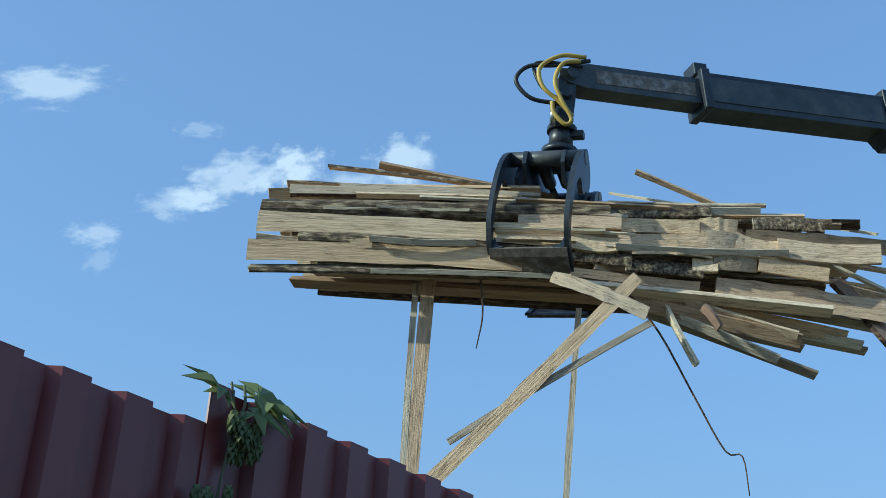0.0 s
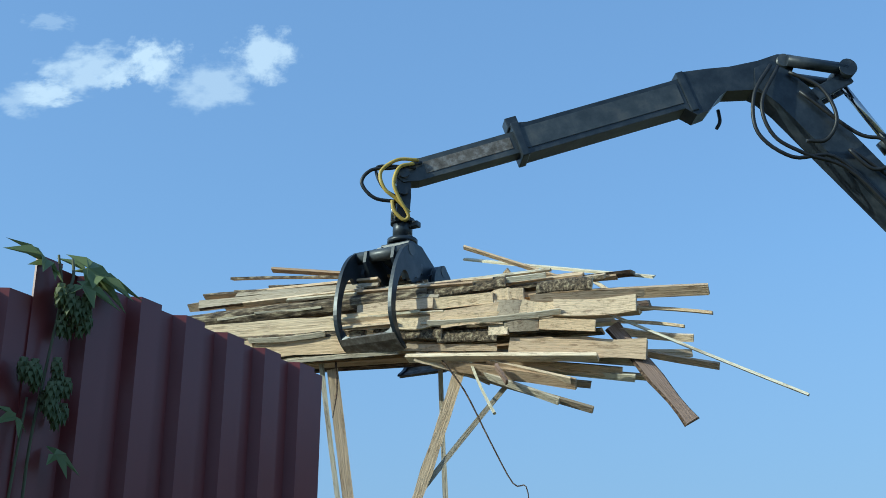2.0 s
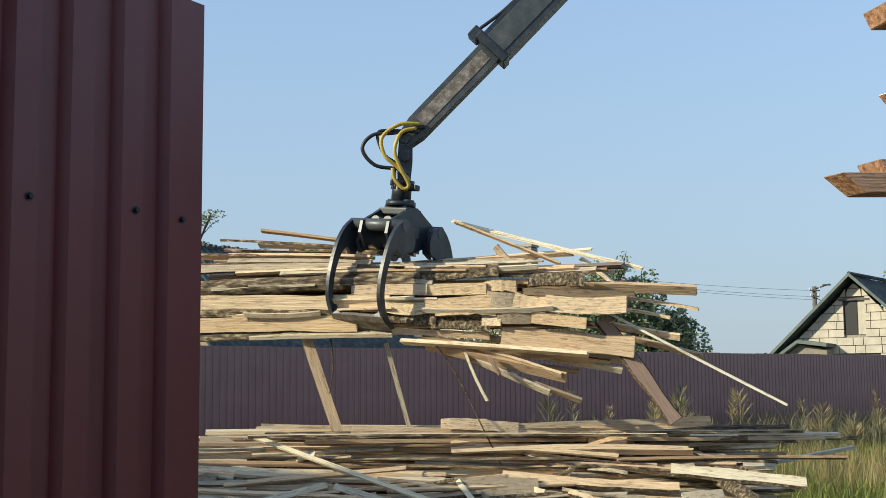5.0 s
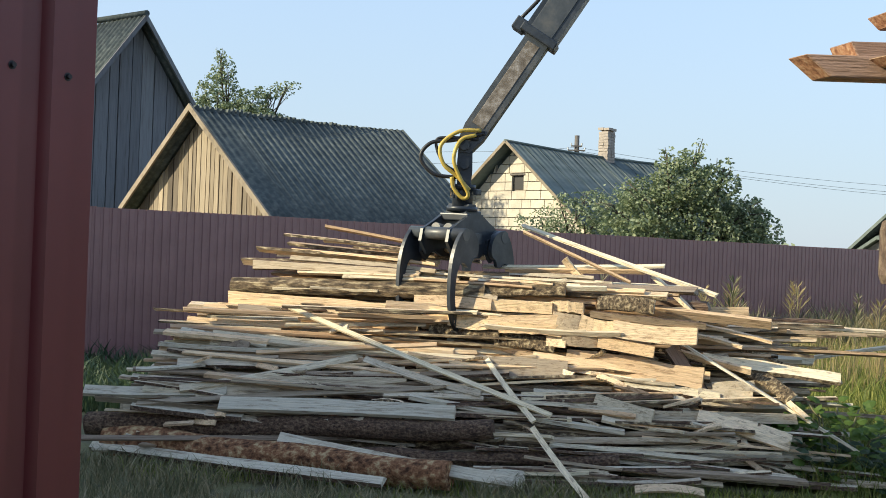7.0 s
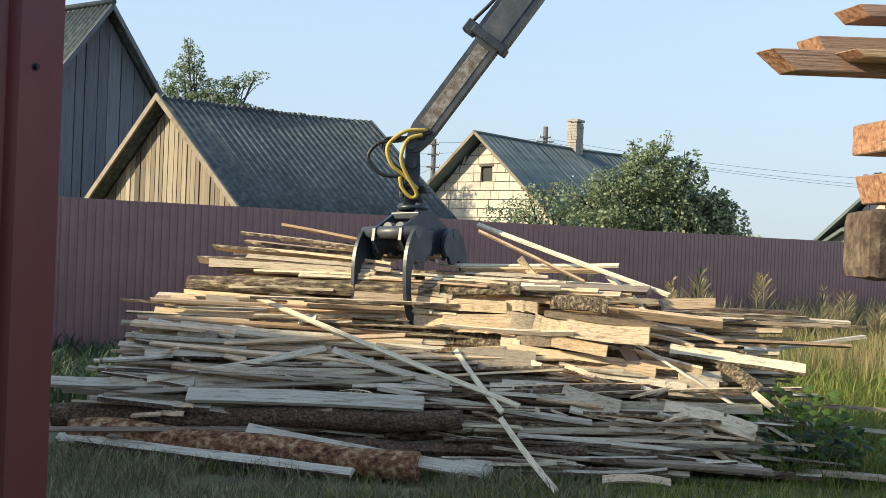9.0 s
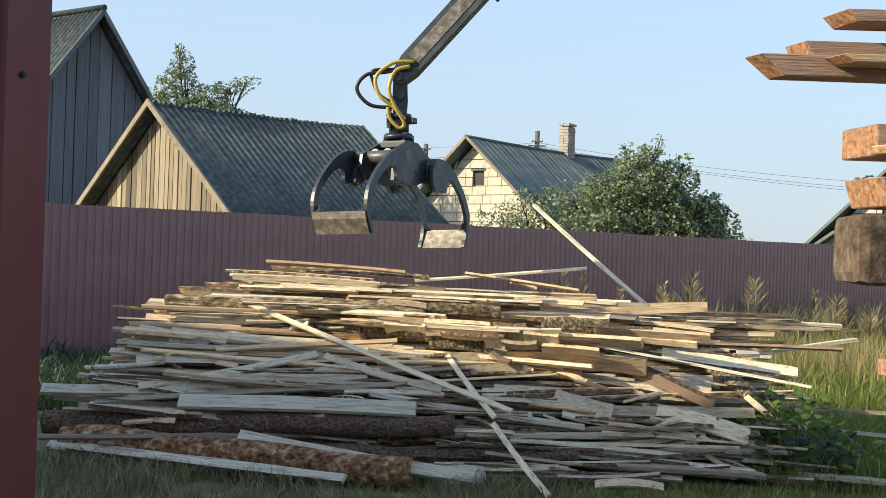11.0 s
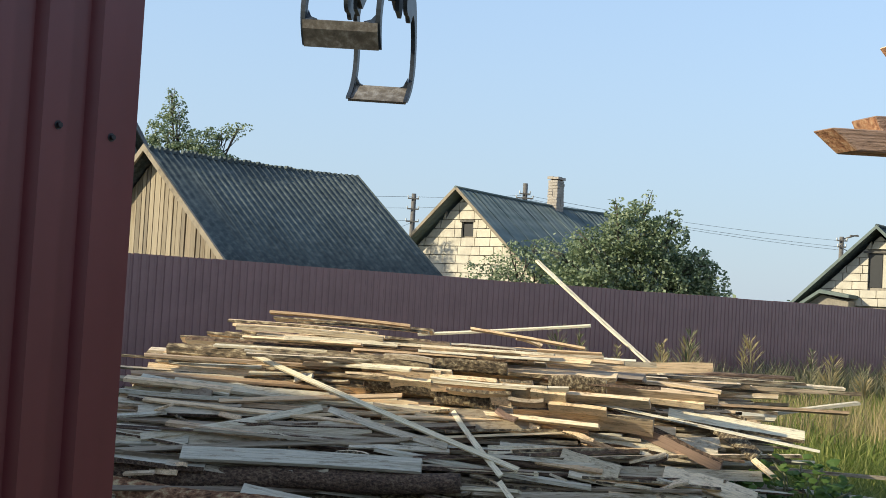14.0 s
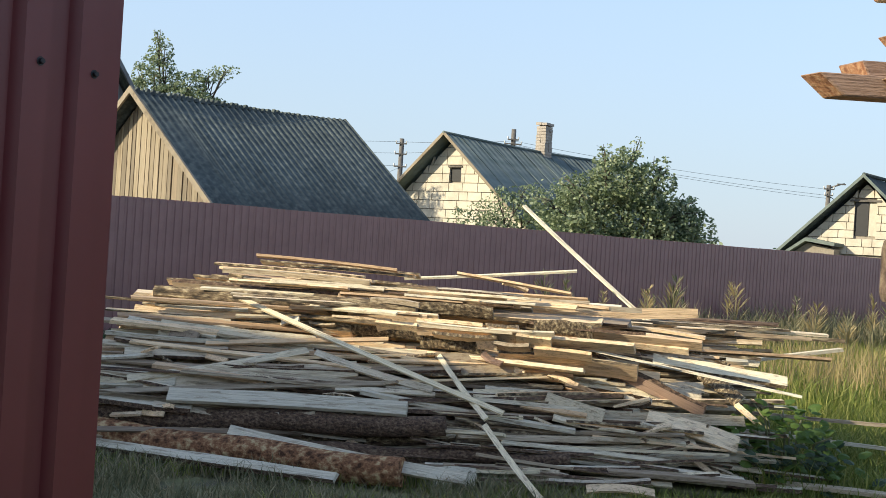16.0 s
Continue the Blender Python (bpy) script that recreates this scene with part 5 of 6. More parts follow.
def build_loose():
    """Boards that hang from the bundle at first and drop onto the heap."""
    falling(("old", "sawn", 0.04), 1.75, [(0, (-1.08, 7.45, 4.86), (-1.07, 7.45, 3.64)), (0.5, (-1.13, 8.4, 4.94), (-1.35, 8.4, 3.99)), (1, (-1.0, 9.05, 4.95), (-1.15, 9.05, 4.11)), (1.5, (-0.89, 9.5, 4.6), (-0.84, 9.5, 4.12)),
            (2, (-0.75, 9.85, 4.25), (-0.57, 9.85, 3.18)), (2.5, (-0.76, 10.05, 3.78), (-0.64, 10.05, 2.63)), (2.7, (-0.79, 10.2, 3.69), (-0.7, 10.2, 2.33)), (3, (-0.89, 10.35, 3.49), (-0.81, 10.35, 1.9)), (3.2, (-0.9, 10.45, 3.35), (-0.73, 10.45, 1.59)),
            (3.6, (-0.9, 10.5, 2.9), (-0.6, 10.6, 1.2)), (4.2, (-1.3, 10.7, 1.5), (0.3, 10.8, 1.16)), (5.3, (-1.4, 10.8, 1.16), (0.3, 10.9, 1.14)), (16, (-1.4, 10.8, 1.16), (0.3, 10.9, 1.14))], "thin grey board hanging out of the bundle until it drops")
    falling(("fresh", "sawn", 0.09), 1.7, [(0, (-1.0, 7.45, 4.9), (-1.03, 7.45, 3.62)), (0.5, (-1.03, 8.4, 4.94), (-1.25, 8.4, 3.93)), (1, (-0.89, 9.05, 4.95), (-0.98, 9.05, 4.03)), (1.5, (-0.75, 9.5, 4.61), (-0.62, 9.5, 3.48)), (2, (-0.66, 9.85, 4.21), (-0.5, 9.85, 3.18)),
            (2.5, (-0.63, 10.05, 3.79), (-0.51, 10.05, 2.63)), (2.7, (-0.68, 10.2, 3.69), (-0.6, 10.2, 2.33)), (3, (-0.78, 10.35, 3.46), (-0.78, 10.35, 1.85)), (3.2, (-0.84, 10.45, 2.8), (-0.91, 10.45, 1.59)), (3.5, (-0.9, 10.5, 2.4), (-0.85, 10.5, 1.2)),
            (5.3, (-1.01, 10.6, 1.76), (-0.73, 10.6, 1.1)), (5.5, (-1.01, 10.6, 1.59), (-0.72, 10.65, 1.1)), (6.1, (-1.3, 10.7, 1.2), (0.2, 10.8, 1.12)), (16, (-1.3, 10.7, 1.18), (0.2, 10.8, 1.12))], "pale board hanging upright out of the bundle until it drops")
    falling(("fresh", "waney", 0.09), 1.8, [(0, (0.3, 7.0, 4.79), (-0.88, 7.0, 3.46)), (0.5, (0.21, 7.95, 4.99), (-0.77, 7.95, 3.65)), (1, (0.13, 8.6, 4.79), (-0.62, 8.6, 3.58)), (1.5, (0.23, 9.05, 4.62), (-0.42, 9.05, 3.4)), (2, (0.38, 9.4, 4.28), (0.0, 9.4, 3.11)),
            (2.5, (0.51, 9.6, 3.7), (0.3, 9.6, 2.61)), (2.7, (0.61, 9.75, 3.09), (0.44, 9.75, 2.33)), (3, (1.4, 9.9, 2.64), (0.88, 9.9, 1.88)), (3.2, (2.14, 10.0, 1.91), (1.58, 10.0, 1.64)), (3.45, (2.3, 10.3, 1.2), (0.9, 10.4, 1.14)), (16, (2.3, 10.3, 1.2), (0.9, 10.4, 1.14))], "barked board slanting out of the bundle until it drops")
    falling(("old", "sawn", 0.04), 1.42, [(0, (0.37, 7.0, 4.49), (-0.58, 7.0, 3.84)), (0.5, (0.32, 7.95, 4.64), (-0.65, 7.95, 3.9)), (1, (0.55, 8.6, 4.71), (-0.51, 8.6, 3.88)), (1.5, (0.71, 9.05, 4.52), (-0.37, 9.05, 3.61)), (2, (0.87, 9.4, 4.2), (0.0, 9.4, 3.11)),
            (2.5, (1.44, 9.6, 3.8), (0.29, 9.6, 2.61)), (2.7, (1.89, 9.75, 3.23), (0.82, 9.75, 2.3)), (3, (1.9, 9.9, 1.75), (0.9, 9.9, 1.1)), (3.2, (1.8, 10.1, 1.2), (0.4, 10.2, 1.15)), (16, (1.8, 10.1, 1.2), (0.4, 10.2, 1.15))], "thin stick slanting out of the bundle until it drops")
    falling(("fresh", "sawn", 0.06), 2.3, [(0, (0.05, 7.14, 4.92), (1.99, 7.96, 4.95)), (0.5, (-0.10, 7.96, 5.05), (1.96, 8.40, 5.08)), (1, (-0.10, 8.60, 5.13), (1.99, 8.82, 5.10)), (1.5, (-0.08, 9.10, 4.77), (2.02, 9.21, 4.76)), (2, (-0.08, 9.45, 4.32), (2.02, 9.49, 4.33)),
            (2.5, (-0.09, 9.65, 3.84), (2.01, 9.65, 3.87)), (2.7, (-0.63, 9.8, 3.58), (1.62, 9.8, 3.54)), (3, (-0.67, 9.95, 2.68), (1.68, 9.95, 2.29)), (3.2, (-0.62, 10.05, 1.69), (1.46, 10.05, 1.25)), (3.4, (-0.6, 10.1, 1.16), (1.5, 10.2, 1.13)), (16, (-0.6, 10.1, 1.16), (1.5, 10.2, 1.13))], "long pale board that slips from the bundle and falls flat")
    falling(("fresh", "waney", 0.09), 0.62, [(0, (-0.23, 7.0, 4.76), (0.25, 7.0, 4.58)), (0.5, (-0.41, 7.95, 4.85), (0.13, 7.95, 4.69)), (1, (-0.28, 8.6, 4.82), (0.16, 8.6, 4.61)), (1.5, (-0.26, 9.05, 4.57), (0.25, 9.05, 4.41)), (2, (-0.02, 9.4, 4.21), (0.4, 9.4, 4.09)),
            (2.5, (0.04, 9.6, 3.79), (0.53, 9.6, 3.68)), (2.7, (-0.1, 9.75, 3.6), (0.51, 9.75, 3.31)), (3, (-0.05, 9.9, 2.62), (0.39, 9.9, 2.05)), (3.3, (0.1, 10.1, 1.2), (0.6, 10.15, 1.16)), (16, (0.1, 10.1, 1.2), (0.6, 10.15, 1.16))], "short split slab that falls from the bundle")
    falling(("bark", "waney", 0.04), 1.5, [(0, (-0.03, 7.35, 4.71), (-0.09, 7.35, 3.49)), (0.5, (-0.08, 8.3, 4.84), (-0.09, 8.3, 3.49)), (1, (-0.02, 8.95, 4.77), (-0.08, 8.95, 3.55)), (1.5, (0.09, 9.4, 4.4), (0.08, 9.4, 3.49)), (2, (0.21, 9.75, 4.2), (0.26, 9.75, 3.18)),
            (2.5, (0.28, 9.95, 3.77), (0.45, 9.95, 2.65)), (2.7, (0.28, 10.1, 3.64), (0.48, 10.1, 2.35)), (3, (0.19, 10.25, 3.45), (0.35, 10.25, 2.02)), (3.2, (0.14, 10.35, 3.3), (0.26, 10.35, 1.71)), (3.8, (-0.1, 10.4, 2.6), (0.1, 10.4, 1.2)), (5.3, (-0.53, 10.5, 1.8), (-0.25, 10.5, 1.1)),
            (5.5, (-0.79, 10.5, 1.73), (-0.31, 10.5, 1.11)), (6.1, (-0.9, 10.5, 1.2), (0.3, 10.6, 1.15)), (16, (-0.9, 10.5, 1.2), (0.3, 10.6, 1.15))], "narrow barked strip hanging out of the bundle until it drops")
    # two thin sticks on top of the bundle that slide off when the jaws open
    for a, b, ra, rb in (((0.5, 0.40, 0.66), (2.2, -0.1, 0.15), (1.02, 12.3, 2.06), (1.94, 11.3, 1.19)), ((0.2, 0.30, 0.30), (1.73, 0.30, 0.36), (-0.09, 11.3, 1.31), (1.43, 11.3, 1.47))):
        me = PLANKS["pale", "sawn", 0.04]
        s = lay("loose_board", me, a, b, 30)
        m0 = Matrix.Translation(s.location) @ s.rotation_quaternion.to_matrix().to_4x4()
        o = lay("tmp", me, Vector(ra), Vector(ra) + (Vector(rb) - Vector(ra)).normalized() * s.scale.x, 15)
        rest = Matrix.Translation(o.location) @ o.rotation_quaternion.to_matrix().to_4x4()
        bpy.data.objects.remove(o)
        LOOSE.append((s, m0, 9.45, 0.6, rest))
        tagged(s, "thin pale stick lying loose across the bundle", "board", "loose boards")


# ---------------------------------------------------------------- grapple
GRAPPLE = {}


def jaw(name, parent, side, width):
    """One jaw on its hinge: two curved plates, a top tube and a scoop bar. side -1: towards the camera, 1: away."""
    top = empty(name)
    top.parent = parent
    top.location = (0, side * 0.28, -0.76)
    s = -side
    prof = [(-0.05, 0.075), (-0.13, -0.02), (-0.185, -0.16), (-0.21, -0.34), (-0.215, -0.50), (-0.19, -0.66), (-0.105, -0.785), (0.03, -0.85), (0.045, -0.825),
            (-0.05, -0.775), (-0.135, -0.65), (-0.158, -0.49), (-0.15, -0.36), (-0.125, -0.25), (-0.085, -0.19), (-0.045, -0.20), (-0.01, -0.245), (0.03, -0.235), (0.05, -0.18), (0.10, -0.17),
            (0.13, -0.10), (0.11, 0.0), (0.04, 0.075)]
    prof = [(p[0] * s * 1.22, p[1] * 0.97) for p in prof]
    for _ in range(2):                                        # round the outline off
        prof = [q for a, b in zip(prof, prof[1:] + prof[:1]) for q in ((a[0] * 0.75 + b[0] * 0.25, a[1] * 0.75 + b[1] * 0.25), (a[0] * 0.25 + b[0] * 0.75, a[1] * 0.25 + b[1] * 0.75))]
    for x in (-width / 2, width / 2):
        bm = bmesh.new()
        add_plate(bm, prof, x - 0.016, x + 0.016, "x")
        part("side_plate", bm, M_CRANE, top)
    bm = bmesh.new()
    add_tube(bm, [(-width / 2 - 0.02, -0.03 * s, 0.03), (width / 2 + 0.02, -0.03 * s, 0.03)], 0.052, 14)
    part("hinge_tube", bm, M_CRANEGREY, top)
    bm = bmesh.new()
    add_plate(bm, [(-0.135 * s, -0.755), (-0.09 * s, -0.79), (0.035 * s, -0.832), (0.045 * s, -0.813), (-0.06 * s, -0.768), (-0.115 * s, -0.73)], -width / 2, width / 2, "x")
    part("scoop", bm, M_WORN, top, "worn bare-steel scoop edge")
    for x in (-width / 2 + 0.02, width / 2 - 0.02):
        bm = bmesh.new()
        sx = 1 if x < 0 else -1
        add_plate(bm, [(x, -0.66), (x + sx * 0.03, -0.72), (x + sx * 0.075, -0.74), (x, -0.755)], -0.12 * s - 0.012, -0.12 * s + 0.012, "y")
        part("gusset", bm, M_CRANE, top)
    for x in (-width / 2 + 0.065, width / 2 - 0.065):
        bm = bmesh.new()
        add_plate(bm, [(0.0, 0.03), (0.12 * s, -0.02), (0.12 * s, -0.14), (0.03 * s, -0.2), (-0.03 * s, -0.12)], x - 0.015, x + 0.015, "x")
        part("inner_lug", bm, M_CRANE, top)
    return top


def build_grapple():
    top = empty("grapple", label="black hydraulic timber grapple with two curved jaws", category="grapple")
    body = bmesh.new()
    prof = [(-0.37, -0.70), (-0.20, -0.62), (-0.08, -0.56), (0.08, -0.56), (0.20, -0.62), (0.37, -0.70), (0.39, -0.80), (0.30, -0.91), (0.18, -0.88), (0.08, -0.92), (-0.08, -0.92), (-0.18, -0.88), (-0.30, -0.91), (-0.39, -0.80)]
    for x in (-0.13, 0.13):
        add_plate(body, prof, x - 0.014, x + 0.014, "x")
    add_box(body, (0, 0, -0.59), (0.28, 0.24, 0.06), bevel=0.01)
    add_plate(body, [(-0.12, -0.60), (0.12, -0.60), (0.05, -0.48), (-0.05, -0.48)], -0.1, 0.1, "x")
    part("body", body, M_CRANE, top)
    for x in (-0.06, 0.06):
        bm = bmesh.new()
        add_tube(bm, [(x, -0.28, -0.69), (x, 0.05, -0.73)], 0.045, 12)
        add_tube(bm, [(x, 0.05, -0.73), (x, 0.3, -0.74)], 0.024, 10)
        part("hydraulic_ram", bm, M_CRANEGREY, top)
    for x in (-0.147, 0.147):
        for y in (-0.28, 0.28):
            bm = bmesh.new()
            add_tube(bm, [(x - 0.012, y, -0.76), (x + 0.012, y, -0.76)], 0.05, 12)
            part("hinge_pin", bm, M_CRANEGREY, top)
        bm = bmesh.new()
        add_box(bm, (x, 0.02, -0.76), (0.012, 0.14, 0.09), bevel=0.004)
        part("cover_plate", bm, M_CRANEGREY, top)
    bm = bmesh.new()
    add_tube(bm, [(0, 0, -0.54), (0, 0, -0.50)], 0.13, 16)
    add_tube(bm, [(0, 0, -0.50), (0, 0, -0.32)], 0.085, 16)
    add_tube(bm, [(0, 0, -0.36), (0, 0, -0.32)], 0.105, 16)
    add_box(bm, (0.11, 0.0, -0.38), (0.1, 0.07, 0.05), bevel=0.01)
    add_box(bm, (0, 0.13, -0.56), (0.10, 0.18, 0.06), bevel=0.01)
    part("rotator", bm, M_CRANE, top)
    GRAPPLE["near"] = jaw("near_jaw", top, -1, 0.50)
    GRAPPLE["far"] = jaw("far_jaw", top, 1, 0.44)
    return top


# ---------------------------------------------------------------- crane
COLUMN = Vector((6.52, 9.86, 2.95))
L_MAIN, L_STICK = 5.28, 3.65
CRANE = {}


def build_crane():
    top = empty("loader_crane", pose(COLUMN.x, COLUMN.y, 0), label="dark hydraulic timber loader crane with folding boom", category="crane")
    bm = bmesh.new()
    add_box(bm, (0, 0, 0.25), (1.6, 1.2, 0.5), bevel=0.04)
    add_tube(bm, [(0, 0, 0.5), (0, 0, 2.9)], 0.2, 16)
    add_box(bm, (0, 0, 2.92), (0.4, 0.4, 0.4), bevel=0.03)
    part("column", bm, M_CRANE, top)
    # main boom: origin at the knee, x towards the column
    bm = bmesh.new()
    add_plate(bm, [(-0.12, -0.26), (0.02, -0.38), (0.30, -0.32), (2.0, -0.20), (L_MAIN, -0.16), (L_MAIN, 0.16), (2.0, 0.10), (0.55, 0.02), (0.30, 0.02), (0.10, -0.02), (-0.08, -0.08)], -0.13, 0.13, "y")
    main = part("main_boom", bm, M_CRANE, top)
    CRANE["main"] = main
    bm = bmesh.new()
    for y in (-0.15, 0.15):
        add_tube(bm, [(0.0, y, 0.02), (0.38, y, 0.42)], 0.055, 8)
    add_tube(bm, [(0.38, -0.2, 0.42), (0.38, 0.2, 0.42)], 0.085, 14)
    part("knee_link", bm, M_CRANE, main)
    bm = bmesh.new()
    for y in (-0.11, 0.11):
        add_box(bm, (0.42, y, 0.17), (0.13, 0.04, 0.5), Matrix.Rotation(0.1, 3, "Y"), bevel=0.01)
    part("rocker", bm, M_CRANE, main)
    bm = bmesh.new()
    add_tube(bm, [(0.40, 0, 0.38), (1.15, 0, 0.33)], 0.036, 12)
    part("piston_rod", bm, M_CHROME, main, "bright chromed piston rod")
    bm = bmesh.new()
    add_tube(bm, [(1.1, 0, 0.335), (2.7, 0, 0.25)], 0.085, 14)
    add_tube(bm, [(1.08, 0, 0.337), (1.2, 0, 0.33)], 0.10, 14)
    part("cylinder", bm, M_CRANEGREY, main)
    hs = [[(-0.05, -0.17, -0.15), (0.1, -0.2, -0.5), (0.4, -0.2, -0.72), (0.75, -0.2, -0.62), (0.95, -0.18, -0.3), (1.4, -0.16, -0.2), (2.4, -0.16, -0.1)],
          [(0.0, -0.17, -0.1), (0.2, -0.21, -0.5), (0.5, -0.2, -0.62), (0.8, -0.2, -0.5), (1.2, -0.18, -0.25), (2.2, -0.16, -0.2)],
          [(0.1, -0.16, -0.05), (0.4, -0.22, 0.05), (0.7, -0.24, -0.05), (0.8, -0.2, -0.25), (0.7, -0.18, -0.4)],
          [(0.3, -0.16, -0.1), (0.9, -0.2, 0.02), (1.1, -0.24, 0.15), (1.3, -0.22, 0.08), (1.25, -0.2, -0.1), (1.0, -0.18, -0.12), (1.7, -0.17, 0.05), (2.6, -0.16, 0.06)]]
    for p in hs:
        bm = bmesh.new()
        add_tube(bm, smooth_path(p, 6), 0.018, 7)
        part("hose", bm, M_HOSE, main)
    # stick: origin at the knee, x towards the tip
    bm = bmesh.new()
    add_plate(bm, [(-0.10, 0.07), (0.02, 0.11), (0.22, 0.10), (0.50, 0.12), (0.95, 0.16), (1.22, 0.20), (1.26, 0.14), (2.86, 0.14), (2.86, -0.15), (1.30, -0.15), (1.22, -0.24), (1.10, -0.23), (0.95, -0.13), (0.62, -0.10), (0.38, -0.16), (0.2, -0.34),
                   (0.08, -0.44), (-0.06, -0.40), (-0.12, -0.28), (-0.02, -0.12), (-0.10, -0.03)], -0.11, 0.11, "y")
    stick = part("outer_boom", bm, M_CRANE, top)
    CRANE["stick"] = stick
    bm = bmesh.new()
    for y in (-0.113, 0.113):
        add_box(bm, (2.06, y, 0.0), (1.54, 0.008, 0.20), bevel=0.003)
    part("side_panel", bm, M_CRANEGREY, stick)
    bm = bmesh.new()
    add_box(bm, (2.83, 0, 0.0), (0.07, 0.27, 0.33), bevel=0.01)
    add_box(bm, (2.83, 0, 0.19), (0.11, 0.16, 0.10), bevel=0.01)
    part("collar", bm, M_CRANE, stick)
    bm = bmesh.new()
    add_box(bm, (1.22, 0, 0.0), (0.07, 0.25, 0.40), bevel=0.01)
    part("collar", bm, M_CRANE, stick)
    for z in (-0.05, 0.03, 0.08):
        for x in (2.79, 2.87):
            bm = bmesh.new()
            add_tube(bm, [(x, -0.15, z), (x, -0.13, z)], 0.014, 6)
            part("bolt", bm, M_CRANEGREY, stick)
    bm = bmesh.new()
    add_tube(bm, [(0, -0.15, 0.02), (0, 0.15, 0.02)], 0.065, 14)
    part("knee_pin", bm, M_CRANEGREY, stick)
    for p in ([(0.1, -0.13, 0.1), (0.5, -0.14, 0.06), (0.8, -0.14, 0.12), (1.1, -0.14, 0.2), (1.6, -0.13, 0.19), (2.4, -0.12, 0.19), (2.8, -0.1, 0.24)],
              [(0.0, -0.14, -0.2), (0.25, -0.15, -0.02), (0.6, -0.15, 0.05), (0.95, -0.14, 0.08), (1.15, -0.13, 0.14)],
              [(0.9, -0.14, -0.16), (0.93, -0.14, -0.27), (0.99, -0.14, -0.33)], [(2.35, -0.12, 0.14), (2.36, -0.13, 0.02)]):
        bm = bmesh.new()
        add_tube(bm, smooth_path(p, 5), 0.017, 6)
        part("hose", bm, M_HOSE, stick)
    bm = bmesh.new()
    add_plate(bm, [(2.5, 0.10), (3.78, 0.10), (3.90, 0.075), (4.0, 0.0), (3.96, -0.07), (3.82, -0.10), (2.5, -0.11)], -0.08, 0.08, "y")
    ext = part("extension", bm, M_CRANEGREY, stick, "grey worn telescopic extension")
    bm = bmesh.new()
    add_box(bm, (3.34, -0.082, 0.0), (0.80, 0.006, 0.11), bevel=0.003)
    add_box(bm, (3.34, 0.082, 0.0), (0.80, 0.006, 0.11), bevel=0.003)
    part("scuffed_flank", bm, M_WORN, ext)
    bm = bmesh.new()
    add_tube(bm, [(3.93, -0.11, -0.0), (3.93, 0.11, -0.0)], 0.045, 12)
    part("tip_pin", bm, M_CRANEGREY, ext)
    for ob in [stick] + list(stick.children) + list(ext.children):
        cut = 0.28 if ob is ext or ob.parent is ext else 0.245
        for v in ob.data.vertices:
            v.co.x -= cut if v.co.x > 0.8 else 0.0
    # hanger link and hose loops at the tip
    bm = bmesh.new()
    for y in (-0.05, 0.05):
        add_plate(bm, [(-0.055, 0.05), (0.055, 0.05), (0.065, -0.2), (0.05, -0.43), (-0.05, -0.43), (-0.065, -0.2)], y - 0.015, y + 0.015, "y")
    add_tube(bm, [(0, -0.1, -0.16), (0, 0.1, -0.16)], 0.04, 10)
    hang = part("hanger_link", bm, M_CRANE, top)
    CRANE["hang"] = hang
    loops = [(M_HOSE, 0.016, [(0.15, -0.1, 0.10), (-0.10, -0.12, 0.03), (-0.28, -0.13, 0.0), (-0.36, -0.13, -0.12), (-0.25, -0.12, -0.25), (-0.05, -0.1, -0.27)]),
             (M_YELLOW, 0.016, [(0.12, -0.11, 0.12), (-0.06, -0.14, 0.10), (-0.20, -0.15, -0.02), (-0.17, -0.15, -0.17), (-0.06, -0.13, -0.26), (0.05, -0.11, -0.37)]),
             (M_YELLOW, 0.016, [(0.08, -0.12, 0.08), (-0.04, -0.15, 0.03), (-0.09, -0.16, -0.12), (-0.04, -0.15, -0.26), (0.04, -0.13, -0.40), (0.0, -0.12, -0.44), (-0.08, -0.12, -0.36), (-0.1, -0.12, -0.27)]),
             (M_HOSE, 0.013, [(0.1, -0.1, 0.05), (-0.12, -0.12, 0.05), (-0.24, -0.12, 0.02), (-0.18, -0.12, -0.15), (-0.04, -0.1, -0.24)])]
    for mat, rad, p in loops:
        bm = bmesh.new()
        add_tube(bm, smooth_path(p, 7), rad, 8)
        part("hose", bm, mat, hang, "yellow hydraulic hose" if mat is M_YELLOW else "black hydraulic hose")
    bm = bmesh.new()
    add_tube(bm, [(-0.09, -0.1, -0.26), (-0.085, -0.1, -0.44)], 0.022, 8)
    part("fitting", bm, M_CHROME, hang)
    return top


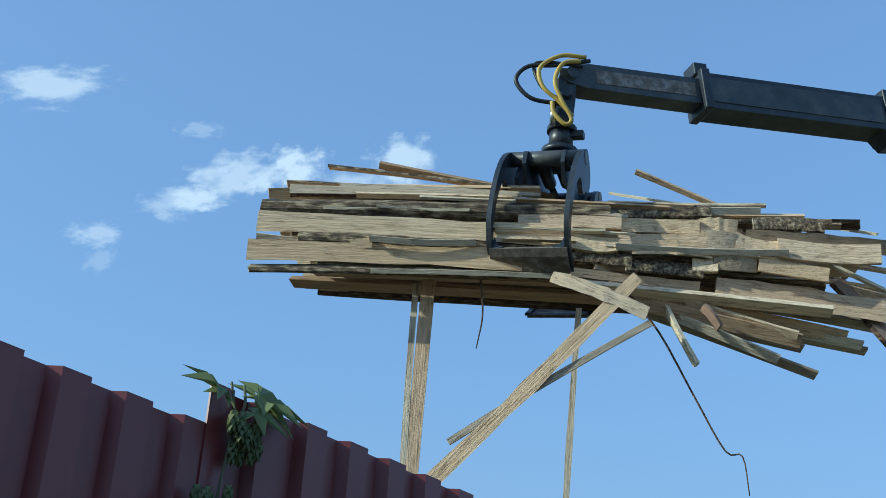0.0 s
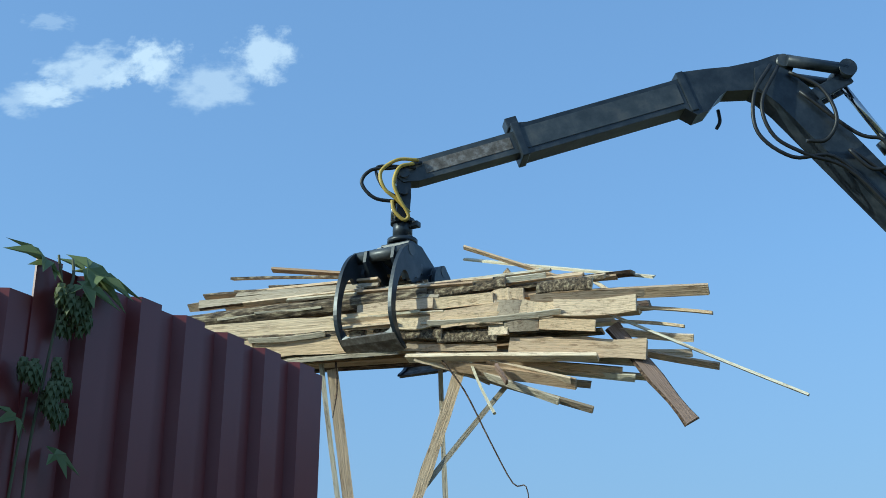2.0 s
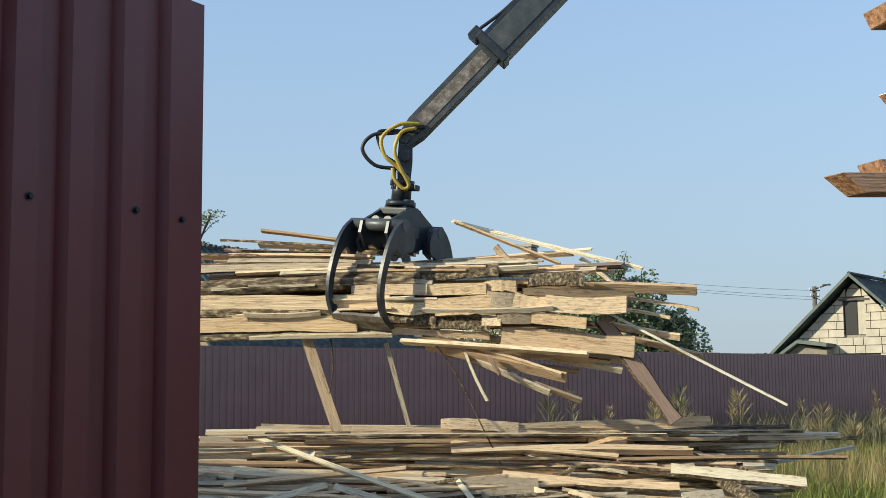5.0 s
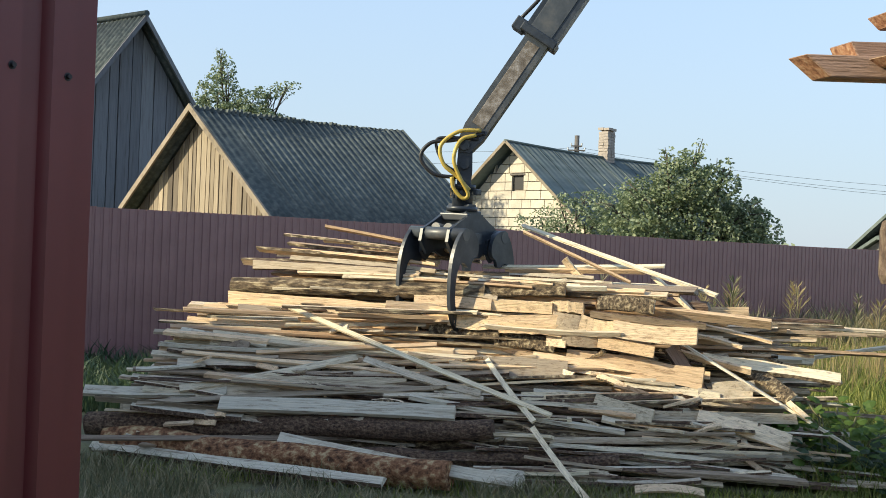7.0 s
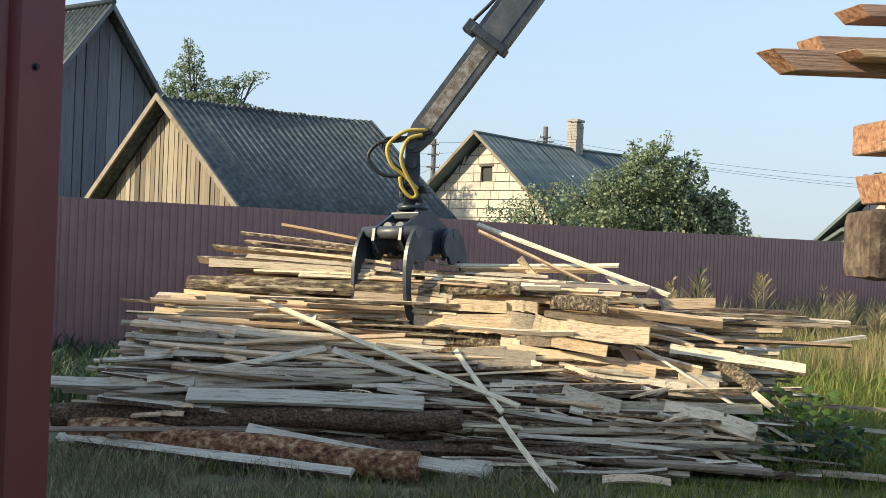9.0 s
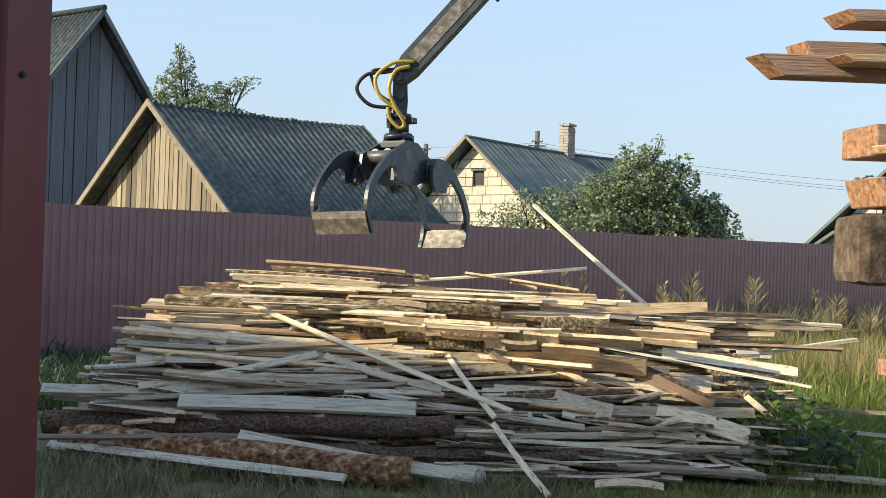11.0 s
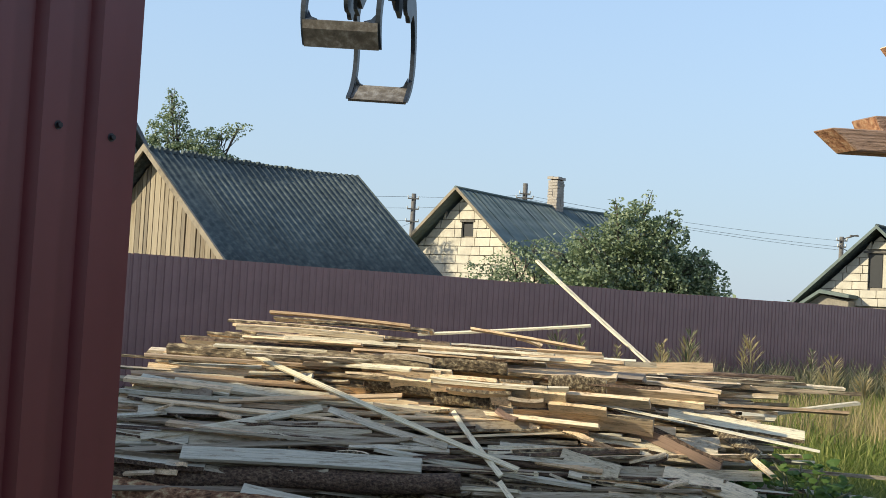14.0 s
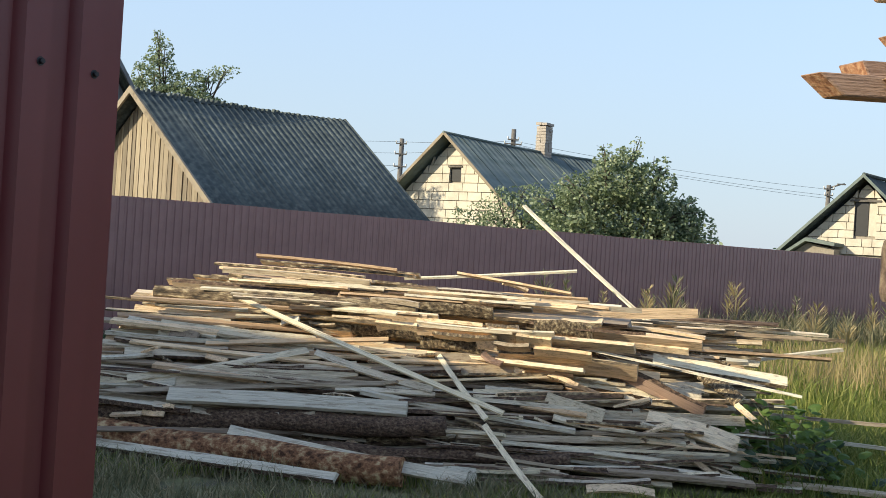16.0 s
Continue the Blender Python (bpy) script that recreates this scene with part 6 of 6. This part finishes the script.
# ---------------------------------------------------------------- lumber stack close by
def build_stack():
    top = empty("lumber_stack", pose(2.4, 3.5, 0), label="stack of reddish boards whose uneven ends jut out beside the camera", category="lumber stack")
    inv = Vector((2.4, 3.5, 0))
    r = random.Random(14)

    def plank(tip, z, thick, width, skew, mat, y=3.2, slope=0.0):
        """A board from its slanting cut tip to the far end of the stack; the cut shows its end grain."""
        bm = bmesh.new()
        verts = []
        x1 = 3.9
        for x, dz in ((tip, 0.0), (x1, slope)):
            for yy, sk in ((y, 0.03), (y + width, 0.004)):
                for zz, s2 in ((z, skew), (z + thick, 0.0)):
                    xx = x + (s2 + sk if x == tip else 0)
                    verts.append(bm.verts.new(Vector((xx, yy, zz + dz)) - inv))
        v = verts
        for f in ((0, 1, 3, 2), (4, 6, 7, 5), (0, 4, 5, 1), (2, 3, 7, 6), (0, 2, 6, 4), (1, 5, 7, 3)):
            bm.faces.new([v[i] for i in f])
        bmesh.ops.recalc_face_normals(bm, faces=bm.faces)
        bm.faces.ensure_lookup_table()
        bm.faces[0].material_index = 1
        bmesh.ops.bevel(bm, geom=list(bm.edges), offset=0.003, segments=1, affect="EDGES")
        part("board", bm, [mat, M_ENDGRAIN], top)

    plank(0.83, 1.995, 0.053, 0.075, 0.062, M_REDWOOD)
    plank(0.955, 2.052, 0.042, 0.10, 0.02, M_REDWOOD, 3.27)
    plank(1.0, 2.02, 0.02, 0.08, 0.03, M_FRESH, 3.12)
    plank(1.03, 2.13, 0.03, 0.12, 0.03, M_REDWOOD, 3.2, 0.02)
    plank(1.11, 1.815, 0.075, 0.18, 0.0, M_REDWOOD)
    plank(1.115, 1.815, 0.02, 0.08, 0.0, M_FRESH, 3.11)
    plank(1.125, 1.695, 0.07, 0.2, 0.02, M_REDWOOD)
    plank(1.03, 2.585, 0.035, 0.15, 0.03, M_FRESH)
    plank(0.985, 2.455, 0.045, 0.16, 0.02, M_REDWOOD)
    plank(1.0, 2.245, 0.025, 0.12, 0.02, M_FRESH)
    # the barked beam under them
    bm = bmesh.new()
    add_box(bm, Vector((2.53, 3.3, 1.59)) - inv, (2.86, 0.2, 0.17), bevel=0.03)
    for v in bm.verts:
        v.co += Vector((0.01, 0.01, 0.01)) * noise.noise(v.co * 11)
    part("beam", bm, M_CHAR, top, "dark rough-barked beam")
    # the rest of the stack, ends further back
    z = 0.32
    for z in [0.3 + 0.062 * i for i in range(38)]:
        for k in range(3):
            plank(1.42 + r.uniform(0, 0.2), z, 0.05, 0.17, r.uniform(0, 0.02), M_REDWOOD, 3.42 + 0.19 * k)
    for x in (1.30, 3.4):
        bm = bmesh.new()
        add_box(bm, Vector((x + 0.06, 3.33, 0.59)) - inv, (0.10, 0.12, 1.18), bevel=0.008)
        part("post", bm, M_CHAR, top)
        bm = bmesh.new()
        add_box(bm, Vector((x + 0.5, 3.7, 0.15)) - inv, (0.12, 0.9, 0.3), bevel=0.008)
        part("bearer", bm, M_CHAR, top)
    bm = bmesh.new()
    add_box(bm, Vector((2.4, 3.33, 1.345)) - inv, (2.2, 0.1, 0.33), bevel=0.008)
    part("packing", bm, M_CHAR, top)


# ---------------------------------------------------------------- plants
def leaf_lobed(bm, base, tip_dir, up, size):
    """A broad lobed leaf, folded along its midrib."""
    d = Vector(tip_dir).normalized()
    s = d.cross(Vector(up)).normalized()
    n = s.cross(d)
    base = Vector(base)
    mid = [bm.verts.new(base + d * size * u + n * size * 0.10 * math.sin(u * 3.1)) for u in (0, 0.25, 0.5, 0.75, 1.0)]
    for sg in (-1, 1):
        rim = [(0.02, 0.20), (0.12, 0.42), (0.30, 0.38), (0.46, 0.50), (0.62, 0.37), (0.80, 0.26), (0.92, 0.09)]
        pts = [bm.verts.new(base + d * size * u + s * sg * size * w - n * size * 0.16 * w) for u, w in rim]
        idx = [(0, 0), (0, 1), (1, 2), (2, 3), (2, 4), (3, 5), (4, 6)]
        for a, b in zip(range(len(pts) - 1), range(1, len(pts))):
            m0, m1 = idx[a][0], idx[b][0]
            f = [mid[m0], pts[a], pts[b]] + ([mid[m1]] if m1 != m0 else [])
            f = f if sg < 0 else f[::-1]
            bm.faces.new(f)


def leaf_palmate(bm, base, tip_dir, up, size):
    """A hop leaf of five pointed lobes, each folded a little, spread from its stalk."""
    d = Vector(tip_dir).normalized()
    s = d.cross(Vector(up)).normalized()
    n = s.cross(d)
    base = Vector(base) + d * size * 0.25
    rim = [(-150, 0.20, 0), (-108, 0.55, -0.10), (-80, 0.30, 0.04), (-52, 0.85, -0.10), (-26, 0.40, 0.05), (0, 1.05, -0.16), (26, 0.40, 0.05), (52, 0.85, -0.10), (80, 0.30, 0.04), (108, 0.55, -0.10), (150, 0.20, 0)]
    c = bm.verts.new(base)
    pts = [bm.verts.new(base + (d * math.cos(radians(a)) + s * math.sin(radians(a))) * size * k * 0.7 + n * size * h) for a, k, h in rim]
    for p, q in zip(pts, pts[1:]):
        bm.faces.new((c, p, q))


def build_hops():
    d, n = Vector((0.545, 0.839, 0)).normalized(), Vector((0.839, -0.545, 0)).normalized()

    def on_fence(s, out, z):
        return Vector((-0.611, 2.577, 0)) - d * s + n * out + Vector((0, 0, z))
    base = on_fence(0.80, 0.02, 2.2)
    top = empty("hop_vine", Matrix.Translation(base), label="hop vine with cones climbing over the maroon fence", category="vine")
    for pts in ([(0.80, 0.02, 0.3), (0.82, 0.02, 0.8), (0.79, 0.02, 1.3), (0.81, 0.018, 1.7), (0.815, 0.016, 1.95), (0.80, 0.016, 2.1), (0.79, 0.02, 2.22), (0.80, 0.015, 2.285)], [(0.795, 0.02, 2.2), (0.77, 0.02, 2.25), (0.755, 0.0, 2.295)], [(0.86, 0.02, 1.5), (0.85, 0.018, 1.8), (0.83, 0.016, 2.05)]):
        bm = bmesh.new()
        add_tube(bm, [p - base for p in smooth_path([on_fence(*q) for q in pts], 5)], 0.0035, 6, 0, 0.0022)
        part("stem", bm, M_WEED, top)
    r = random.Random(3)
    up = Vector((0, 0, 1))
    for (s, o, z), (ds, do, dz), size in (((0.80, 0.015, 2.268), (1.0, 0.12, 0.05), 0.115), ((0.80, 0.015, 2.262), (0.9, 0.3, -0.12), 0.08), ((0.765, 0.01, 2.285), (-1.0, 0.1, -0.03), 0.15), ((0.76, 0.01, 2.275), (-0.9, 0.3, -0.02), 0.13), ((0.755, 0.0, 2.288), (-1.0, -0.1, -0.06), 0.17),
                                          ((0.78, 0.02, 2.25), (-0.5, 0.5, -0.25), 0.10), ((0.84, 0.02, 2.02), (0.8, 0.3, -0.25), 0.075), ((0.79, 0.02, 1.98), (-0.8, 0.3, -0.3), 0.085), ((0.80, 0.02, 1.88), (-0.9, 0.25, -0.2), 0.10),
                                          ((0.80, 0.02, 1.78), (0.8, 0.3, -0.2), 0.09)):
        bm = bmesh.new()
        leaf_palmate(bm, on_fence(s, o, z) - base, -d * ds + n * do + up * dz, up * 0.8 + n * r.uniform(0.5, 1.2), size * r.uniform(0.85, 1.1))
        part("leaf", bm, M_HOPLEAF, top)
    for k in range(34):
        s, z = (r.gauss(0.775, 0.018), r.uniform(2.165, 2.24)) if k < 16 else (r.gauss(0.785, 0.012), r.uniform(2.02, 2.13)) if k < 28 else (r.gauss(0.835, 0.012), r.uniform(2.08, 2.12))
        bm = bmesh.new()
        cc = on_fence(s, 0.022 + r.uniform(0, 0.02), z) - base
        for q in range(4):
            rad = (0.0045, 0.007, 0.0065, 0.004)[q]
            for w in range(5):
                ang = w * 1.257 + q * 0.6
                o = cc + Vector((math.cos(ang) * rad, math.sin(ang) * rad, -q * 0.0075))
                t = Vector((-math.sin(ang), math.cos(ang), 0)) * 0.0052
                bm.faces.new([bm.verts.new(p) for p in (o - t, o + t, o + Vector((math.cos(ang) * 0.003, math.sin(ang) * 0.003, -0.013)))])
        part("cone", bm, M_HOP, top, "pale green papery hop cone")


def build_bush():
    top = empty("leafy_plant", pose(2.80, 9.35, 0), label="big-leaved green plant growing beside the heap", category="plant")
    r = random.Random(31)
    for i in range(12):
        a = r.uniform(0, 6.28)
        h = r.uniform(0.25, 0.62)
        e = Vector((math.cos(a) * 0.3, math.sin(a) * 0.3, h))
        bm = bmesh.new()
        add_tube(bm, [(0.1 * math.cos(a), 0.1 * math.sin(a), 0), e * 0.6 + Vector((0, 0, .1)), e], 0.008, 5)
        part("stem", bm, M_WEED, top)
    for i in range(290):
        a = r.uniform(0, 6.28)
        q = r.random() ** 0.6
        big = r.random() < 0.15
        c = Vector((math.cos(a) * 0.45 * q + (0.28 if big else -0.08), math.sin(a) * 0.32 * q, r.uniform(0.05, 0.66) * (1 - 0.45 * q * q) * (0.6 if big else 1)))
        bm = bmesh.new()
        leaf_lobed(bm, c, (math.cos(a), math.sin(a) - 0.4, r.uniform(-0.6, 0.5)), (r.uniform(-.4, .4), -0.5, 0.8), r.uniform(0.06, 0.105) * (1.3 if big else 1))
        # Every second low leaf takes the darker green: shade inside the plant as colour.
        part("leaf", bm, M_SHADEGREEN if (i % 2 and c.z < 0.36) else M_LEAFY, top)


def build_grass():
    r = random.Random(17)

    def field(x0, x1, y0, y1, n, keep):
        out = []
        while len(out) < n:
            x, y = r.uniform(x0, x1), r.uniform(y0, y1)
            k = 0.6 + 0.8 * (0.5 + 0.5 * noise.noise(Vector((x * 1.3, y * 1.3, 3))))
            if keep(x, y):
                out.append((x, y, -0.03, k))
        return out

    def clear(x, y):
        return not (-2.6 < x < 2.4 and 8.9 < y < 12.3)
    def fence_y(x):
        return 16.0 + (x + 4.77) * 0.782
    blades("grass", field(-4.5, 4.8, 6.2, 9.3, 13000, lambda x, y: clear(x, y) and noise.noise(Vector((x * 0.8, y * 0.8, 5))) > -0.35 - 0.25 * x), M_GRASS, 0.05, 0.16, 0.004, 0.9, 1, "short trodden green grass in front of the heap", "grass")
    blades("grass", field(2.3, 9.5, 9.0, 16.0, 40000, clear), M_GRASS, 0.10, 0.34, 0.0045, 1.0, 2, "lush green meadow grass beside the heap", "grass")
    blades("grass", field(2.0, 13.0, 13.0, 24.0, 16000, lambda x, y: y < fence_y(x) - 0.4 and clear(x, y)), M_GRASS, 0.25, 0.55, 0.008, 0.7, 3, "tall meadow grass towards the fence", "grass")
    blades("weeds", field(-4.5, 1.2, 6.5, 9.2, 17000, lambda x, y: noise.noise(Vector((x * 0.9, y * 0.9, 7))) > -0.45), M_WEED, 0.05, 0.19, 0.004, 1.0, 4, "dull greyish weeds and dry stems in the yard's shade", "weeds")
    blades("weeds", field(-7.0, -1.5, 11.5, 17.0, 9000, lambda x, y: y < fence_y(x) - 0.15 and clear(x, y)), M_SHADEGREEN, 0.10, 0.42, 0.012, 0.9, 5, "weeds along the fence foot, their green darkened for shade", "weeds")
    blades("dry_grass", field(3.0, 13.0, 15.2, 22.0, 9000, lambda x, y: y < fence_y(x) - 0.3 and noise.noise(Vector((x * 0.7, y * 0.7, 1))) > -0.2), M_STRAW, 0.25, 0.72, 0.005, 0.45, 6, "tall straw-coloured dry grass in the sun", "grass")
    blades("dry_grass", field(2.6, 8.5, 14.4, 17.0, 700, lambda x, y: True), M_STRAW, 0.5, 0.95, 0.005, 0.3, 7, "tall straw-coloured seed stalks", "grass")
    blades("weeds", field(1.5, 13.0, 15.0, 29.0, 9000, lambda x, y: fence_y(x) - 2.2 < y < fence_y(x) - 0.12), M_WEED, 0.35, 1.05, 0.010, 0.5, 8, "grey-green weeds along the foot of the fence", "weeds")
    # tall weeds with feathery heads before the fence
    for i in range(46):
        x = r.uniform(1.6, 9.5)
        y = min(r.uniform(13.5, 19), fence_y(x) - 0.6)
        h = r.uniform(0.8, 1.4)
        top = empty("tall_weed", pose(x, y, 0), label="tall dry weed with feathery seed head", category="weed", group="tall weeds")
        bm = bmesh.new()
        lean = Vector((r.uniform(-.15, .15), r.uniform(-.1, .1), h))
        add_tube(bm, [(0, 0, 0), lean * 0.5, lean], 0.008, 5, 0, 0.004)
        part("stalk", bm, M_WEED, top)
        bm = bmesh.new()
        for k in range(46):
            u = r.uniform(0.62, 1.0)
            b = lean * u
            a = r.uniform(0, 6.28)
            l = (0.42 if i % 3 == 0 else 0.22) * (1.25 - u)
            d = Vector((math.cos(a) * l, math.sin(a) * l, l * 1.1))
            t = Vector((-math.sin(a), math.cos(a), 0.3)) * 0.009
            bm.faces.new([bm.verts.new(q) for q in (b, b + d * 0.6 + t, b + d, b + d * 0.6 - t)])
        part("seed_head", bm, M_STRAW if i % 2 else M_WEED, top)


# ---------------------------------------------------------------- what moves
# seconds, tip of the boom, turn of the bundle, the grapple's swing about x and y, its own turn, the slack of its link
TIP = [
    (0.0, -0.12, 7.50, 6.52, 2, 0, 4, 17, 0.08), (0.5, -0.20, 8.35, 6.65, 13, 0, 4, 28, 0.08), (1.0, -0.16, 9.00, 6.73, 19, 0, 3, 36, 0.08), (1.5, -0.12, 9.50, 6.40, 22, 0, 3, 36, 0.08),
    (2.0, -0.11, 9.85, 5.93, 24, 0, 0, 33, 0.08), (2.5, -0.11, 10.07, 5.47, 25, 0, -2, 29, 0.08), (3.0, -0.14, 10.38, 5.14, 24, 0, -1.5, 27, 0.08), (3.2, -0.16, 10.45, 4.99, 24, 0, -1, 28, 0.08),
    (3.7, -0.19, 10.5, 4.60, 23, 0, 4, 30, 0.07), (4.3, -0.19, 10.6, 4.10, 21, 0, 6, 32, 0.05), (5.3, -0.14, 10.6, 3.37, 18, 0, 5, 33, 0.03), (5.5, -0.12, 10.58, 3.24, 18, 0, 4, 34, 0.03),
    (6.0, -0.07, 10.55, 2.98, 18, 0, 4, 33, 0.01), (6.5, -0.06, 10.50, 2.84, 18, 0, 2, 32, 0), (7.0, -0.02, 10.50, 2.47, 18, 0, 1.5, 33, 0), (7.5, -0.03, 10.5, 2.38, 18, 0, 0, 32, 0),
    (8.0, -0.12, 10.55, 2.39, 18, 0, -2.5, 31, 0), (8.5, -0.21, 10.57, 2.40, 18, 0, -3.5, 31, 0), (9.0, -0.20, 10.58, 2.40, 18, 0, -2.5, 32, 0), (9.6, -0.20, 10.6, 2.44, 18, 0, -1, 32, 0),
    (10.4, -0.24, 10.7, 2.68, 18, -2, -2, 30, 0), (11.3, -0.26, 10.85, 3.24, 18, -3, -2, 29, 0), (11.5, -0.25, 10.85, 3.37, 18, -1, -2.2, 29, 0), (12.0, -0.24, 10.85, 3.68, 18, 4.4, -2.6, 28.5, 0),
    (12.5, -0.28, 10.6, 3.96, 18, 13, -1, 27.5, 0), (13.0, -0.48, 10.32, 4.24, 18, 13.7, 0.8, 26.6, 0), (13.5, -0.55, 10.05, 4.48, 18, -1, 1, 19, 0), (14.0, -0.51, 9.15, 4.65, 18, -7, 2, 9.7, 0),
    (14.5, -0.40, 8.15, 4.80, 18, 0, 0, 1, 0), (14.7, -0.44, 7.8, 4.95, 18, 0, 0, 0, 0), (15.0, -0.2, 7.4, 5.5, 18, 0, 0, 0, 0), (16.0, 0.6, 7.6, 6.3, 18, 0, 0, 0, 0),
]


def knee(tip):
    """Where the boom's knee stands for a tip, in the upright plane through the column."""
    flat = Vector((tip.x - COLUMN.x, tip.y - COLUMN.y))
    r, h = flat.length, tip.z - COLUMN.z
    d = math.hypot(r, h)
    a = math.acos(max(-1, min(1, (L_MAIN ** 2 + d * d - L_STICK ** 2) / (2 * L_MAIN * d))))
    ang = math.atan2(h, r) + a
    f = flat.normalized()
    return Vector((COLUMN.x + f.x * L_MAIN * math.cos(ang), COLUMN.y + f.y * L_MAIN * math.cos(ang), COLUMN.z + L_MAIN * math.sin(ang)))


def along(a, b):
    """A pose at a whose x points at b and whose y lies level."""
    x = (b - a).normalized()
    y = Vector((0, 0, 1)).cross(x).normalized()
    return Matrix.Translation(a) @ Matrix((x, y, x.cross(y))).transposed().to_4x4()


def motions():
    base = Matrix.Translation((COLUMN.x, COLUMN.y, 0)).inverted()
    rows_main, rows_stick, rows_hang, rows_grapple, rows_bundle = [], [], [], [], []
    poses = {}
    settle = {0.0: 0.03, 1.0: -0.03, 1.5: -0.02, 2.0: 0.05, 2.5: 0.08, 3.0: 0.06, 3.2: 0.06, 3.7: 0.04}   # how the bundle shifts in the jaws
    for t, x, y, z, turn, sx, sy, own, drop in TIP:
        tip = Vector((x, y, z))
        k = knee(tip)
        rows_main.append((t, base @ along(k, COLUMN)))
        rows_stick.append((t, base @ along(k, tip)))
        rows_hang.append((t, base @ Matrix.Translation(tip) @ pose(0, 0, 0, 0, sy * 0.5, 0)))
        g = pose(x, y, z, 0, 0, -own) @ pose(0, 0, 0, sx, sy, 0) @ Matrix.Translation((0, 0, -drop))
        rows_grapple.append((t, g))
        if t <= 9.0:
            mid = g @ Vector((0, 0, -1.29 + settle.get(t, 0.0)))
            rows_bundle.append((t, pose(*mid, 0, 0, -turn) @ Matrix.Translation((-0.08, 0, 0))))
    rows_bundle.append((9.4, rows_bundle[-1][1]))
    rows_bundle.append((16.0, rows_bundle[-1][1]))
    walk(CRANE["main"], rows_main)
    walk(CRANE["stick"], rows_stick)
    walk(CRANE["hang"], rows_hang)
    walk(GRAPPLE["top"], rows_grapple)
    walk(BUNDLE, rows_bundle)
    for name, s in (("near", -1), ("far", 1)):
        loc = GRAPPLE[name].location
        walk(GRAPPLE[name], [(t, pose(loc.x, loc.y, loc.z, a * s, 0, 0)) for t, a in ((0, 9), (6.0, 9), (6.9, -6), (9.2, -6), (9.5, 0), (10.4, 40), (11.3, 42), (12, 40), (13, 34), (13.5, 32), (14, 26), (16, 26))])
    # the freed boards slump apart
    r = random.Random(9)
    for ob in BUNDLE_BOARDS:
        p, q = ob.location.copy(), ob.rotation_quaternion.copy()
        m0 = Matrix.Translation(p) @ q.to_matrix().to_4x4()
        p2 = Vector((p.x + r.uniform(-.06, .06), p.y * 1.55 + r.uniform(-.03, .03), p.z * 0.55 - 0.09 + r.uniform(-.015, .015)))
        if max(ob.data.vertices[0].co.y, -ob.data.vertices[0].co.y) < 0.034:
            p2.z += 0.07 + r.uniform(0, 0.06)
            q = Euler((0, 0, r.uniform(-0.14, 0.14))).to_quaternion() @ q
        ax = q.to_matrix() @ Vector((1, 0, 0))
        level = Quat_level(ax)
        on_edge = abs((q.to_matrix() @ Vector((0, 0, 1))).z) < 0.6
        over = Euler((radians(r.uniform(35, 62) if on_edge else 0), 0, 0)).to_quaternion()
        m1 = Matrix.Translation(p2) @ (level @ q @ over).to_matrix().to_4x4()
        t0 = 9.4 + r.uniform(0, 0.25)
        walk(ob, [(0, m0), (t0, m0), (t0 + 0.45 + r.uniform(0, 0.3), m1), (16, m1)])
    # boards that drop from the bundle

    def bundle_at(t):
        prev = rows_bundle[0]
        for row in rows_bundle:
            if row[0] >= t:
                if row[0] == prev[0]:
                    return row[1]
                u = (t - prev[0]) / (row[0] - prev[0])
                return prev[1].lerp(row[1], u)
            prev = row
        return rows_bundle[-1][1]
    for ob, m0, t, dur, rest in LOOSE:
        rows = [(q, bundle_at(q) @ m0) for q, _ in rows_bundle if q < t - 0.05]
        start = bundle_at(t) @ m0
        rows.append((t, start))
        for u in (0.25, 0.5, 0.75):
            m = start.lerp(rest, u * 0.9)
            m.translation = start.translation.lerp(rest.translation, u)
            m.translation.z = start.translation.z + (rest.translation.z - start.translation.z) * u * u
            rows.append((t + dur * u, m))
        walk(ob, rows + [(t + dur, rest), (16.0, rest)])
    for ob, rows in FALLING:
        walk(ob, rows)


def Quat_level(ax):
    """The turn that brings a steep board most of the way down to level."""
    flat = Vector((ax.x, ax.y, ax.z * 0.25)).normalized()
    return ax.rotation_difference(flat)


build_ground()
build_clouds()
build_shadow_house()
build_dimming_wall()
build_barn()
build_shed()
build_far_roof()
build_house()
build_house_two()
build_trees()
build_wires()
build_stack()
build_crane()
GRAPPLE["top"] = build_grapple()
BUNDLE = build_bundle()
build_loose()
build_hops()
build_bush()
build_grass()
build_pile()
build_fences()
motions()
